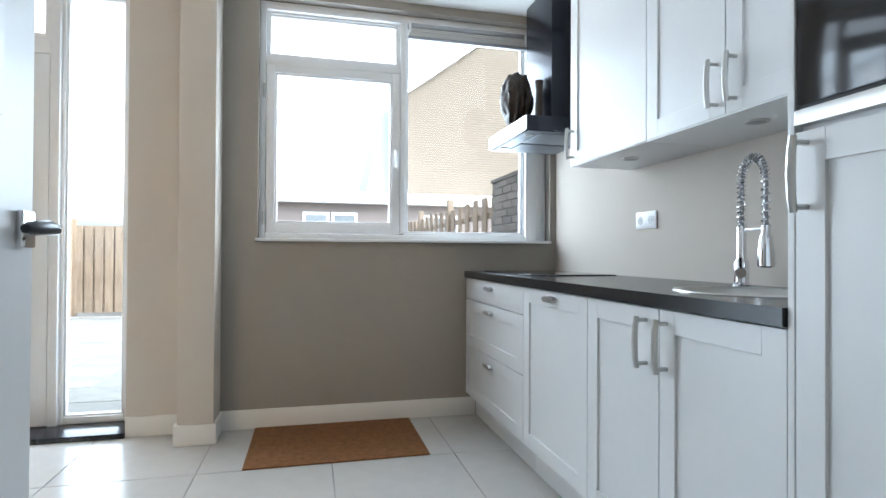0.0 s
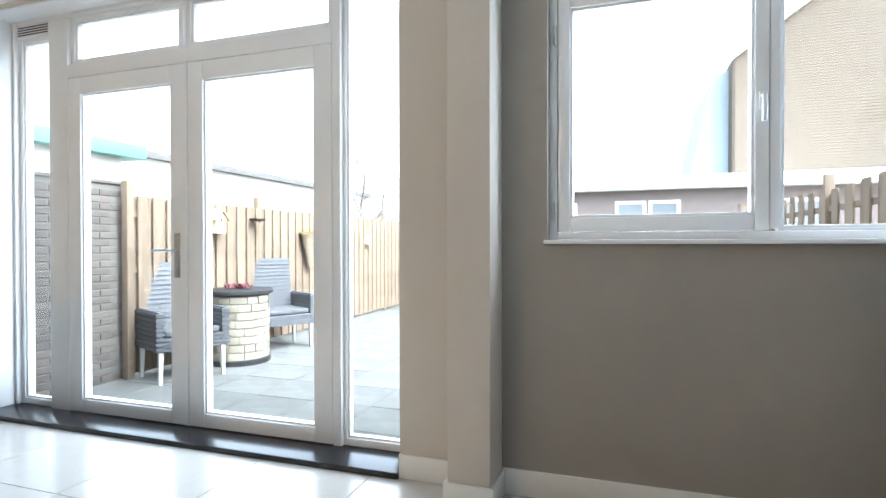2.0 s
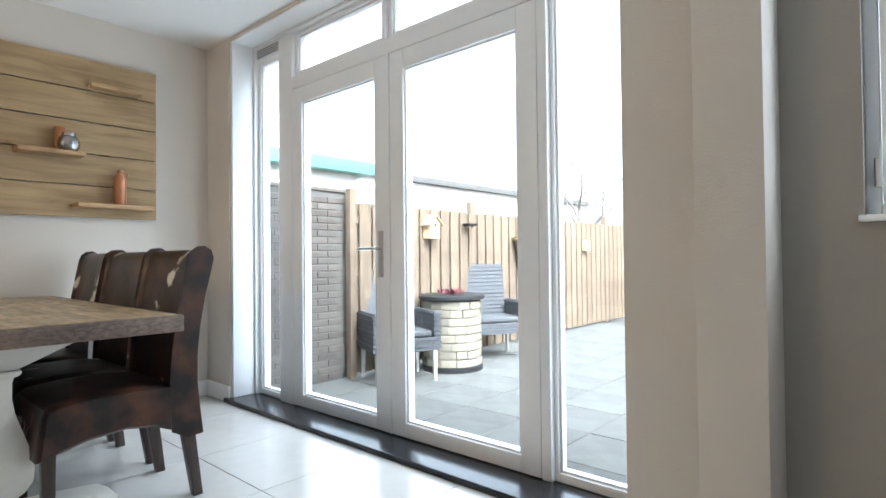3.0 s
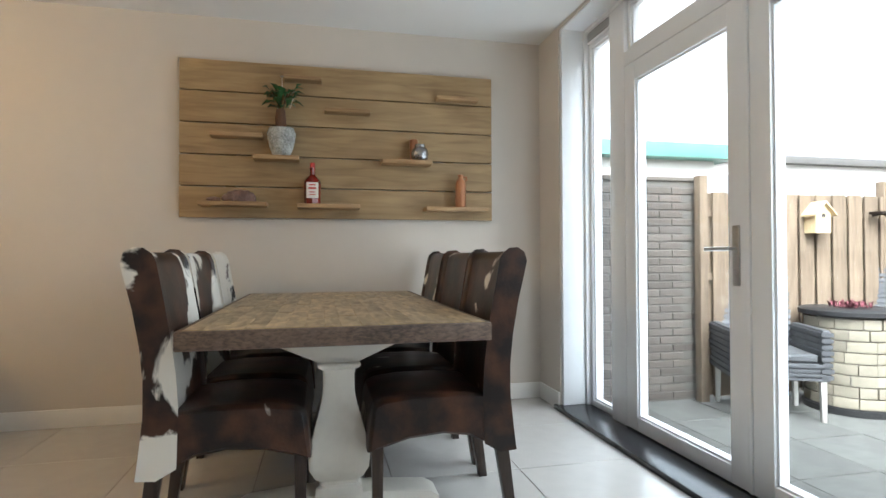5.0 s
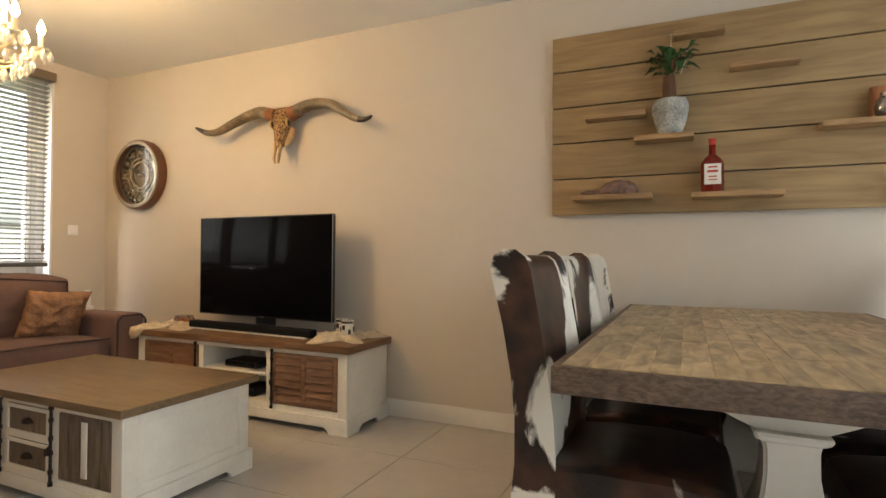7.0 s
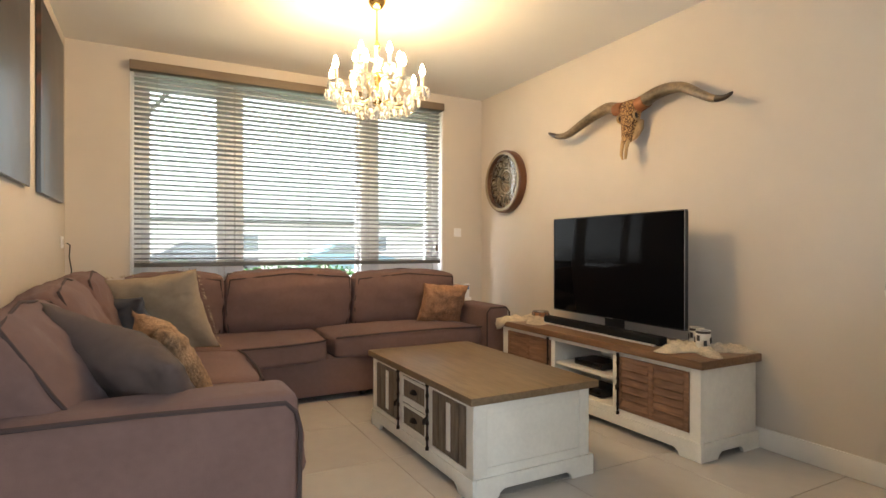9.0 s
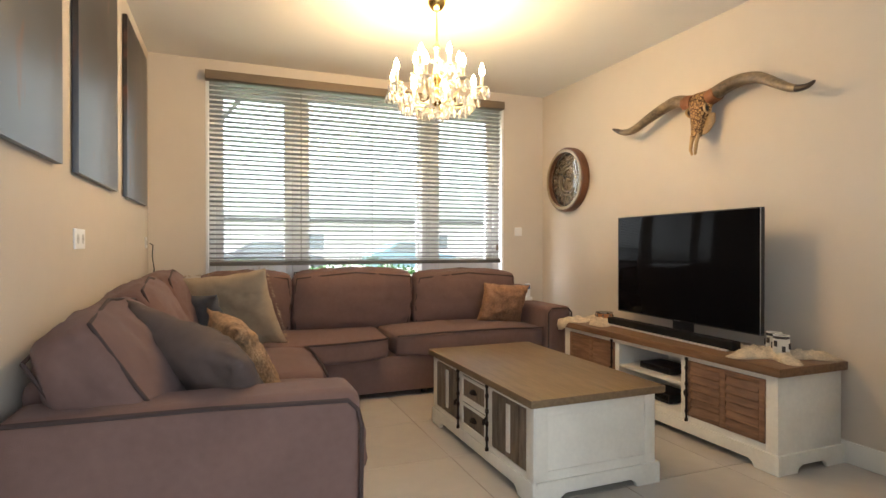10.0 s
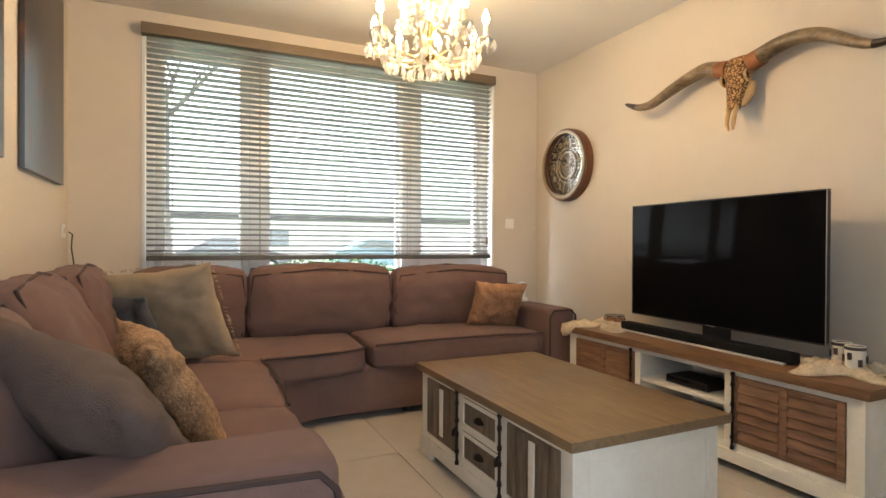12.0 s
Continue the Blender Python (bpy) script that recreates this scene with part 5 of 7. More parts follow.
for z0, z1 in ((0.122, 0.248), (0.27, 0.393)):
    d = part("drawer", box(CX1 - 0.0118, 0.328, z0, CX1 + 0.0, 0.626, z1, 0.002), GREYWOOD, coffee, "grey-brown driftwood drawer")
    for a, b, c, e in ((0.328, 0.626, z0, z0 + 0.016), (0.328, 0.626, z1 - 0.016, z1), (0.328, 0.344, z0 + 0.016, z1 - 0.016), (0.61, 0.626, z0 + 0.016, z1 - 0.016)):
        part("drawer_rim", box(CX1 + 0.0002, a, c, CX1 + 0.006, b, e, 0.001), WHITEWASH, d)
    bm = bmesh.new()
    bmesh.ops.create_uvsphere(bm, u_segments=16, v_segments=8, radius=1)
    bmesh.ops.delete(bm, geom=[v for v in bm.verts if v.co.z < -0.05], context='VERTS')
    bmesh.ops.transform(bm, matrix=Matrix.LocRotScale((CX1 + 0.002, 0.477, (z0 + z1) / 2 - 0.008), None, (0.02, 0.036, 0.022)), verts=bm.verts)
    part("cup_pull", bm, IRON, d)
# raised frame on the short side
for a, b, z0, z1 in ((CX0 + 0.012, CX0 + 0.07, 0.095, 0.4175), (CX1 - 0.072, CX1 - 0.014, 0.095, 0.4175), (CX0 + 0.07, CX1 - 0.072, 0.37, 0.4175), (CX0 + 0.07, CX1 - 0.072, 0.095, 0.135)):
    part("end_frame", box(a, CY1 - 0.0098, z0, b, CY1 - 0.003, z1, 0.002), WHITEWASH, coffee)

VX0, VX1, VY0, VY1 = XW + 0.02, -3.365, -0.52, 1.235
tvc = thing("tv_cabinet", "long whitewashed media cabinet with louvred doors and brown top", "media cabinet")
part("tabletop", box(VX0 - 0.002, VY0 - 0.02, 0.472, VX1 + 0.025, VY1 + 0.025, 0.515, 0.004), OAKTOP2, tvc)
for y0, y1 in ((VY0, 0.085), (0.655, VY1)):
    part("cupboard_body", box(VX0 + 0.01, y0 + 0.01, 0.09, VX1 - 0.012, y1 - 0.001, 0.4715, 0.001), WHITEWASH, tvc)
part("back_board", box(VX0 + 0.01, 0.085, 0.09, VX0 + 0.02, 0.654, 0.4715, 0), WHITEWASH, tvc)
part("bottom_board", box(VX0 + 0.02, 0.085, 0.09, VX1 - 0.012, 0.654, 0.125, 0.001), WHITEWASH, tvc)
part("shelf", box(VX0 + 0.02, 0.085, 0.285, VX1 - 0.02, 0.654, 0.303, 0.001), WHITEWASH, tvc)
for a, b, z0, z1 in ((VY0, VY0 + 0.07, 0.09, 0.4715), (VY1 - 0.065, VY1, 0.09, 0.4715), (0.065, 0.105, 0.13, 0.445), (0.64, 0.68, 0.13, 0.445), (VY0 + 0.07, VY1 - 0.065, 0.445, 0.4715), (VY0 + 0.07, VY1 - 0.065, 0.09, 0.13)):
    part("face_frame", box(VX1 - 0.012, a, z0, VX1, b, z1, 0.002), WHITEWASH, tvc)
for y0, y1, lock in ((VY0 + 0.072, 0.063, 0.045), (0.682, VY1 - 0.067, 0.692)):
    d = part("louvre_door", box(VX1 - 0.0118, y0, 0.132, VX1 - 0.007, y1, 0.443, 0.001), BROWNWOOD, tvc, "brown louvred wooden door")
    ym = (y0 + y1) / 2
    for a, b in ((y0, y0 + 0.03), (y1 - 0.03, y1), (ym - 0.018, ym + 0.018)):
        part("stile", box(VX1 - 0.0068, a, 0.132, VX1 + 0.006, b, 0.443, 0.002), BROWNWOOD, d)
    for a, b in ((0.132, 0.158), (0.417, 0.443)):
        for c, e in ((y0 + 0.03, ym - 0.018), (ym + 0.018, y1 - 0.03)):
            part("rail", box(VX1 - 0.0068, c, a, VX1 + 0.005, e, b, 0.002), BROWNWOOD, d)
    for k in range(6):
        z = 0.178 + k * 0.0435
        for c, e in ((y0 + 0.03, ym - 0.018), (ym + 0.018, y1 - 0.03)):
            s = part("louvre", box(-0.003, c + 0.0005, -0.026, 0.003, e - 0.0005, 0.026, 0.0015, 1), BROWNWOOD, d)
            s.matrix_local = pose(VX1 + 0.0005, 0, z, 0, -14, 0)
    espagnolette(d, VX1 + 0.014, lock, 0.11, 0.455)
plinth(tvc, VX0, VY0 - 0.012, VX1 + 0.012, VY1 + 0.012)
for a, b, z0, z1 in ((VX0 + 0.012, VX0 + 0.06, 0.095, 0.4715), (VX1 - 0.065, VX1 - 0.013, 0.095, 0.4715), (VX0 + 0.06, VX1 - 0.065, 0.43, 0.4715), (VX0 + 0.06, VX1 - 0.065, 0.095, 0.13)):
    part("end_frame", box(a, VY1 - 0.0098, z0, b, VY1 - 0.003, z1, 0.002), WHITEWASH, tvc)
for z, w, d_ in ((0.3035, 0.26, 0.045), (0.1255, 0.24, 0.06)):
    bx = thing("media_box", "flat black media player on the cabinet shelf", "media player", (-3.52, 0.36, z))
    part("case", box(-0.09, -w / 2, 0.004, 0.09, w / 2, d_, 0.004), BLACKMATT, bx)
    part("front_panel", box(0.0902, -w / 2 + 0.01, 0.008, 0.093, w / 2 - 0.01, d_ - 0.006, 0.001), BLACKGLOSS, bx)

SCREEN = mat("dark_screen", (0.004, 0.004, 0.005), 0.07, noise_scale=2, vary=0.05, spec=0.04)
tv = thing("television", "large flat black television with a thin silver edge", "television", (-3.65, 0.348, 0.515), -3)
tv.scale = (1, 1, 0.985)
part("screen", box(0.014, -0.608, 0.104, 0.018, 0.608, 0.797, 0.001), SCREEN, tv)
part("housing", box(-0.02, -0.605, 0.104, 0.0138, 0.605, 0.797, 0.006), BLACKMATT, tv)
for b in ((-0.615, -0.6085, 0.097, 0.804), (0.6085, 0.612, 0.097, 0.804)):
    part("bezel", box(0.0165, b[0], b[2], 0.02, b[1], b[3], 0.001), ALU if b[0] > 0 else BLACKMATT, tv)
for z in (0.097, 0.7972):
    part("bezel", box(-0.012, -0.6083, z, 0.02, 0.6083, z + 0.0065, 0.001), BLACKMATT, tv)
part("foot", box(-0.10, -0.30, 0.0, 0.06, 0.30, 0.012, 0.003), BLACKMATT, tv)
part("neck", box(-0.03, -0.09, 0.012, -0.0205, 0.09, 0.35, 0.003), BLACKMATT, tv)
part("brand_bar", box(0.0202, -0.03, 0.099, 0.0208, 0.03, 0.102, 0), STEEL, tv)
BLACKSOFT = mat("black_cloth_grille", (0.006, 0.006, 0.007), 0.85, noise_scale=30, vary=0.3, spec=0.2)
bar = thing("sound_bar", "long black sound bar with a silver front strip", "sound bar", (-3.55, 0.318, 0.515), -3)
part("cabinet", box(-0.035, -0.56, 0.004, 0.035, 0.56, 0.056, 0.012, 3), BLACKSOFT, bar)
SILVERSTRIP = mat("satin_silver", (0.62, 0.61, 0.60), 0.45, 0.25, noise_scale=30, vary=0.04)
part("front_strip", box(0.0352, -0.56, 0.002, 0.058, 0.54, 0.010, 0.002), SILVERSTRIP, bar, "satin silver strip")

# driftwood, candles, pelt and box on the cabinet
PELT = mat("cream_pelt", (0.66, 0.56, 0.42), 0.95, noise_scale=16, vary=0.35, bump=1.0, bump_scale=160)


def pelt(name, label, cx, cy, rx, ry, thick, lobes, seed, over_y=None):
    """A ragged fur pelt with legs as lobes, lying on the cabinet top and folding down past its edges."""
    bm = bmesh.new()
    rings, seg = 12, 72
    rows = []
    for i in range(1, rings + 1):
        f = i / rings
        row = []
        for k in range(seg):
            a = 2 * math.pi * k / seg
            r_ = 0.62 + 0.30 * math.cos(lobes * a + seed) + 0.10 * math.sin(3 * a + seed) + 0.10 * noise.noise(Vector((4 * math.cos(a), 4 * math.sin(a), seed)))
            x, y = cx + rx * r_ * f * math.cos(a), cy + ry * r_ * f * math.sin(a)
            z = 0.517 + thick * (1 - f ** 5) * (0.6 + 0.9 * noise.noise(Vector((x * 26, y * 26, seed)))) + 0.005 * noise.noise(Vector((x * 90, y * 90, seed)))
            ox = x - (VX1 + 0.024)
            if ox > 0:
                x, z = VX1 + 0.030 + thick * (1 - f ** 5) + ox * 0.15, z - ox * 0.9
            oy = (VY0 - 0.02) - y
            if over_y and oy > 0:
                y, z = VY0 - 0.026 - thick * (1 - f ** 5) - oy * 0.15, z - oy * 0.9
            row.append(bm.verts.new((max(x, XW + 0.01), y, z)))
        rows.append(row)
    mid = bm.verts.new((cx, cy, 0.517 + thick))
    for k in range(seg):
        bm.faces.new((mid, rows[0][k], rows[0][(k + 1) % seg]))
        for a, b in zip(rows, rows[1:]):
            bm.faces.new((a[k], b[k], b[(k + 1) % seg], a[(k + 1) % seg]))
    bmesh.ops.recalc_face_normals(bm, faces=bm.faces)
    bmesh.ops.solidify(bm, geom=bm.faces[:], thickness=0.004)
    tagged(part(name, bm, PELT, angle=180), label, "pelt")


pelt("fur_pelt", "small ragged cream fur pelt under the candle cups", -3.62, 1.02, 0.30, 0.30, 0.045, 5, 1.0)
pelt("sheepskin", "cream sheepskin pelt draped over the cabinet end", -3.58, -0.40, 0.36, 0.34, 0.035, 4, 2.2, True)
CUP = mat("patterned_cup", (0.70, 0.66, 0.58), 0.5, noise_scale=16, vary=0.1)
CUPBAND = mat("cup_print", (0.05, 0.04, 0.035), 0.5)
for x, y, z in ((-3.66, 0.99, 0.534), (-3.60, 1.075, 0.534)):
    c = thing("candle_cup", "white candle cup with a dark printed pattern", "candle cup", (x, y, z), group="candle cups on the cabinet")
    part("cup", lathe([(0.036, 0), (0.038, 0.004), (0.038, 0.098), (0.0365, 0.1), (0.034, 0.098), (0.034, 0.09), (0.002, 0.089)], 24), CUP, c)
    for k in range(7):
        a = k * 0.9 + x
        bm = box(-0.008, -0.006, 0, 0.008, 0.0, 0.03, 0.001)
        b = part("print_mark", bm, CUPBAND, c)
        b.matrix_local = pose(0.0385 * math.cos(a), 0.0385 * math.sin(a), 0.03 + 0.015 * math.sin(k * 2.1), 0, 0, math.degrees(a) + 90) @ pose(0, -0.0001, 0)
    part("rim_band", lathe([(0.0384, 0.082), (0.0386, 0.084), (0.0386, 0.094), (0.0384, 0.096)], 24), CUPBAND, c)
tray = thing("trinket_box", "small round brass and wood trinket box", "box", (-3.64, -0.40, 0.54))
part("dish", lathe([(0.055, 0), (0.06, 0.004), (0.062, 0.04), (0.058, 0.042), (0.056, 0.012), (0.002, 0.01)], 24), COPPER, tray)
part("rim", lathe([(0.063, 0.036), (0.066, 0.04), (0.064, 0.046), (0.058, 0.044)], 24), SILVER, tray)
for k in range(8):
    a = k * math.pi / 4
    part("stud", lathe([(0.004, 0), (0.009, 0.012), (0.003, 0.024)], 8, (0.063 * math.cos(a), 0.063 * math.sin(a), 0.008)), SILVER, tray)

# clock
CLOCKWOOD = mat("clock_case", (0.13, 0.055, 0.025), 0.35, 0.2, noise_scale=10, vary=0.25)
CLOCKRIM = mat("aged_brass", (0.33, 0.26, 0.17), 0.35, 0.8, noise_scale=20, vary=0.2)
DIAL = mat("clock_dial", (0.42, 0.38, 0.30), 0.07, 0.95, noise_scale=8, vary=0.3)
clock = thing("wall_clock", "large round wall clock with a brass rim and numerals", "clock")
clock.matrix_world = pose(XW, -1.15, 1.70) @ Matrix.Rotation(radians(90), 4, 'Y') @ Matrix.Rotation(radians(90), 4, 'Z')
bm = bmesh.new()
prof = [(0.275, 0.0), (0.29, 0.004), (0.29, 0.06), (0.283, 0.072), (0.262, 0.076), (0.25, 0.07), (0.248, 0.03)]
rings = [[bm.verts.new((r * math.cos(2 * math.pi * k / 64), r * math.sin(2 * math.pi * k / 64), z)) for k in range(64)] for r, z in prof]
for a, b in zip(rings, rings[1:]):
    for k in range(64):
        bm.faces.new((a[k], a[(k + 1) % 64], b[(k + 1) % 64], b[k]))
bm.faces.new(rings[0][::-1])
part("case", bm, CLOCKWOOD, clock)
part("dial", lathe([(0.247, 0.012), (0.247, 0.018)], 64), DIAL, clock)


def ring_part(name, r0, r1, z0, z1, material, parent):
    bm = bmesh.new()
    n_ = 56
    vs = [[bm.verts.new((r * math.cos(2 * math.pi * k / n_), r * math.sin(2 * math.pi * k / n_), z)) for k in range(n_)] for r, z in ((r0, z0), (r1, z0), (r1, z1), (r0, z1))]
    for q in range(4):
        for k in range(n_):
            bm.faces.new((vs[q][k], vs[q][(k + 1) % n_], vs[(q + 1) % 4][(k + 1) % n_], vs[(q + 1) % 4][k]))
    bmesh.ops.recalc_face_normals(bm, faces=bm.faces)
    return part(name, bm, material, parent)


ring_part("bezel", 0.25, 0.272, 0.066, 0.08, CLOCKRIM, clock)
ring_part("inner_ring", 0.10, 0.112, 0.02, 0.032, CLOCKRIM, clock)
ring_part("inner_ring", 0.135, 0.142, 0.02, 0.03, CLOCKRIM, clock)
for h in range(1, 13):
    a = radians(90 - 30 * h)
    cu = bpy.data.curves.new("numeral", "FONT")
    cu.body = str(h) if h in (5, 6, 7, 8) else ("I", "II", "III", "IIII", "V", "VI", "VII", "VIII", "IX", "X", "XI", "XII")[h - 1]
    cu.size, cu.extrude, cu.align_x, cu.align_y = 0.075 if h in (5, 6, 7, 8) else 0.06, 0.003, 'CENTER', 'CENTER'
    tmp = bpy.data.objects.new("numeral", cu)
    me = bpy.data.meshes.new_from_object(tmp)
    bpy.data.objects.remove(tmp)
    me.materials.append(CLOCKRIM)
    o = new("numeral", me)
    o.parent = clock
    o.matrix_local = pose(0.195 * math.cos(a), 0.195 * math.sin(a), 0.028)
    part("spoke", box(-0.0025, 0.112, 0.02, 0.0025, 0.25, 0.024, 0), CLOCKRIM, clock).matrix_local = pose(0, 0, 0, 0, 0, -30 * h + 15)
for length, w, ang in ((0.12, 0.008, -305), (0.19, 0.006, 60)):
    part("hand", box(-w / 2, -0.03, 0.036, w / 2, length, 0.039, 0.001), BLACKMATT, clock).matrix_local = pose(0, 0, 0, 0, 0, ang)
part("hub", lathe([(0.014, 0.018), (0.014, 0.042), (0.008, 0.045)], 16), CLOCKRIM, clock)
CGLASS = clear_glass("clock_glass", (0.96, 0.96, 0.96))
part("glass", lathe([(0.249, 0.06), (0.249, 0.063)], 48), CGLASS, clock).visible_shadow = False

# longhorn skull
PLAINBONE = mat("plain_bone", (0.46, 0.30, 0.14), 0.6, noise_scale=14, vary=0.3, bump=0.4, bump_scale=50)


def carved(name):
    """Bone cut into a raised scroll pattern with grooves of a darker colour."""
    m = mat(name, (0.52, 0.30, 0.11), 0.55, noise_scale=14, vary=0.3)
    n, l = m.node_tree.nodes, m.node_tree.links
    b = n["Principled BSDF"]
    base = b.inputs["Base Color"].links[0].from_socket
    tc, ns, vm, vo, rp, mx, bp = n.new("ShaderNodeTexCoord"), n.new("ShaderNodeTexNoise"), n.new("ShaderNodeMix"), n.new("ShaderNodeTexVoronoi"), n.new("ShaderNodeValToRGB"), n.new("ShaderNodeMix"), n.new("ShaderNodeBump")
    ns.inputs["Scale"].default_value = 18
    vm.data_type, mx.data_type = 'RGBA', 'RGBA'
    vm.inputs["Factor"].default_value = 0.06
    vo.feature = 'DISTANCE_TO_EDGE'
    vo.inputs["Scale"].default_value = 52
    l.new(tc.outputs["Object"], ns.inputs["Vector"])
    l.new(tc.outputs["Object"], vm.inputs["A"])
    l.new(ns.outputs["Color"], vm.inputs["B"])
    l.new(vm.outputs["Result"], vo.inputs["Vector"])
    rp.color_ramp.elements[0].position, rp.color_ramp.elements[1].position = 0.05, 0.15
    l.new(vo.outputs["Distance"], rp.inputs["Fac"])
    l.new(rp.outputs["Color"], mx.inputs["Factor"])
    l.new(base, mx.inputs["B"])
    mx.inputs["A"].default_value = (0.09, 0.035, 0.012, 1)
    l.new(mx.outputs["Result"], b.inputs["Base Color"])
    bp.inputs["Strength"].default_value, bp.inputs["Distance"].default_value = 1.0, 0.012
    l.new(rp.outputs["Color"], bp.inputs["Height"])
    l.new(bp.outputs["Normal"], b.inputs["Normal"])
    return m


BONE = carved("carved_bone")
HORN = mat("grey_horn", (0.17, 0.125, 0.075), 0.35, noise_scale=9, vary=0.85, bump=0.2, bump_scale=20, stretch=(1, 0.5, 1))
TIPANDHOLLOW = mat("black_horn_tip_and_eye_hollow", (0.03, 0.02, 0.014), 0.3, noise_scale=7, vary=0.3)
WRAP = mat("leather_wrap", (0.22, 0.085, 0.03), 0.6, noise_scale=12, vary=0.3, bump=0.3)
skull = thing("longhorn_skull", "carved longhorn skull with wide grey horns on the wall", "skull", (XW, 0.40, 0))
bm = bmesh.new()
secs = [(2.105, 0.030, 0.05, 0.05), (2.09, 0.06, 0.078, 0.075), (2.05, 0.075, 0.09, 0.09), (2.0, 0.075, 0.084, 0.10), (1.96, 0.068, 0.066, 0.11), (1.91, 0.06, 0.052, 0.12), (1.85, 0.05, 0.043, 0.13), (1.80, 0.042, 0.036, 0.14), (1.79, 0.04, 0.034, 0.142)]
rings = []
for z, dx, wy, cx in secs:
    rings.append([bm.verts.new((cx * 0.85 + dx * 0.75 * math.cos(a), wy * math.sin(a) * (1.12 if math.cos(a) < 0 else 1), z + 0.01 * noise.noise(Vector((a, z * 20, 0))))) for a in [2 * math.pi * k / 28 for k in range(28)]])
for a, b in zip(rings, rings[1:]):
    for k in range(28):
        bm.faces.new((a[k], b[k], b[(k + 1) % 28], a[(k + 1) % 28]))
bm.faces.new(rings[0])
bm.faces.new(rings[-1][::-1])
bmesh.ops.recalc_face_normals(bm, faces=bm.faces)
part("skull", bm, BONE, skull, "carved tan bone skull", angle=60)
for s in (-1, 1):
    # a near-black solid ellipsoid stands in for the shade in the eye's hollow
    bm = bmesh.new()
    bmesh.ops.create_uvsphere(bm, u_segments=16, v_segments=10, radius=1, matrix=Matrix.LocRotScale((0.098, s * 0.066, 1.972), Matrix.Rotation(s * 0.35, 3, 'Z'), (0.028, 0.010, 0.025)))
    part("eye_socket", bm, TIPANDHOLLOW, skull)
    rim = [(0.098 + 0.033 * math.cos(q), s * (0.070 + 0.006 * math.cos(q)), 1.972 + 0.03 * math.sin(q)) for q in [2 * math.pi * j / 16 for j in range(17)]]
    part("eye_rim", tube(rim, 0.008, 8), PLAINBONE, skull)
    part("nose_bone", tube([(0.128, s * 0.023, 1.80), (0.14, s * 0.022, 1.75), (0.147, s * 0.022, 1.70), (0.142, s * 0.013, 1.665)], [0.016, 0.012, 0.011, 0.007], 10), PLAINBONE, skull, "plain pale nose bone")
    part("cheek", tube([(0.05, s * 0.062, 1.945), (0.06, s * 0.058, 1.89), (0.085, s * 0.045, 1.83), (0.10, s * 0.035, 1.80)], [0.022, 0.03, 0.024, 0.008], 12), PLAINBONE, skull)
    part("wrap", tube([(0.075, s * 0.07, 2.045), (0.08, s * 0.14, 2.06)], [0.052, 0.049], 18), WRAP, skull, "brown leather wrap")
    ctrl = [(0.08, 0.13, 2.062), (0.085, 0.22, 2.085), (0.095, 0.34, 2.09 if s > 0 else 2.06), (0.115, 0.47, 2.06 if s > 0 else 2.01), (0.135, 0.60, 1.985 if s > 0 else 1.955), (0.145, 0.70, 1.93 if s > 0 else 1.955), (0.15, 0.78, 1.918 if s > 0 else 1.985), (0.15, 0.83, 1.938 if s > 0 else 2.008)]
    pts, rad = [], []
    for k in range(len(ctrl) - 1):
        for q in range(4):
            f = q / 4
            p0, p1, p2, p3 = [Vector(ctrl[min(max(k + d, 0), len(ctrl) - 1)]) for d in (-1, 0, 1, 2)]
            pts.append(0.5 * ((2 * p1) + (p2 - p0) * f + (2 * p0 - 5 * p1 + 4 * p2 - p3) * f * f + (3 * p1 - p0 - 3 * p2 + p3) * f ** 3))
    pts.append(Vector(ctrl[-1]))
    pts = [Vector((p.x, s * p.y, p.z)) for p in pts]
    m_ = len(pts)
    cut = int(m_ * 0.74)
    rad = [0.044 * (1 - i / (m_ - 1)) ** 0.62 + 0.003 for i in range(m_)]
    part("horn", tube(pts[:cut + 1], rad[:cut + 1], 16), HORN, skull, "grey mottled horn")
    part("horn_tip", tube(pts[cut:], rad[cut:], 16), TIPANDHOLLOW, skull, "black horn tip")

skull.scale = (1, 0.94, 0.94)
skull.location.z = 0.112

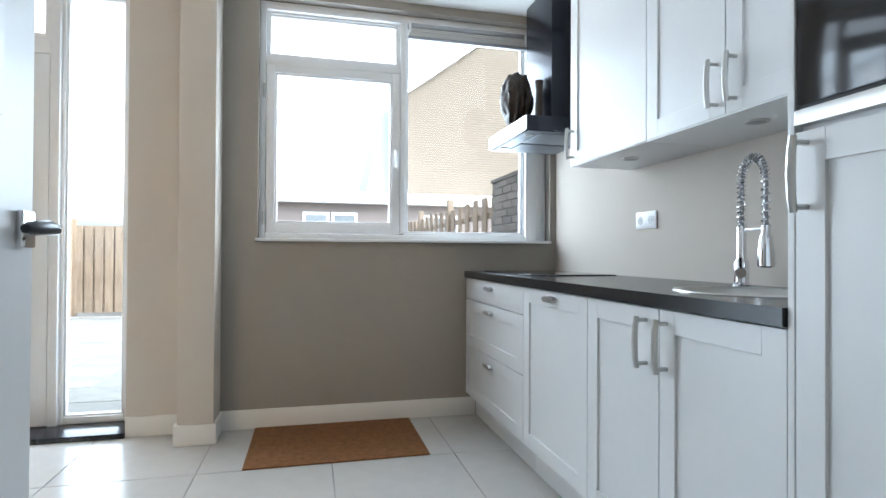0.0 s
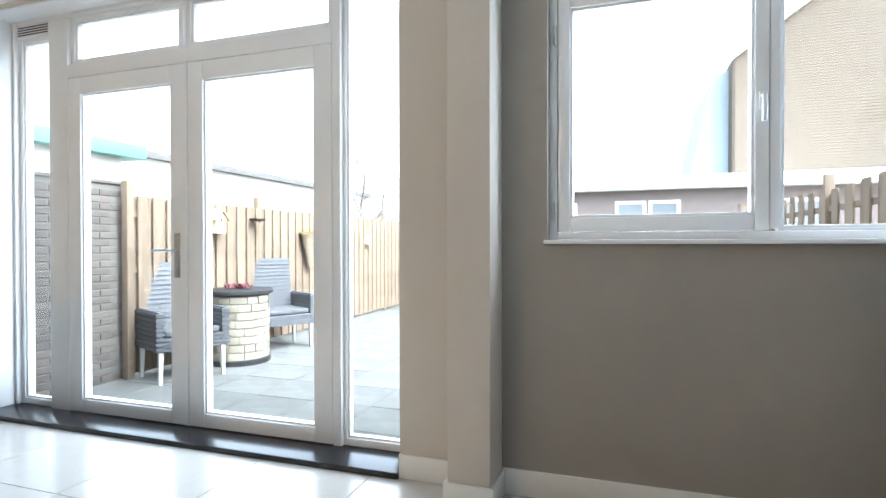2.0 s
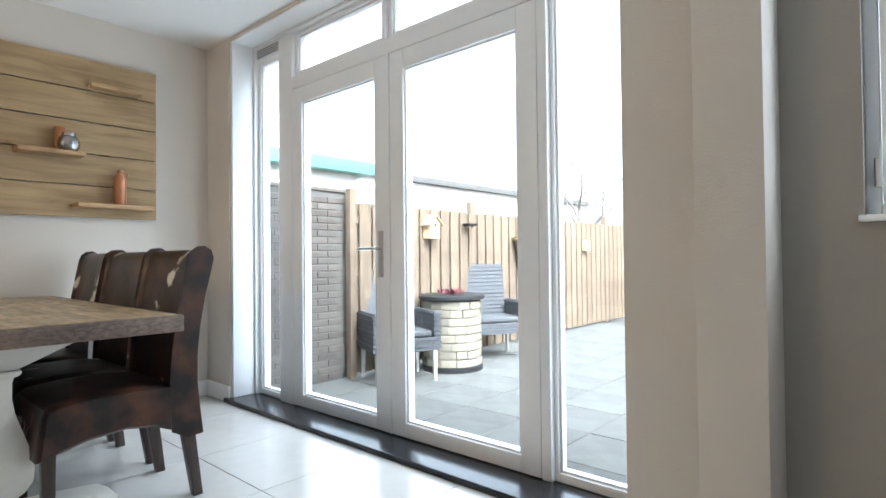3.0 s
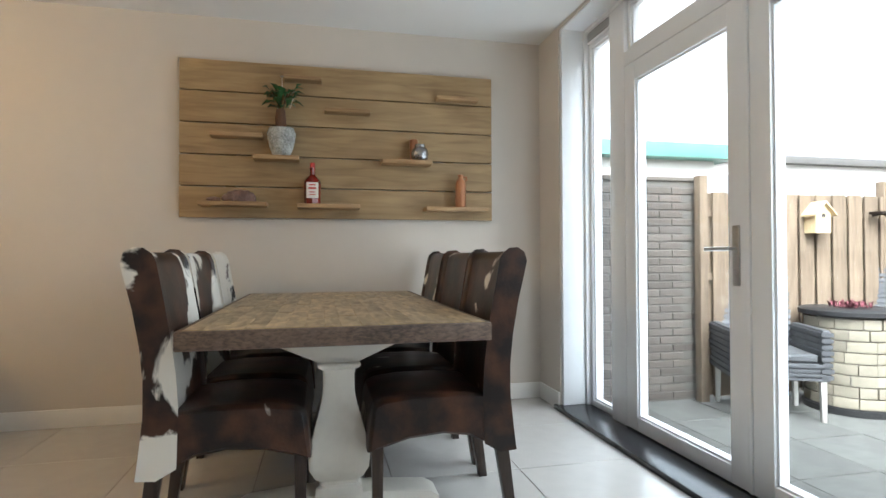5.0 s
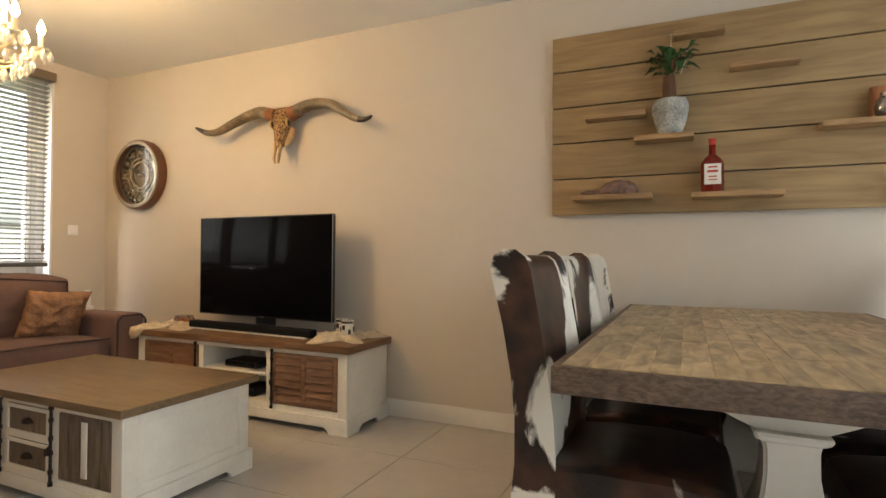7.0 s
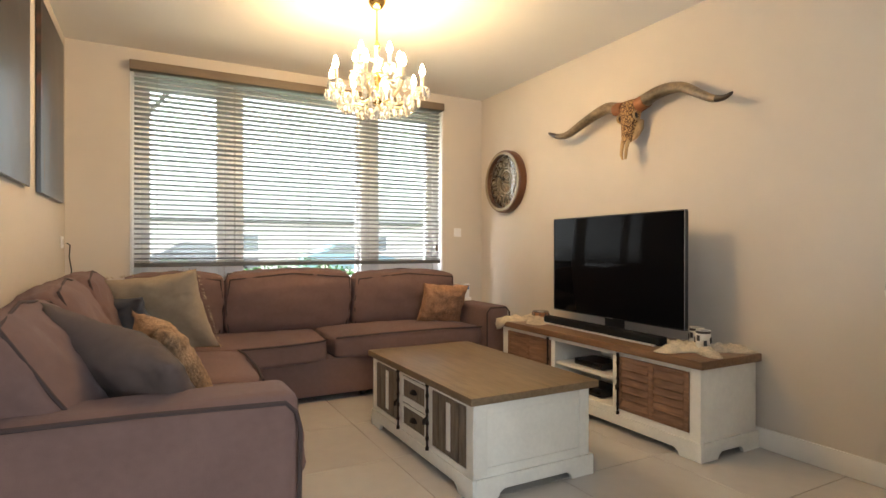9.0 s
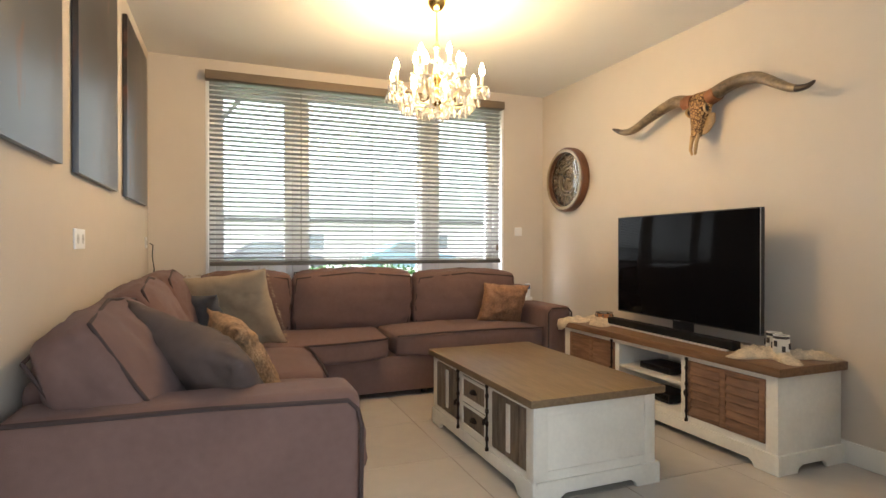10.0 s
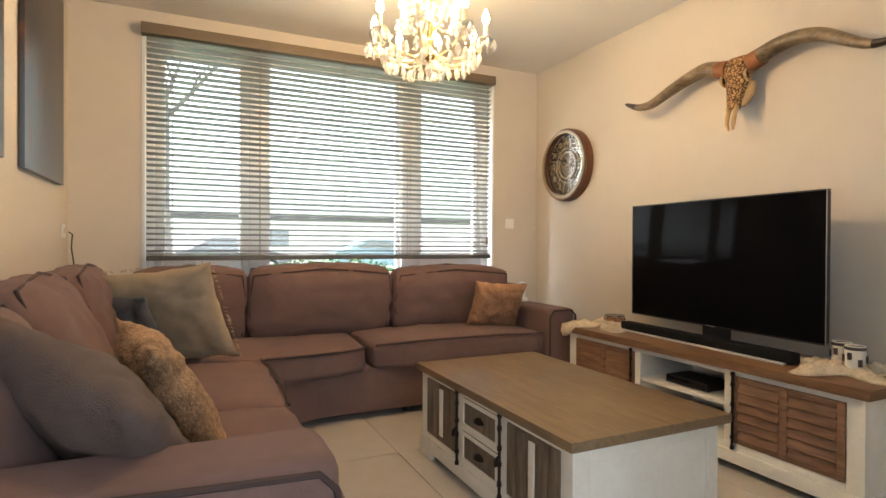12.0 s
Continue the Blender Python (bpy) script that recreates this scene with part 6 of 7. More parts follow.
# three canvases
def canvas_paint(name):
    m = bpy.data.materials.new(name)
    m.use_nodes = True
    n, l = m.node_tree.nodes, m.node_tree.links
    b = n["Principled BSDF"]
    b.inputs["Roughness"].default_value = 0.35
    tc, sep, ns, rp, mx = n.new("ShaderNodeTexCoord"), n.new("ShaderNodeSeparateXYZ"), n.new("ShaderNodeTexNoise"), n.new("ShaderNodeValToRGB"), n.new("ShaderNodeMix")
    oi, ad = n.new("ShaderNodeObjectInfo"), n.new("ShaderNodeVectorMath")
    l.new(tc.outputs["Object"], sep.inputs[0])
    l.new(tc.outputs["Object"], ad.inputs[0])
    l.new(oi.outputs["Random"], ad.inputs[1])
    ns.inputs["Scale"].default_value, ns.inputs["Detail"].default_value, ns.inputs["Distortion"].default_value = 3.0, 6, 1.6
    mp = n.new("ShaderNodeMapping")
    mp.inputs["Scale"].default_value = (1, 2.2, 0.7)
    l.new(ad.outputs[0], mp.inputs["Vector"])
    l.new(mp.outputs["Vector"], ns.inputs["Vector"])
    e = rp.color_ramp.elements
    e[0].position, e[0].color = 0.0, (0.10, 0.125, 0.165, 1)
    e[1].position, e[1].color = 1.0, (0.025, 0.018, 0.016, 1)
    for p, c in ((0.35, (0.06, 0.072, 0.095, 1)), (0.62, (0.032, 0.027, 0.028, 1))):
        x = rp.color_ramp.elements.new(p)
        x.color = c
    l.new(sep.outputs["Z"], rp.inputs["Fac"])
    cr = n.new("ShaderNodeValToRGB")
    cr.color_ramp.elements[0].position, cr.color_ramp.elements[1].position = 0.60, 0.80
    l.new(ns.outputs["Fac"], cr.inputs["Fac"])
    mx.data_type = 'RGBA'
    l.new(cr.outputs["Color"], mx.inputs["Factor"])
    l.new(rp.outputs["Color"], mx.inputs["A"])
    mx.inputs["B"].default_value = (0.14, 0.055, 0.035, 1)
    l.new(mx.outputs["Result"], b.inputs["Base Color"])
    return m


CANVAS = canvas_paint("dark_print")
for y0, y1 in ((0.78, 1.545), (-0.24, 0.56), (-1.34, -0.53)):
    c = thing("canvas_print", "tall dark canvas print fading to blue-grey below", "painting", (XE, (y0 + y1) / 2, 1.38), group="three canvases above the sofa")
    part("canvas", box(-0.028, -(y1 - y0) / 2, 0, -0.004, (y1 - y0) / 2, 1.05, 0.003), CANVAS, c)
    part("stretcher", box(-0.004, -(y1 - y0) / 2 + 0.02, 0.02, 0, (y1 - y0) / 2 - 0.02, 1.03, 0), BLACKMATT, c)

# chandelier
BRASS = mat("polished_brass", (0.55, 0.38, 0.14), 0.2, 1.0, noise_scale=10, vary=0.1)
CRYSTAL = clear_glass("crystal", (1, 0.98, 0.94), 0.08, 1.5, thin=False)
CRYSTAL.node_tree.nodes["Principled BSDF"].inputs["Transmission Weight"].default_value = 0.6
GLASSARM = mat("gilded_glass_arm", (0.74, 0.64, 0.42), 0.14, noise_scale=20, vary=0.15)
FLAME = glow("candle_bulb", (1.0, 0.75, 0.42), 60.0)
CANDLE = mat("candle_sleeve", (0.7, 0.62, 0.45), 0.5)
HX, HY = -2.10, 0.0
ch = thing("chandelier", "brass and crystal chandelier with lit candle bulbs", "chandelier", (HX, HY, 0))
ch.scale = (1.07, 1.07, 1)
part("canopy", lathe([(0.012, 2.50), (0.03, 2.51), (0.05, 2.54), (0.055, 2.57)], 24), BRASS, ch)
part("rod", tube([(0, 0, 2.51), (0, 0, 2.30)], 0.006, 8), BRASS, ch)
part("stem", lathe([(0.006, 1.93), (0.03, 1.95), (0.035, 1.975), (0.015, 2.0), (0.012, 2.06), (0.028, 2.09), (0.032, 2.12), (0.014, 2.15), (0.012, 2.25), (0.022, 2.28), (0.008, 2.31)], 20), BRASS, ch)
drop_bm = lathe([(0.001, -0.045), (0.007, -0.036), (0.0105, -0.024), (0.006, -0.008), (0.001, 0.0)], 6)
drop_mesh = mesh_of("crystal_drop", drop_bm)
drop_mesh.materials.append(CRYSTAL)
bead_bm = bmesh.new()
bmesh.ops.create_icosphere(bead_bm, subdivisions=1, radius=0.0075)
bead_mesh = mesh_of("bead", bead_bm)
bead_mesh.materials.append(CRYSTAL)
for k in range(8):
    a = 2 * math.pi * k / 8 + 0.2
    c, s = math.cos(a), math.sin(a)
    R = 0.255
    arm = part("arm", tube([(0.02 * c, 0.02 * s, 1.98), (0.08 * c, 0.08 * s, 1.935), (0.16 * c, 0.16 * s, 1.945), (0.23 * c, 0.23 * s, 1.985), (R * c, R * s, 2.02)], 0.0075, 8), GLASSARM, ch)
    part("drip_pan", lathe([(0.006, 2.018), (0.034, 2.024), (0.037, 2.03), (0.012, 2.03)], 16, (R * c, R * s, 0)), CRYSTAL, arm)
    part("candle", lathe([(0.011, 2.03), (0.011, 2.095), (0.008, 2.098)], 12, (R * c, R * s, 0)), CANDLE, arm)
    part("bulb", lathe([(0.006, 2.098), (0.015, 2.112), (0.0165, 2.125), (0.011, 2.148), (0.002, 2.17)], 12, (R * c, R * s, 0)), FLAME, arm)
    for q in range(5):
        b = a + 2 * math.pi * q / 5
        o = new("crystal_drop", drop_mesh)
        o.parent = arm
        o.matrix_local = Matrix.LocRotScale((R * c + 0.036 * math.cos(b), R * s + 0.036 * math.sin(b), 2.022), None, (1.35, 1.35, 1.3))
    o = new("crystal_drop", drop_mesh)
    o.parent = arm
    o.matrix_local = Matrix.LocRotScale((0.16 * c, 0.16 * s, 1.94), None, (1.5, 1.5, 1.5))
    for q in range(7):
        f = q / 6
        o = new("bead", bead_mesh)
        o.parent = arm
        o.location = (c * (0.03 + 0.2 * f), s * (0.03 + 0.2 * f), 2.20 - 0.19 * f - 0.07 * math.sin(math.pi * f))
for k in range(5):
    a = 2 * math.pi * k / 5 + 0.5
    c, s = math.cos(a), math.sin(a)
    arm = part("upper_arm", tube([(0.015 * c, 0.015 * s, 2.12), (0.06 * c, 0.06 * s, 2.085), (0.11 * c, 0.11 * s, 2.10), (0.13 * c, 0.13 * s, 2.135)], 0.006, 8), GLASSARM, ch)
    part("drip_pan", lathe([(0.006, 2.132), (0.03, 2.138), (0.032, 2.143), (0.01, 2.143)], 16, (0.13 * c, 0.13 * s, 0)), CRYSTAL, arm)
    part("candle", lathe([(0.010, 2.143), (0.010, 2.20), (0.008, 2.203)], 12, (0.13 * c, 0.13 * s, 0)), CANDLE, arm)
    part("bulb", lathe([(0.006, 2.203), (0.015, 2.217), (0.0165, 2.23), (0.011, 2.253), (0.002, 2.275)], 12, (0.13 * c, 0.13 * s, 0)), FLAME, arm)
    for q in range(5):
        b = a + 2 * math.pi * q / 5
        o = new("crystal_drop", drop_mesh)
        o.parent = arm
        o.location = (0.13 * c + 0.029 * math.cos(b), 0.13 * s + 0.029 * math.sin(b), 2.134)
for k in range(28):
    a = 2 * math.pi * k / 28
    o = new("crystal_drop", drop_mesh)
    o.parent = ch
    o.matrix_local = Matrix.LocRotScale((0.205 * math.cos(a), 0.205 * math.sin(a), 1.965 + 0.01 * math.sin(k * 2)), None, (1.5, 1.5, 1.5))
for k in range(10):
    a = 2 * math.pi * k / 10
    for q in range(3):
        o = new("bead", bead_mesh)
        o.parent = ch
        o.location = (0.07 * math.cos(a), 0.07 * math.sin(a), 1.945 - 0.016 * q)
    o = new("crystal_drop", drop_mesh)
    o.parent = ch
    o.location = (0.07 * math.cos(a), 0.07 * math.sin(a), 1.90)
o = new("crystal_drop", drop_mesh)
o.parent = ch
o.matrix_local = Matrix.LocRotScale((0, 0, 1.93), None, (2.2, 2.2, 1.6))

# ---- garden and street ----
GZ = -0.12
PAVE = mat("grey_paving", (0.115, 0.117, 0.108), 0.85, noise_scale=1.3, vary=0.32, bump=0.3, bump_scale=40, per_object=0.06)
SOIL = mat("garden_ground", (0.16, 0.15, 0.13), 0.95, noise_scale=1.5, vary=0.3, bump=0.4, bump_scale=20)
GARDENBRICK = mat("grey_brown_brick", (0.10, 0.085, 0.073), 0.85, noise_scale=14, vary=0.25, bump=0.5, bump_scale=60, per_object=0.25)
MORTAR = mat("mortar", (0.12, 0.112, 0.10), 0.95, noise_scale=20)
FENCEWOOD = wood("fence_wood", (0.11, 0.08, 0.054), (0.21, 0.158, 0.108), 0.8, 4.0, (8, 8, 0.8), 0.14, 0.2)
BLACKROOF = mat("dark_roof", (0.10, 0.095, 0.09), 0.9, noise_scale=5, vary=0.2)
JOINTSAND = mat("joint_sand", (0.085, 0.084, 0.075), 0.95, noise_scale=6, vary=0.25)
CREAMBRICK = mat("cream_brick", (0.165, 0.132, 0.098), 0.85, noise_scale=12, vary=0.2, per_object=0.1)
PALEWALL = mat("pale_render", (0.62, 0.60, 0.57), 0.85, noise_scale=2, vary=0.06)
REDBRICK = mat("red_brown_brick", (0.21, 0.175, 0.16), 0.85, noise_scale=10, vary=0.2)
DARKGLASS = mat("far_window", (0.20, 0.22, 0.23), 0.1, noise_scale=3)
TEAL = mat("green_fascia", (0.10, 0.22, 0.19), 0.5, noise_scale=4)

structure("ground", box(-90, -90, GZ - 0.3, 90, 90, GZ - 0.03, 0), SOIL, "bare garden ground reaching to the horizon", "ground")
patio_floor = structure("pavement_patio", box(-3.95, YB + 0.3, GZ - 0.03, 2.0, 12.0, GZ - 0.005, 0), JOINTSAND, "grey concrete paving slabs of the patio", "pavement")
slab_mesh = None
for i in range(12):
    for j in range(13):
        if slab_mesh is None:
            o = part("slab", box(-0.246, -0.246, -0.0115, 0.246, 0.246, 0.0, 0.003, 1), PAVE, patio_floor)
            slab_mesh = o.data
        else:
            o = new("slab", slab_mesh)
            o.parent = patio_floor
        o.location = (-3.70 + 0.5 * i, YB + 0.56 + 0.5 * j, GZ + random.Random(i * 40 + j).uniform(-0.002, 0.002))
grate = thing("drain_grate", "grey slotted drain grate before the patio doors", "drain", (-1.75, 5.35, GZ))
for k in range(12):
    part("slot_bar", box(-0.30 + k * 0.05, -0.05, 0.002, -0.265 + k * 0.05, 0.05, 0.01, 0.001), ALU, grate)
for y in (-0.06, 0.05):
    part("frame_bar", box(-0.31, y, 0.002, 0.31, y + 0.01, 0.012, 0.001), ALU, grate)


def brick_wall(name, label, x0, x1, y0, y1, z1):
    """A one-brick garden wall with proud bricks on its long faces and near end."""
    w = thing(name, label, "garden wall")
    part("core", box(x0 + 0.006, y0 + 0.006, GZ - 0.02, x1 - 0.006, y1 - 0.006, z1 - 0.002, 0), MORTAR, w)
    full = mesh_of("brick", box(-0.006, -0.104, -0.026, 0.006, 0.104, 0.026, 0.003, 1))
    head = mesh_of("brick", box(-0.049, -0.006, -0.026, 0.049, 0.006, 0.026, 0.003, 1))
    for me in (full, head):
        me.materials.append(GARDENBRICK)
    rows = int((z1 - GZ) / 0.0625)
    for r in range(rows):
        z = GZ + 0.034 + r * 0.0625
        y = y0 + (0.104 if r % 2 else 0.0)
        while y + 0.1 < y1:
            yc = max(y + 0.104, y0 + 0.104)
            if yc + 0.104 <= y1 + 0.02:
                for x in ((x1 - 0.004,) if x0 < -3 else (x0 + 0.004,)):
                    o = new("brick", full)
                    o.parent = w
                    o.location = (x, yc, z)
            last = yc + 0.104
            y += 0.218
        rest = y1 - 0.006 - last - 0.01
        if 0.03 < rest < 0.21:
            o = new("brick", full)
            o.parent = w
            o.matrix_local = Matrix.LocRotScale(((x1 - 0.004) if x0 < -3 else (x0 + 0.004), last + 0.01 + rest / 2, z), None, (1, rest / 0.208, 1))
        for x in ((x0 + x1) / 2 - 0.053, (x0 + x1) / 2 + 0.053):
            o = new("brick", head)
            o.parent = w
            o.location = (x, y1 - 0.002, z)
    part("coping", box(x0 - 0.01, y0, z1 - 0.001, x1 + 0.01, y1 + 0.01, z1 + 0.03, 0.004), GARDENBRICK, w)
    return w


brick_wall("brick_wall", "weathered grey-brown brick garden wall beside the patio", -4.17, -3.96, YB + 0.30, 6.15, 1.62)
brick_wall("brick_wall", "grey brick stub wall outside the kitchen window", 1.87, 2.08, YB + 0.30, 5.95, 1.63)


def fence(label, x, y0, y1, z1, side, step=0.165, top=0.0):
    """A board-on-board fence along y: rails, posts and upright boards on alternate faces."""
    f = thing("wooden_fence", label, "fence")
    bmesh_ = mesh_of("fence_board", box(-0.009, -0.068, 0, 0.009, 0.068, z1 - GZ - 0.05, 0.003, 1))
    bmesh_.materials.append(FENCEWOOD)
    n_ = int((y1 - y0) / (step / 2))
    for i in range(n_):
        o = new("fence_board", bmesh_)
        o.parent = f
        o.location = (x + (0.022 if i % 2 else -0.022), y0 + 0.07 + i * step / 2 * 1.0, GZ + 0.04 + 0.004 * math.sin(i * 2.7) + top * math.sin(i * 0.45))
    for z in (GZ + 0.35, GZ + 0.95, z1 - 0.2):
        part("rail", box(x - 0.0125, y0, z, x + 0.0125, y1, z + 0.05, 0.002), FENCEWOOD, f)
    for k in range(int((y1 - y0) / 1.8) + 2):
        yy = min(y0 + 1.8 * k, y1)
        part("post", box(x - 0.035, yy - 0.035, GZ - 0.02, x + 0.035, yy + 0.035, z1 + 0.12, 0.004), FENCEWOOD, f)
    return f


fence("tall tan wooden board fence along the patio", -3.86, 6.10, 12.4, 1.53, 1)

def cross_fence(label, y, x0, x1, z1):
    """The same fence, turned to run along x."""
    f = thing("wooden_fence", label, "fence")
    me = mesh_of("fence_board", box(-0.068, -0.009, 0, 0.068, 0.009, z1 - GZ - 0.05, 0.003, 1))
    me.materials.append(FENCEWOOD)
    for i in range(int((x1 - x0) / 0.0825)):
        o = new("fence_board", me)
        o.parent = f
        o.location = (x0 + 0.07 + i * 0.0825, y + (0.022 if i % 2 else -0.022), GZ + 0.04 + 0.004 * math.sin(i * 2.7))
    for z in (GZ + 0.35, GZ + 0.95, z1 - 0.2):
        part("rail", box(x0, y - 0.0125, z, x1, y + 0.0125, z + 0.05, 0.002), FENCEWOOD, f)
    for k in range(int((x1 - x0) / 1.8) + 1):
        part("post", box(x0 + 1.8 * k - 0.035, y - 0.035, GZ - 0.02, x0 + 1.8 * k + 0.035, y + 0.035, z1 + 0.1, 0.004), FENCEWOOD, f)
    return f


cross_fence("tan wooden board fence closing the garden end", 12.46, -3.8, -1.7, 1.50)
fence("low weathered wooden fence towards the neighbours", 1.97, 6.02, 11.5, 1.55, -1, 0.30, 0.02)

# rattan chairs and the fire table
RATTAN = mat("grey_rattan", (0.075, 0.078, 0.084), 0.6, noise_scale=30, vary=0.35, bump=0.3, bump_scale=90, per_object=0.2)
CUSH = mat("grey_cushion", (0.075, 0.078, 0.082), 0.9, noise_scale=8, vary=0.1)
ALULEG = mat("light_leg", (0.45, 0.44, 0.41), 0.5, 0.3)


def weave(bm, x0, y0, z0, x1, y1, z1, axis, rows):
    """Horizontal strands, slightly proud and uneven, around a flat panel."""
    for k in range(rows):
        z = z0 + (z1 - z0) * (k + 0.5) / rows
        h = (z1 - z0) / rows * 0.33
        j = 0.003 * math.sin(k * 2.1)
        add_box(bm, x0 - 0.011 - j, y0 - 0.011 - j, z - h, x1 + 0.011 + j, y1 + 0.011 + j, z + h, 0)


def rattan_chair():
    """A garden armchair that looks along -y."""
    c = thing("rattan_chair", "grey woven rattan garden armchair on the patio", "garden chair", group="rattan chairs on the patio")
    bm = bmesh.new()
    add_box(bm, -0.26, -0.24, 0.28, 0.26, 0.26, 0.40, 0.01)
    weave(bm, -0.26, -0.24, 0.28, 0.26, 0.26, 0.40, "z", 4)
    part("seat", bm, RATTAN, c)
    bm = bmesh.new()
    add_box(bm, -0.25, -0.02, 0, 0.25, 0.02, 0.66, 0.01)
    weave(bm, -0.25, -0.02, 0.0, 0.25, 0.02, 0.66, "z", 15)
    b = part("backrest", bm, RATTAN, c)
    b.matrix_local = pose(0, 0.25, 0.38, -9)
    for s in (-1, 1):
        bm = bmesh.new()
        add_box(bm, s * 0.285 - 0.025, -0.24, 0.28, s * 0.285 + 0.025, 0.26, 0.63, 0.012)
        weave(bm, s * 0.285 - 0.025, -0.24, 0.29, s * 0.285 + 0.025, 0.26, 0.62, "z", 8)
        part("armrest", bm, RATTAN, c)
        for y in (-0.21, 0.23):
            part("leg", prism([(s * 0.27 - 0.02, 0.29), (s * 0.27 + 0.02, 0.29), (s * 0.275 + 0.014, 0.0), (s * 0.275 - 0.014, 0.0)], "y", y - 0.018, y + 0.018, 0.003), ALULEG, c)
    part("cushion", box(-0.24, -0.23, 0.405, 0.24, 0.22, 0.46, 0.02, 3), CUSH, c)
    return c


rc = rattan_chair()
rc.matrix_world = pose(-3.50, 6.36, GZ, 0, 0, 66)
for x, y, r in ((-3.48, 7.82, 60),):
    copy_thing(rc, pose(x, y, GZ, 0, 0, r))
FIRESTONE = mat("cream_stone", (0.24, 0.215, 0.165), 0.85, noise_scale=7, vary=0.2, bump=0.5, bump_scale=40, per_object=0.12)
ft = thing("fire_table", "round stone-clad fire table with a dark top", "fire table", (-3.45, 7.06, GZ))
part("core", lathe([(0.27, 0.0), (0.27, 0.70)], 32), MORTAR, ft)
rng = random.Random(8)
for r in range(8):
    a = rng.uniform(0, 1)
    z0 = 0.05 + r * 0.08
    while a < 2 * math.pi + 0.2:
        da = rng.uniform(0.35, 0.7)
        bm = bmesh.new()
        o_ = [(0.268 * math.cos(q), 0.268 * math.sin(q)) for q in (a, a + da / 2, a + da - 0.02)] + [((0.295 + rng.uniform(0, 0.012)) * math.cos(q), 0.297 * math.sin(q)) for q in (a + da - 0.02, a + da / 2, a)]
        add_prism(bm, o_, "z", z0 + 0.003, z0 + 0.076, 0.004)
        part("stone", bm, FIRESTONE, ft)
        a += da
part("base_ring", lathe([(0.31, 0.0), (0.31, 0.045), (0.30, 0.05)], 32), BLACKMATT, ft)
part("top", lathe([(0.32, 0.70), (0.335, 0.705), (0.335, 0.735), (0.32, 0.745)], 36), BLACKMATT, ft)
part("vent", box(-0.05, -0.312, 0.5, 0.05, -0.296, 0.53, 0.002), BLACKMATT, ft)
HEATHER = mat("red_heather", (0.12, 0.03, 0.04), 0.9, noise_scale=30, vary=0.5)
rng = random.Random(31)
bm = bmesh.new()
for k in range(150):
    a, r = rng.uniform(0, 6.28), rng.uniform(0, 0.15)
    add_leaf(bm, (r * math.cos(a), r * math.sin(a), 0.746), (rng.uniform(-1, 1), rng.uniform(-1, 1), 1.2), rng.uniform(0.04, 0.09), 0.015)
hb = tagged(part("heather_bowl", bm, HEATHER), "low reddish heather plant on the fire table", "plant")
hb.location = (-3.45, 7.06, GZ)

# birdhouse, ornaments and wall basket on the fence
PINE = wood("pale_pine", (0.40, 0.30, 0.16), (0.60, 0.48, 0.30), 0.7, 6, (8, 8, 1), 0.05)
bh_ = thing("birdhouse", "pale wooden birdhouse hanging on the fence", "birdhouse", (-3.829, 7.12, 1.20))
part("house_body", prism([(-0.075, 0), (0.075, 0), (0.075, 0.16), (0, 0.235), (-0.075, 0.16)], "x", 0.0, 0.11, 0.003), PINE, bh_)
for s in (-1, 1):
    part("roof_board", prism([(0, 0.24), (s * 0.105, 0.135), (s * 0.105, 0.152), (0, 0.258)], "x", -0.01, 0.14, 0.002), PINE, bh_)
part("entrance_hole", tube([(0.108, 0, 0.14), (0.112, 0, 0.14)], 0.018, 14), BLACKMATT, bh_)
fo = thing("fence_ornament", "dark small feeder hook on the fence", "feeder", (-3.829, 7.75, 1.36))
part("bracket", tube([(0, 0, 0), (0.10, 0, 0.01), (0.12, 0, -0.02)], 0.012, 8), IRON, fo)
part("tray", box(0.03, -0.08, 0.0, 0.14, 0.08, 0.025, 0.004), IRON, fo)
WB = mat("basket_weave", (0.20, 0.16, 0.11), 0.85, noise_scale=25, vary=0.4, bump=0.9, bump_scale=60)
wb = thing("wall_basket", "cone shaped woven wall basket with dry plants", "basket", (-3.74, 8.87, 0.78))
bm = bmesh.new()
rr = []
for i in range(22):
    f = i / 21
    r = 0.05 + 0.13 * f
    rr.append([bm.verts.new(((r + 0.006 * math.sin(q * 12 * 0.5236 + i * 1.57)) * math.cos(q * 2 * math.pi / 40) * 0.6, (r + 0.006 * math.sin(q * 1.9 + i * 1.57)) * math.sin(q * 2 * math.pi / 40), 0.44 * f)) for q in range(40)])
for a, b in zip(rr, rr[1:]):
    for q in range(40):
        bm.faces.new((a[q], a[(q + 1) % 40], b[(q + 1) % 40], b[q]))
bm.faces.new(rr[0][::-1])
bm.faces.new(rr[-1])
part("cone", bm, WB, wb)
DRY = mat("dry_plant", (0.24, 0.18, 0.07), 0.9, noise_scale=20, vary=0.5)
bm = bmesh.new()
rng = random.Random(6)
for k in range(110):
    a = rng.uniform(0, 6.28)
    add_leaf(bm, (0.07 * math.cos(a), 0.12 * math.sin(a), 0.44), (0.7 * math.cos(a), 1.2 * math.sin(a), rng.uniform(0.1, 0.9)), rng.uniform(0.05, 0.12), 0.02, 0.8)
part("dry_plants", bm, DRY, wb)
tg = thing("birdhouse", "tiny wooden nesting box on the far fence boards", "birdhouse", (-3.829, 10.7, 1.08))
part("house_body", prism([(-0.06, 0), (0.06, 0), (0.06, 0.12), (0, 0.17), (-0.06, 0.12)], "x", 0, 0.08, 0.003), PINE, tg)
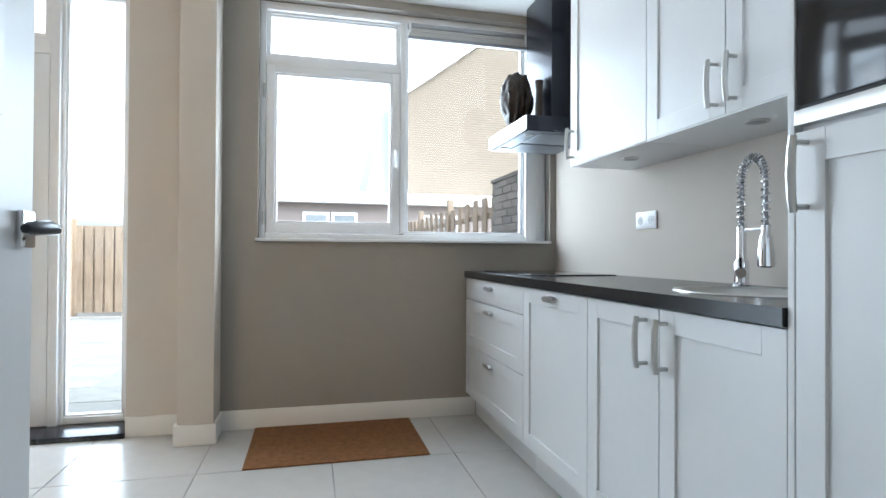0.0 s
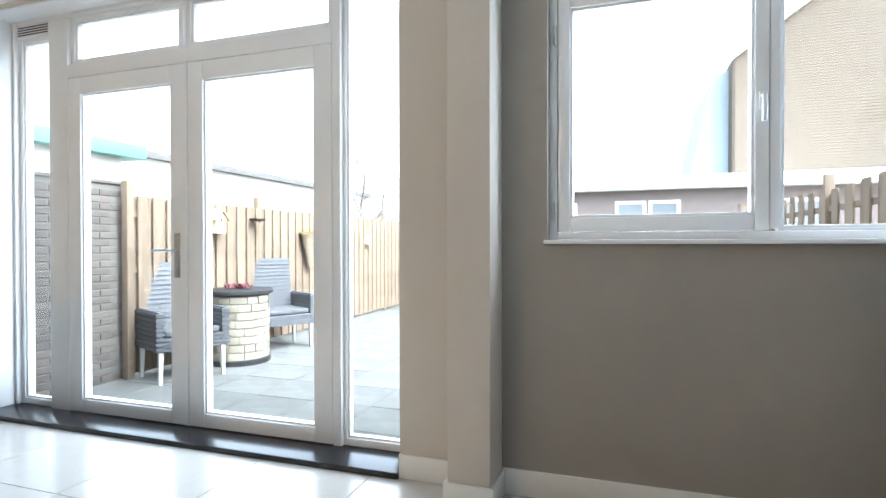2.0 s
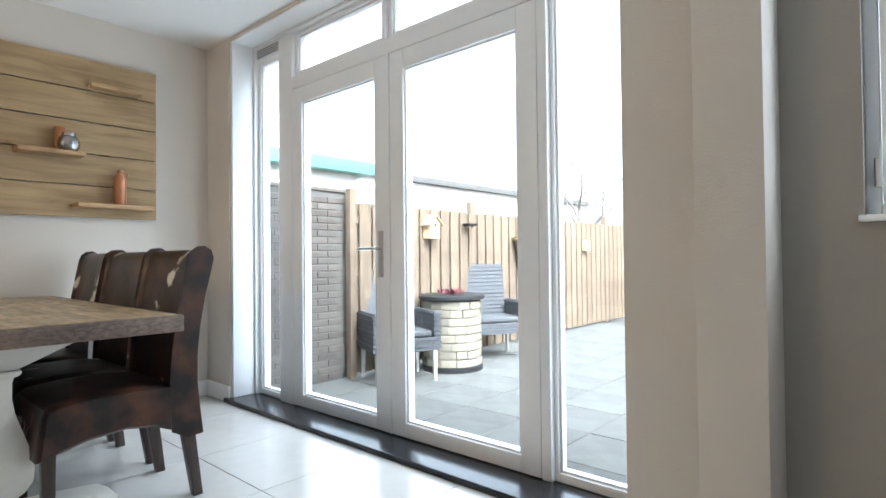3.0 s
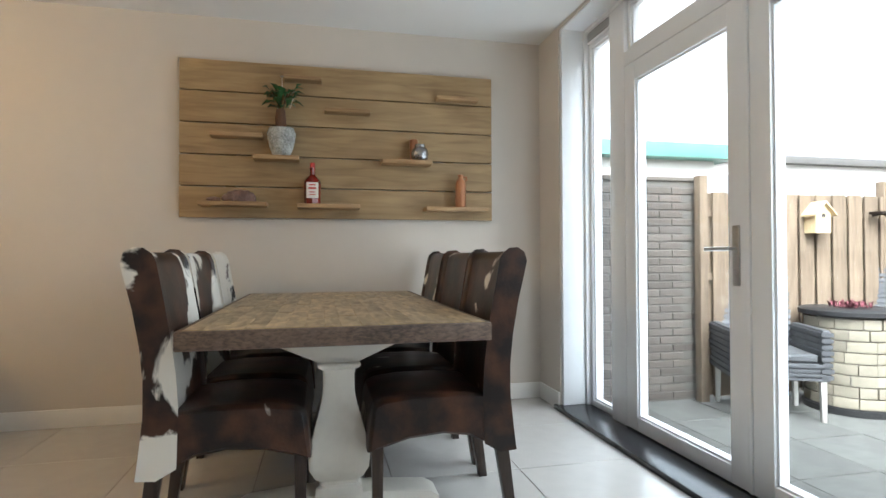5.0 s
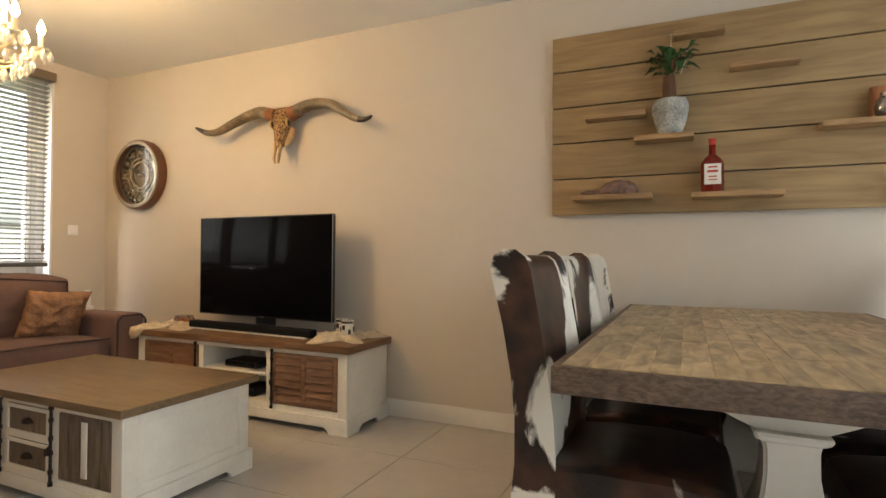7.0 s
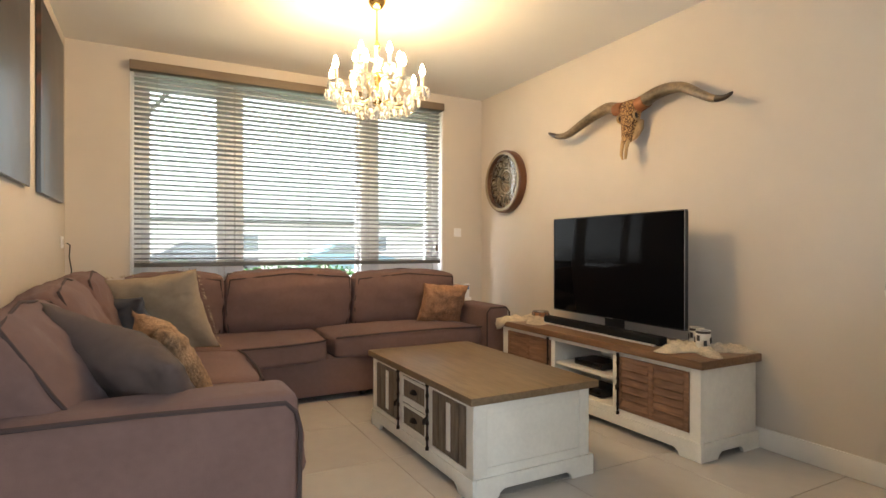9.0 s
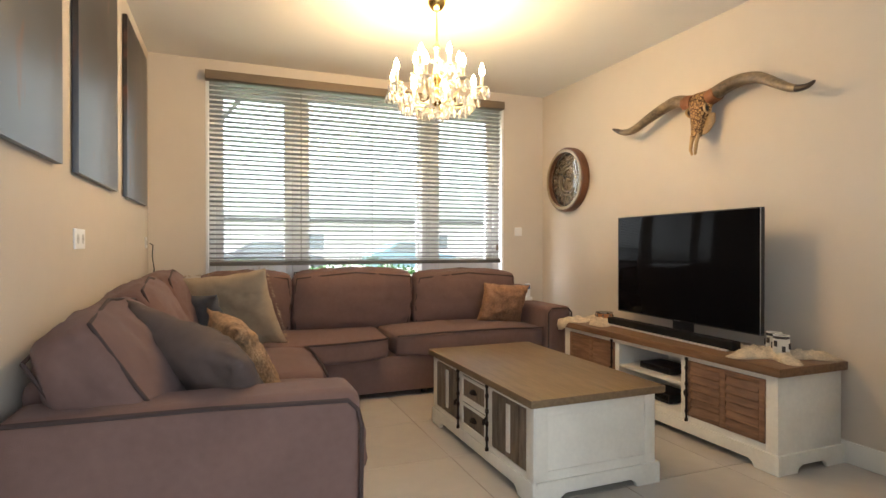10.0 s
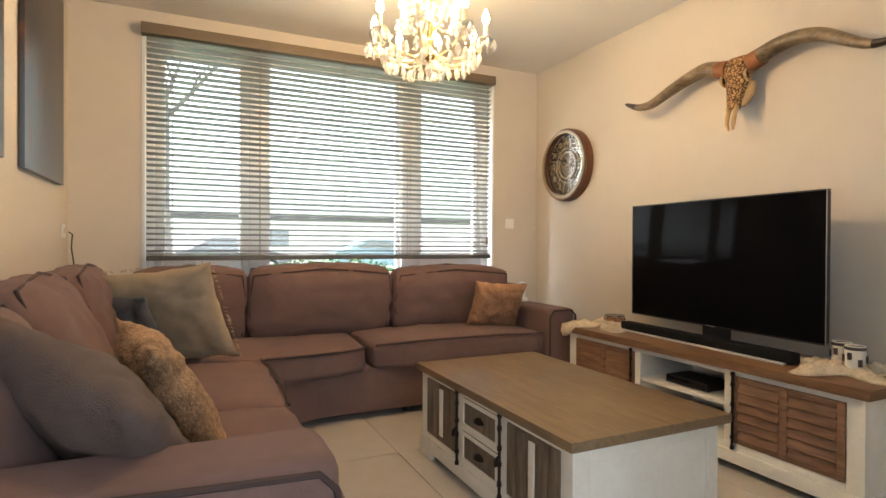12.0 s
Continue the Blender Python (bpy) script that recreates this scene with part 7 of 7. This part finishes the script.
part("entrance_hole", tube([(0.079, 0, 0.09), (0.083, 0, 0.09)], 0.014, 12), BLACKMATT, tg)


# ---- buildings beyond the garden ----
def building(name, label, x0, y0, x1, y1, h, wall, windows, roof=None, face="y0"):
    """A plain block with framed windows on one face and a thin flat roof edge. windows: (a, z0, b, z1) along the face."""
    b = thing(name, label, "building")
    part("wall", box(x0, y0, GZ - 0.05, x1, y1, h, 0), wall, b)
    part("roof", box(x0 - 0.25, y0 - 0.25, h, x1 + 0.25, y1 + 0.25, h + 0.22, 0.01), roof or UPVC, b)
    for a, z0, c, z1 in windows:
        if face == "y0":
            w = part("window", box(a, y0 - 0.03, z0, c, y0 - 0.002, z1, 0.004), UPVC, b)
            part("pane", box(a + 0.06, y0 - 0.036, z0 + 0.06, c - 0.06, y0 - 0.031, z1 - 0.06, 0), DARKGLASS, w)
        elif face == "y1":
            w = part("window", box(a, y1 + 0.002, z0, c, y1 + 0.03, z1, 0.004), UPVC, b)
            part("pane", box(a + 0.06, y1 + 0.031, z0 + 0.06, c - 0.06, y1 + 0.036, z1 - 0.06, 0), DARKGLASS, w)
        else:
            w = part("window", box(x1 + 0.002, a, z0, x1 + 0.03, c, z1, 0.004), UPVC, b)
            part("pane", box(x1 + 0.031, a + 0.06, z0 + 0.06, x1 + 0.036, c - 0.06, z1 - 0.06, 0), DARKGLASS, w)
    return b


building("garden_shed", "low red-brown brick shed with a white roof edge", -1.9, 12.6, 4.6, 15.2, 2.02, REDBRICK, [(-1.2, 0.9, -0.5, 1.82), (0.16, 1.0, 0.68, 1.84), (0.72, 1.0, 1.24, 1.84), (2.6, 0.9, 3.4, 1.82)])
building("row_house", "pale terraced houses behind the patio fence", -22, 7.0, -13.5, 30, 3.7, PALEWALL, [(8 + 3.1 * k, 2.2, 9.4 + 3.1 * k, 3.4) for k in range(7)], BLACKROOF, "x1")
building("garden_shed", "neighbouring extension with a green roof edge", -12.0, 4.0, -7.5, 9.2, 2.5, PALEWALL, [], TEAL)
gable = thing("gable_house", "tall cream brick gable house beyond the kitchen fence", "house")
g0, gm, g1, gy = 2.5, 7.3, 12.1, 15.4
EAVE, RIDGE = 5.0, 8.55
CREAMJOINT = mat("cream_brick_joint", (0.085, 0.07, 0.055), 0.95, noise_scale=10, vary=0.15)
SLATEBLUE = mat("pale_blue_slate", (0.26, 0.31, 0.34), 0.6, noise_scale=6, vary=0.1)
part("wall", prism([(g0, GZ), (g0, EAVE), (gm, RIDGE), (g1, EAVE), (g1, GZ)], "y", gy, gy + 8), CREAMJOINT, gable)
part("roof", prism([(g0 + 0.03, EAVE + 0.025), (gm, RIDGE + 0.01), (gm, RIDGE + 0.10), (g0 + 0.03, EAVE + 0.11)], "y", gy - 0.15, gy + 8.2), PALEWALL, gable)
part("roof", prism([(g1 - 0.03, EAVE + 0.025), (gm, RIDGE + 0.01), (gm, RIDGE + 0.10), (g1 - 0.03, EAVE + 0.11)], "y", gy - 0.15, gy + 8.2), PALEWALL, gable)
part("side_roof", prism([(g0 - 0.01, 2.3), (g0 - 0.01, 4.9), (2.2, 4.8), (1.66, 2.3)], "y", gy + 0.4, gy + 4), SLATEBLUE, gable, "steep pale blue side roof")
joint = bmesh.new()
for r in range(100):
    z = 2.2 + r * 0.0625
    half = gm - g0 - 0.05 if z < EAVE else (gm - g0) * (1 - (z - EAVE) / (RIDGE - EAVE)) - 0.05
    if half > 0.1 and z < RIDGE - 0.1:
        add_box(joint, gm - half, gy - 0.006, z, gm + half, gy - 0.001, z + 0.048, 0)
part("brick_courses", joint, CREAMBRICK, gable)["kind"] = "stuff"

# bare tree and hedge
BARK = mat("grey_bark", (0.20, 0.18, 0.16), 0.9, noise_scale=20, vary=0.3, bump=0.5)


def bare_tree(label, x, y, h, seed, spread=0.5):
    t = thing("bare_tree", label, "tree", (x, y, GZ - 0.03))
    r = random.Random(seed)
    part("trunk", tube([(0, 0, 0), (0.05, 0, h * 0.25), (0, 0.06, h * 0.5), (0.02, 0.02, h * 0.62)], [h * 0.03, h * 0.024, h * 0.018, h * 0.012], 10), BARK, t)
    bm = bmesh.new()

    def grow(p, d, l, rad, depth):
        q = p + d * l * 0.5 + Vector((r.uniform(-.1, .1), r.uniform(-.1, .1), 0)) * l
        e = q + (d + Vector((r.uniform(-.4, .4), r.uniform(-.4, .4), r.uniform(-.1, .3)))).normalized() * l * 0.5
        add_tube(bm, [p, q, e], [rad, rad * 0.8, rad * 0.6], 5)
        if depth:
            for k in range(3 if depth > 1 else 4):
                a = r.uniform(0, 6.28)
                nd = (d + Vector((math.cos(a), math.sin(a), r.uniform(-0.1, 0.5))) * 0.8).normalized()
                grow(e if k else q, nd, l * r.uniform(0.6, 0.8), rad * 0.55, depth - 1)
    for k in range(5):
        a = k * 1.3 + r.uniform(0, 0.5)
        grow(Vector((0, 0, h * (0.4 + 0.05 * k))), Vector((math.cos(a) * spread, math.sin(a) * spread, 0.8)).normalized(), h * 0.22, h * 0.008, 3)
    part("crown", bm, BARK, t)


bare_tree("slender bare tree behind the garden fence", -4.9, 12.6, 3.4, 3, 0.6)
bare_tree("large bare tree in the front street", -0.4, -14.0, 9.0, 9, 0.7)
HEDGE = mat("hedge_green", (0.05, 0.13, 0.03), 0.6, noise_scale=10, vary=0.5)
bm = bmesh.new()
rng = random.Random(17)
for k in range(5200):
    x, y = rng.uniform(-4.2, -0.9), -4.6 + rng.uniform(-0.35, 0.35)
    z = GZ + rng.uniform(0.2, 0.98) + 0.06 * math.sin(x * 4)
    add_leaf(bm, (x, y, z), (rng.uniform(-1, 1), rng.uniform(-0.2, 1), rng.uniform(-0.3, 1)), rng.uniform(0.04, 0.08), 0.04)
hd = thing("hedge", "dense green garden hedge before the front window", "hedge", kind="stuff")
part("leaves", bm, HEDGE, hd)
part("core", box(-4.15, -4.85, GZ, -0.95, -4.4, GZ + 0.85, 0.05), HEDGE, hd)
LAWN = mat("lawn", (0.09, 0.17, 0.04), 0.9, noise_scale=6, vary=0.4, bump=0.6, bump_scale=80)
STREET = mat("street_paving", (0.34, 0.32, 0.30), 0.9, noise_scale=3, vary=0.15, bump=0.2)
structure("road", box(-60, -60, GZ - 0.029, 60, -8.0, GZ - 0.018, 0), STREET, "grey paved street before the houses", "road")
structure("lawn", box(-30, -7.99, GZ - 0.029, 30, -1.95, GZ - 0.015, 0), LAWN, "front lawn", "lawn")
building("terraced_house", "terraced houses across the street with windows", -26, -42, 14, -34, 2.7, PALEWALL, [(-25 + 3.0 * k, z, -23.2 + 3.0 * k, z + 1.2) for k in range(0, 13, 3) for z in (0.8,)], BLACKROOF, "y1")


def parked_car(label, x, y, rz, paint):
    c = thing("parked_car", label, "car", (x, y, GZ - 0.015), rz, group="cars parked in the street")
    o = [(-2.0, 0.3), (-2.05, 0.62), (-1.9, 0.82), (-1.15, 0.92), (-0.45, 1.40), (0.75, 1.44), (1.5, 1.02), (2.0, 0.90), (2.05, 0.45), (1.95, 0.28)]
    part("body", prism(o, "y", -0.82, 0.82, 0.06), paint, c)
    for s in (-1, 1):
        part("side_window", prism([(-1.0, 0.95), (-0.42, 1.34), (0.7, 1.37), (1.2, 1.02)], "y", s * 0.825 - 0.006, s * 0.825 + 0.006), DARKGLASS, c)
        for px in (-1.25, 1.3):
            w = part("wheel", tube([(px, s * 0.66, 0.31), (px, s * 0.84, 0.31)], 0.31, 22), BLACKMATT, c)
            part("rim", tube([(px, s * 0.835, 0.31), (px, s * 0.85, 0.31)], 0.2, 18), STEEL, w)
    return c


parked_car("dark parked car across the front lawn", -2.6, -20.0, 0, mat("car_dark", (0.14, 0.145, 0.15), 0.25))
parked_car("blue parked car in the street", -8.6, -20.5, 0, mat("car_blue", (0.22, 0.34, 0.40), 0.3))

# ---- floor tiles, last ----
GX, GY, GS, JOINT = -0.178, 4.108, 0.61, 0.004
tile_mesh = None
ix = math.floor((XW - GX) / GS)
while GX + ix * GS < XK:
    iy = math.floor((0.3 - 2.5 - GY) / GS)
    while GY + iy * GS < YB:
        x0, y0 = GX + ix * GS, GY + iy * GS
        x1, y1 = x0 + GS, y0 + GS
        iy += 1
        cx0, cx1, cy0, cy1 = max(x0, XW - 0.01), min(x1, XK + 0.01), max(y0, YF - 0.01), min(y1, YB + 0.01)
        if cx1 - cx0 < 0.02 or cy1 - cy0 < 0.02:
            continue
        whole = abs(cx1 - cx0 - GS) < 1e-4 and abs(cy1 - cy0 - GS) < 1e-4
        cxm, cym = (cx0 + cx1) / 2, (cy0 + cy1) / 2
        if whole and tile_mesh is not None:
            o = new("tile", tile_mesh)
            o.parent = floor
        else:
            hx, hy = (cx1 - cx0) / 2 - JOINT / 2, (cy1 - cy0) / 2 - JOINT / 2
            o = part("tile", box(-hx, -hy, -0.0035, hx, hy, 0.0, 0.0012, 1), TILE, floor)
            if whole:
                tile_mesh = o.data
        o.location = (cxm, cym, 0)
    ix += 1
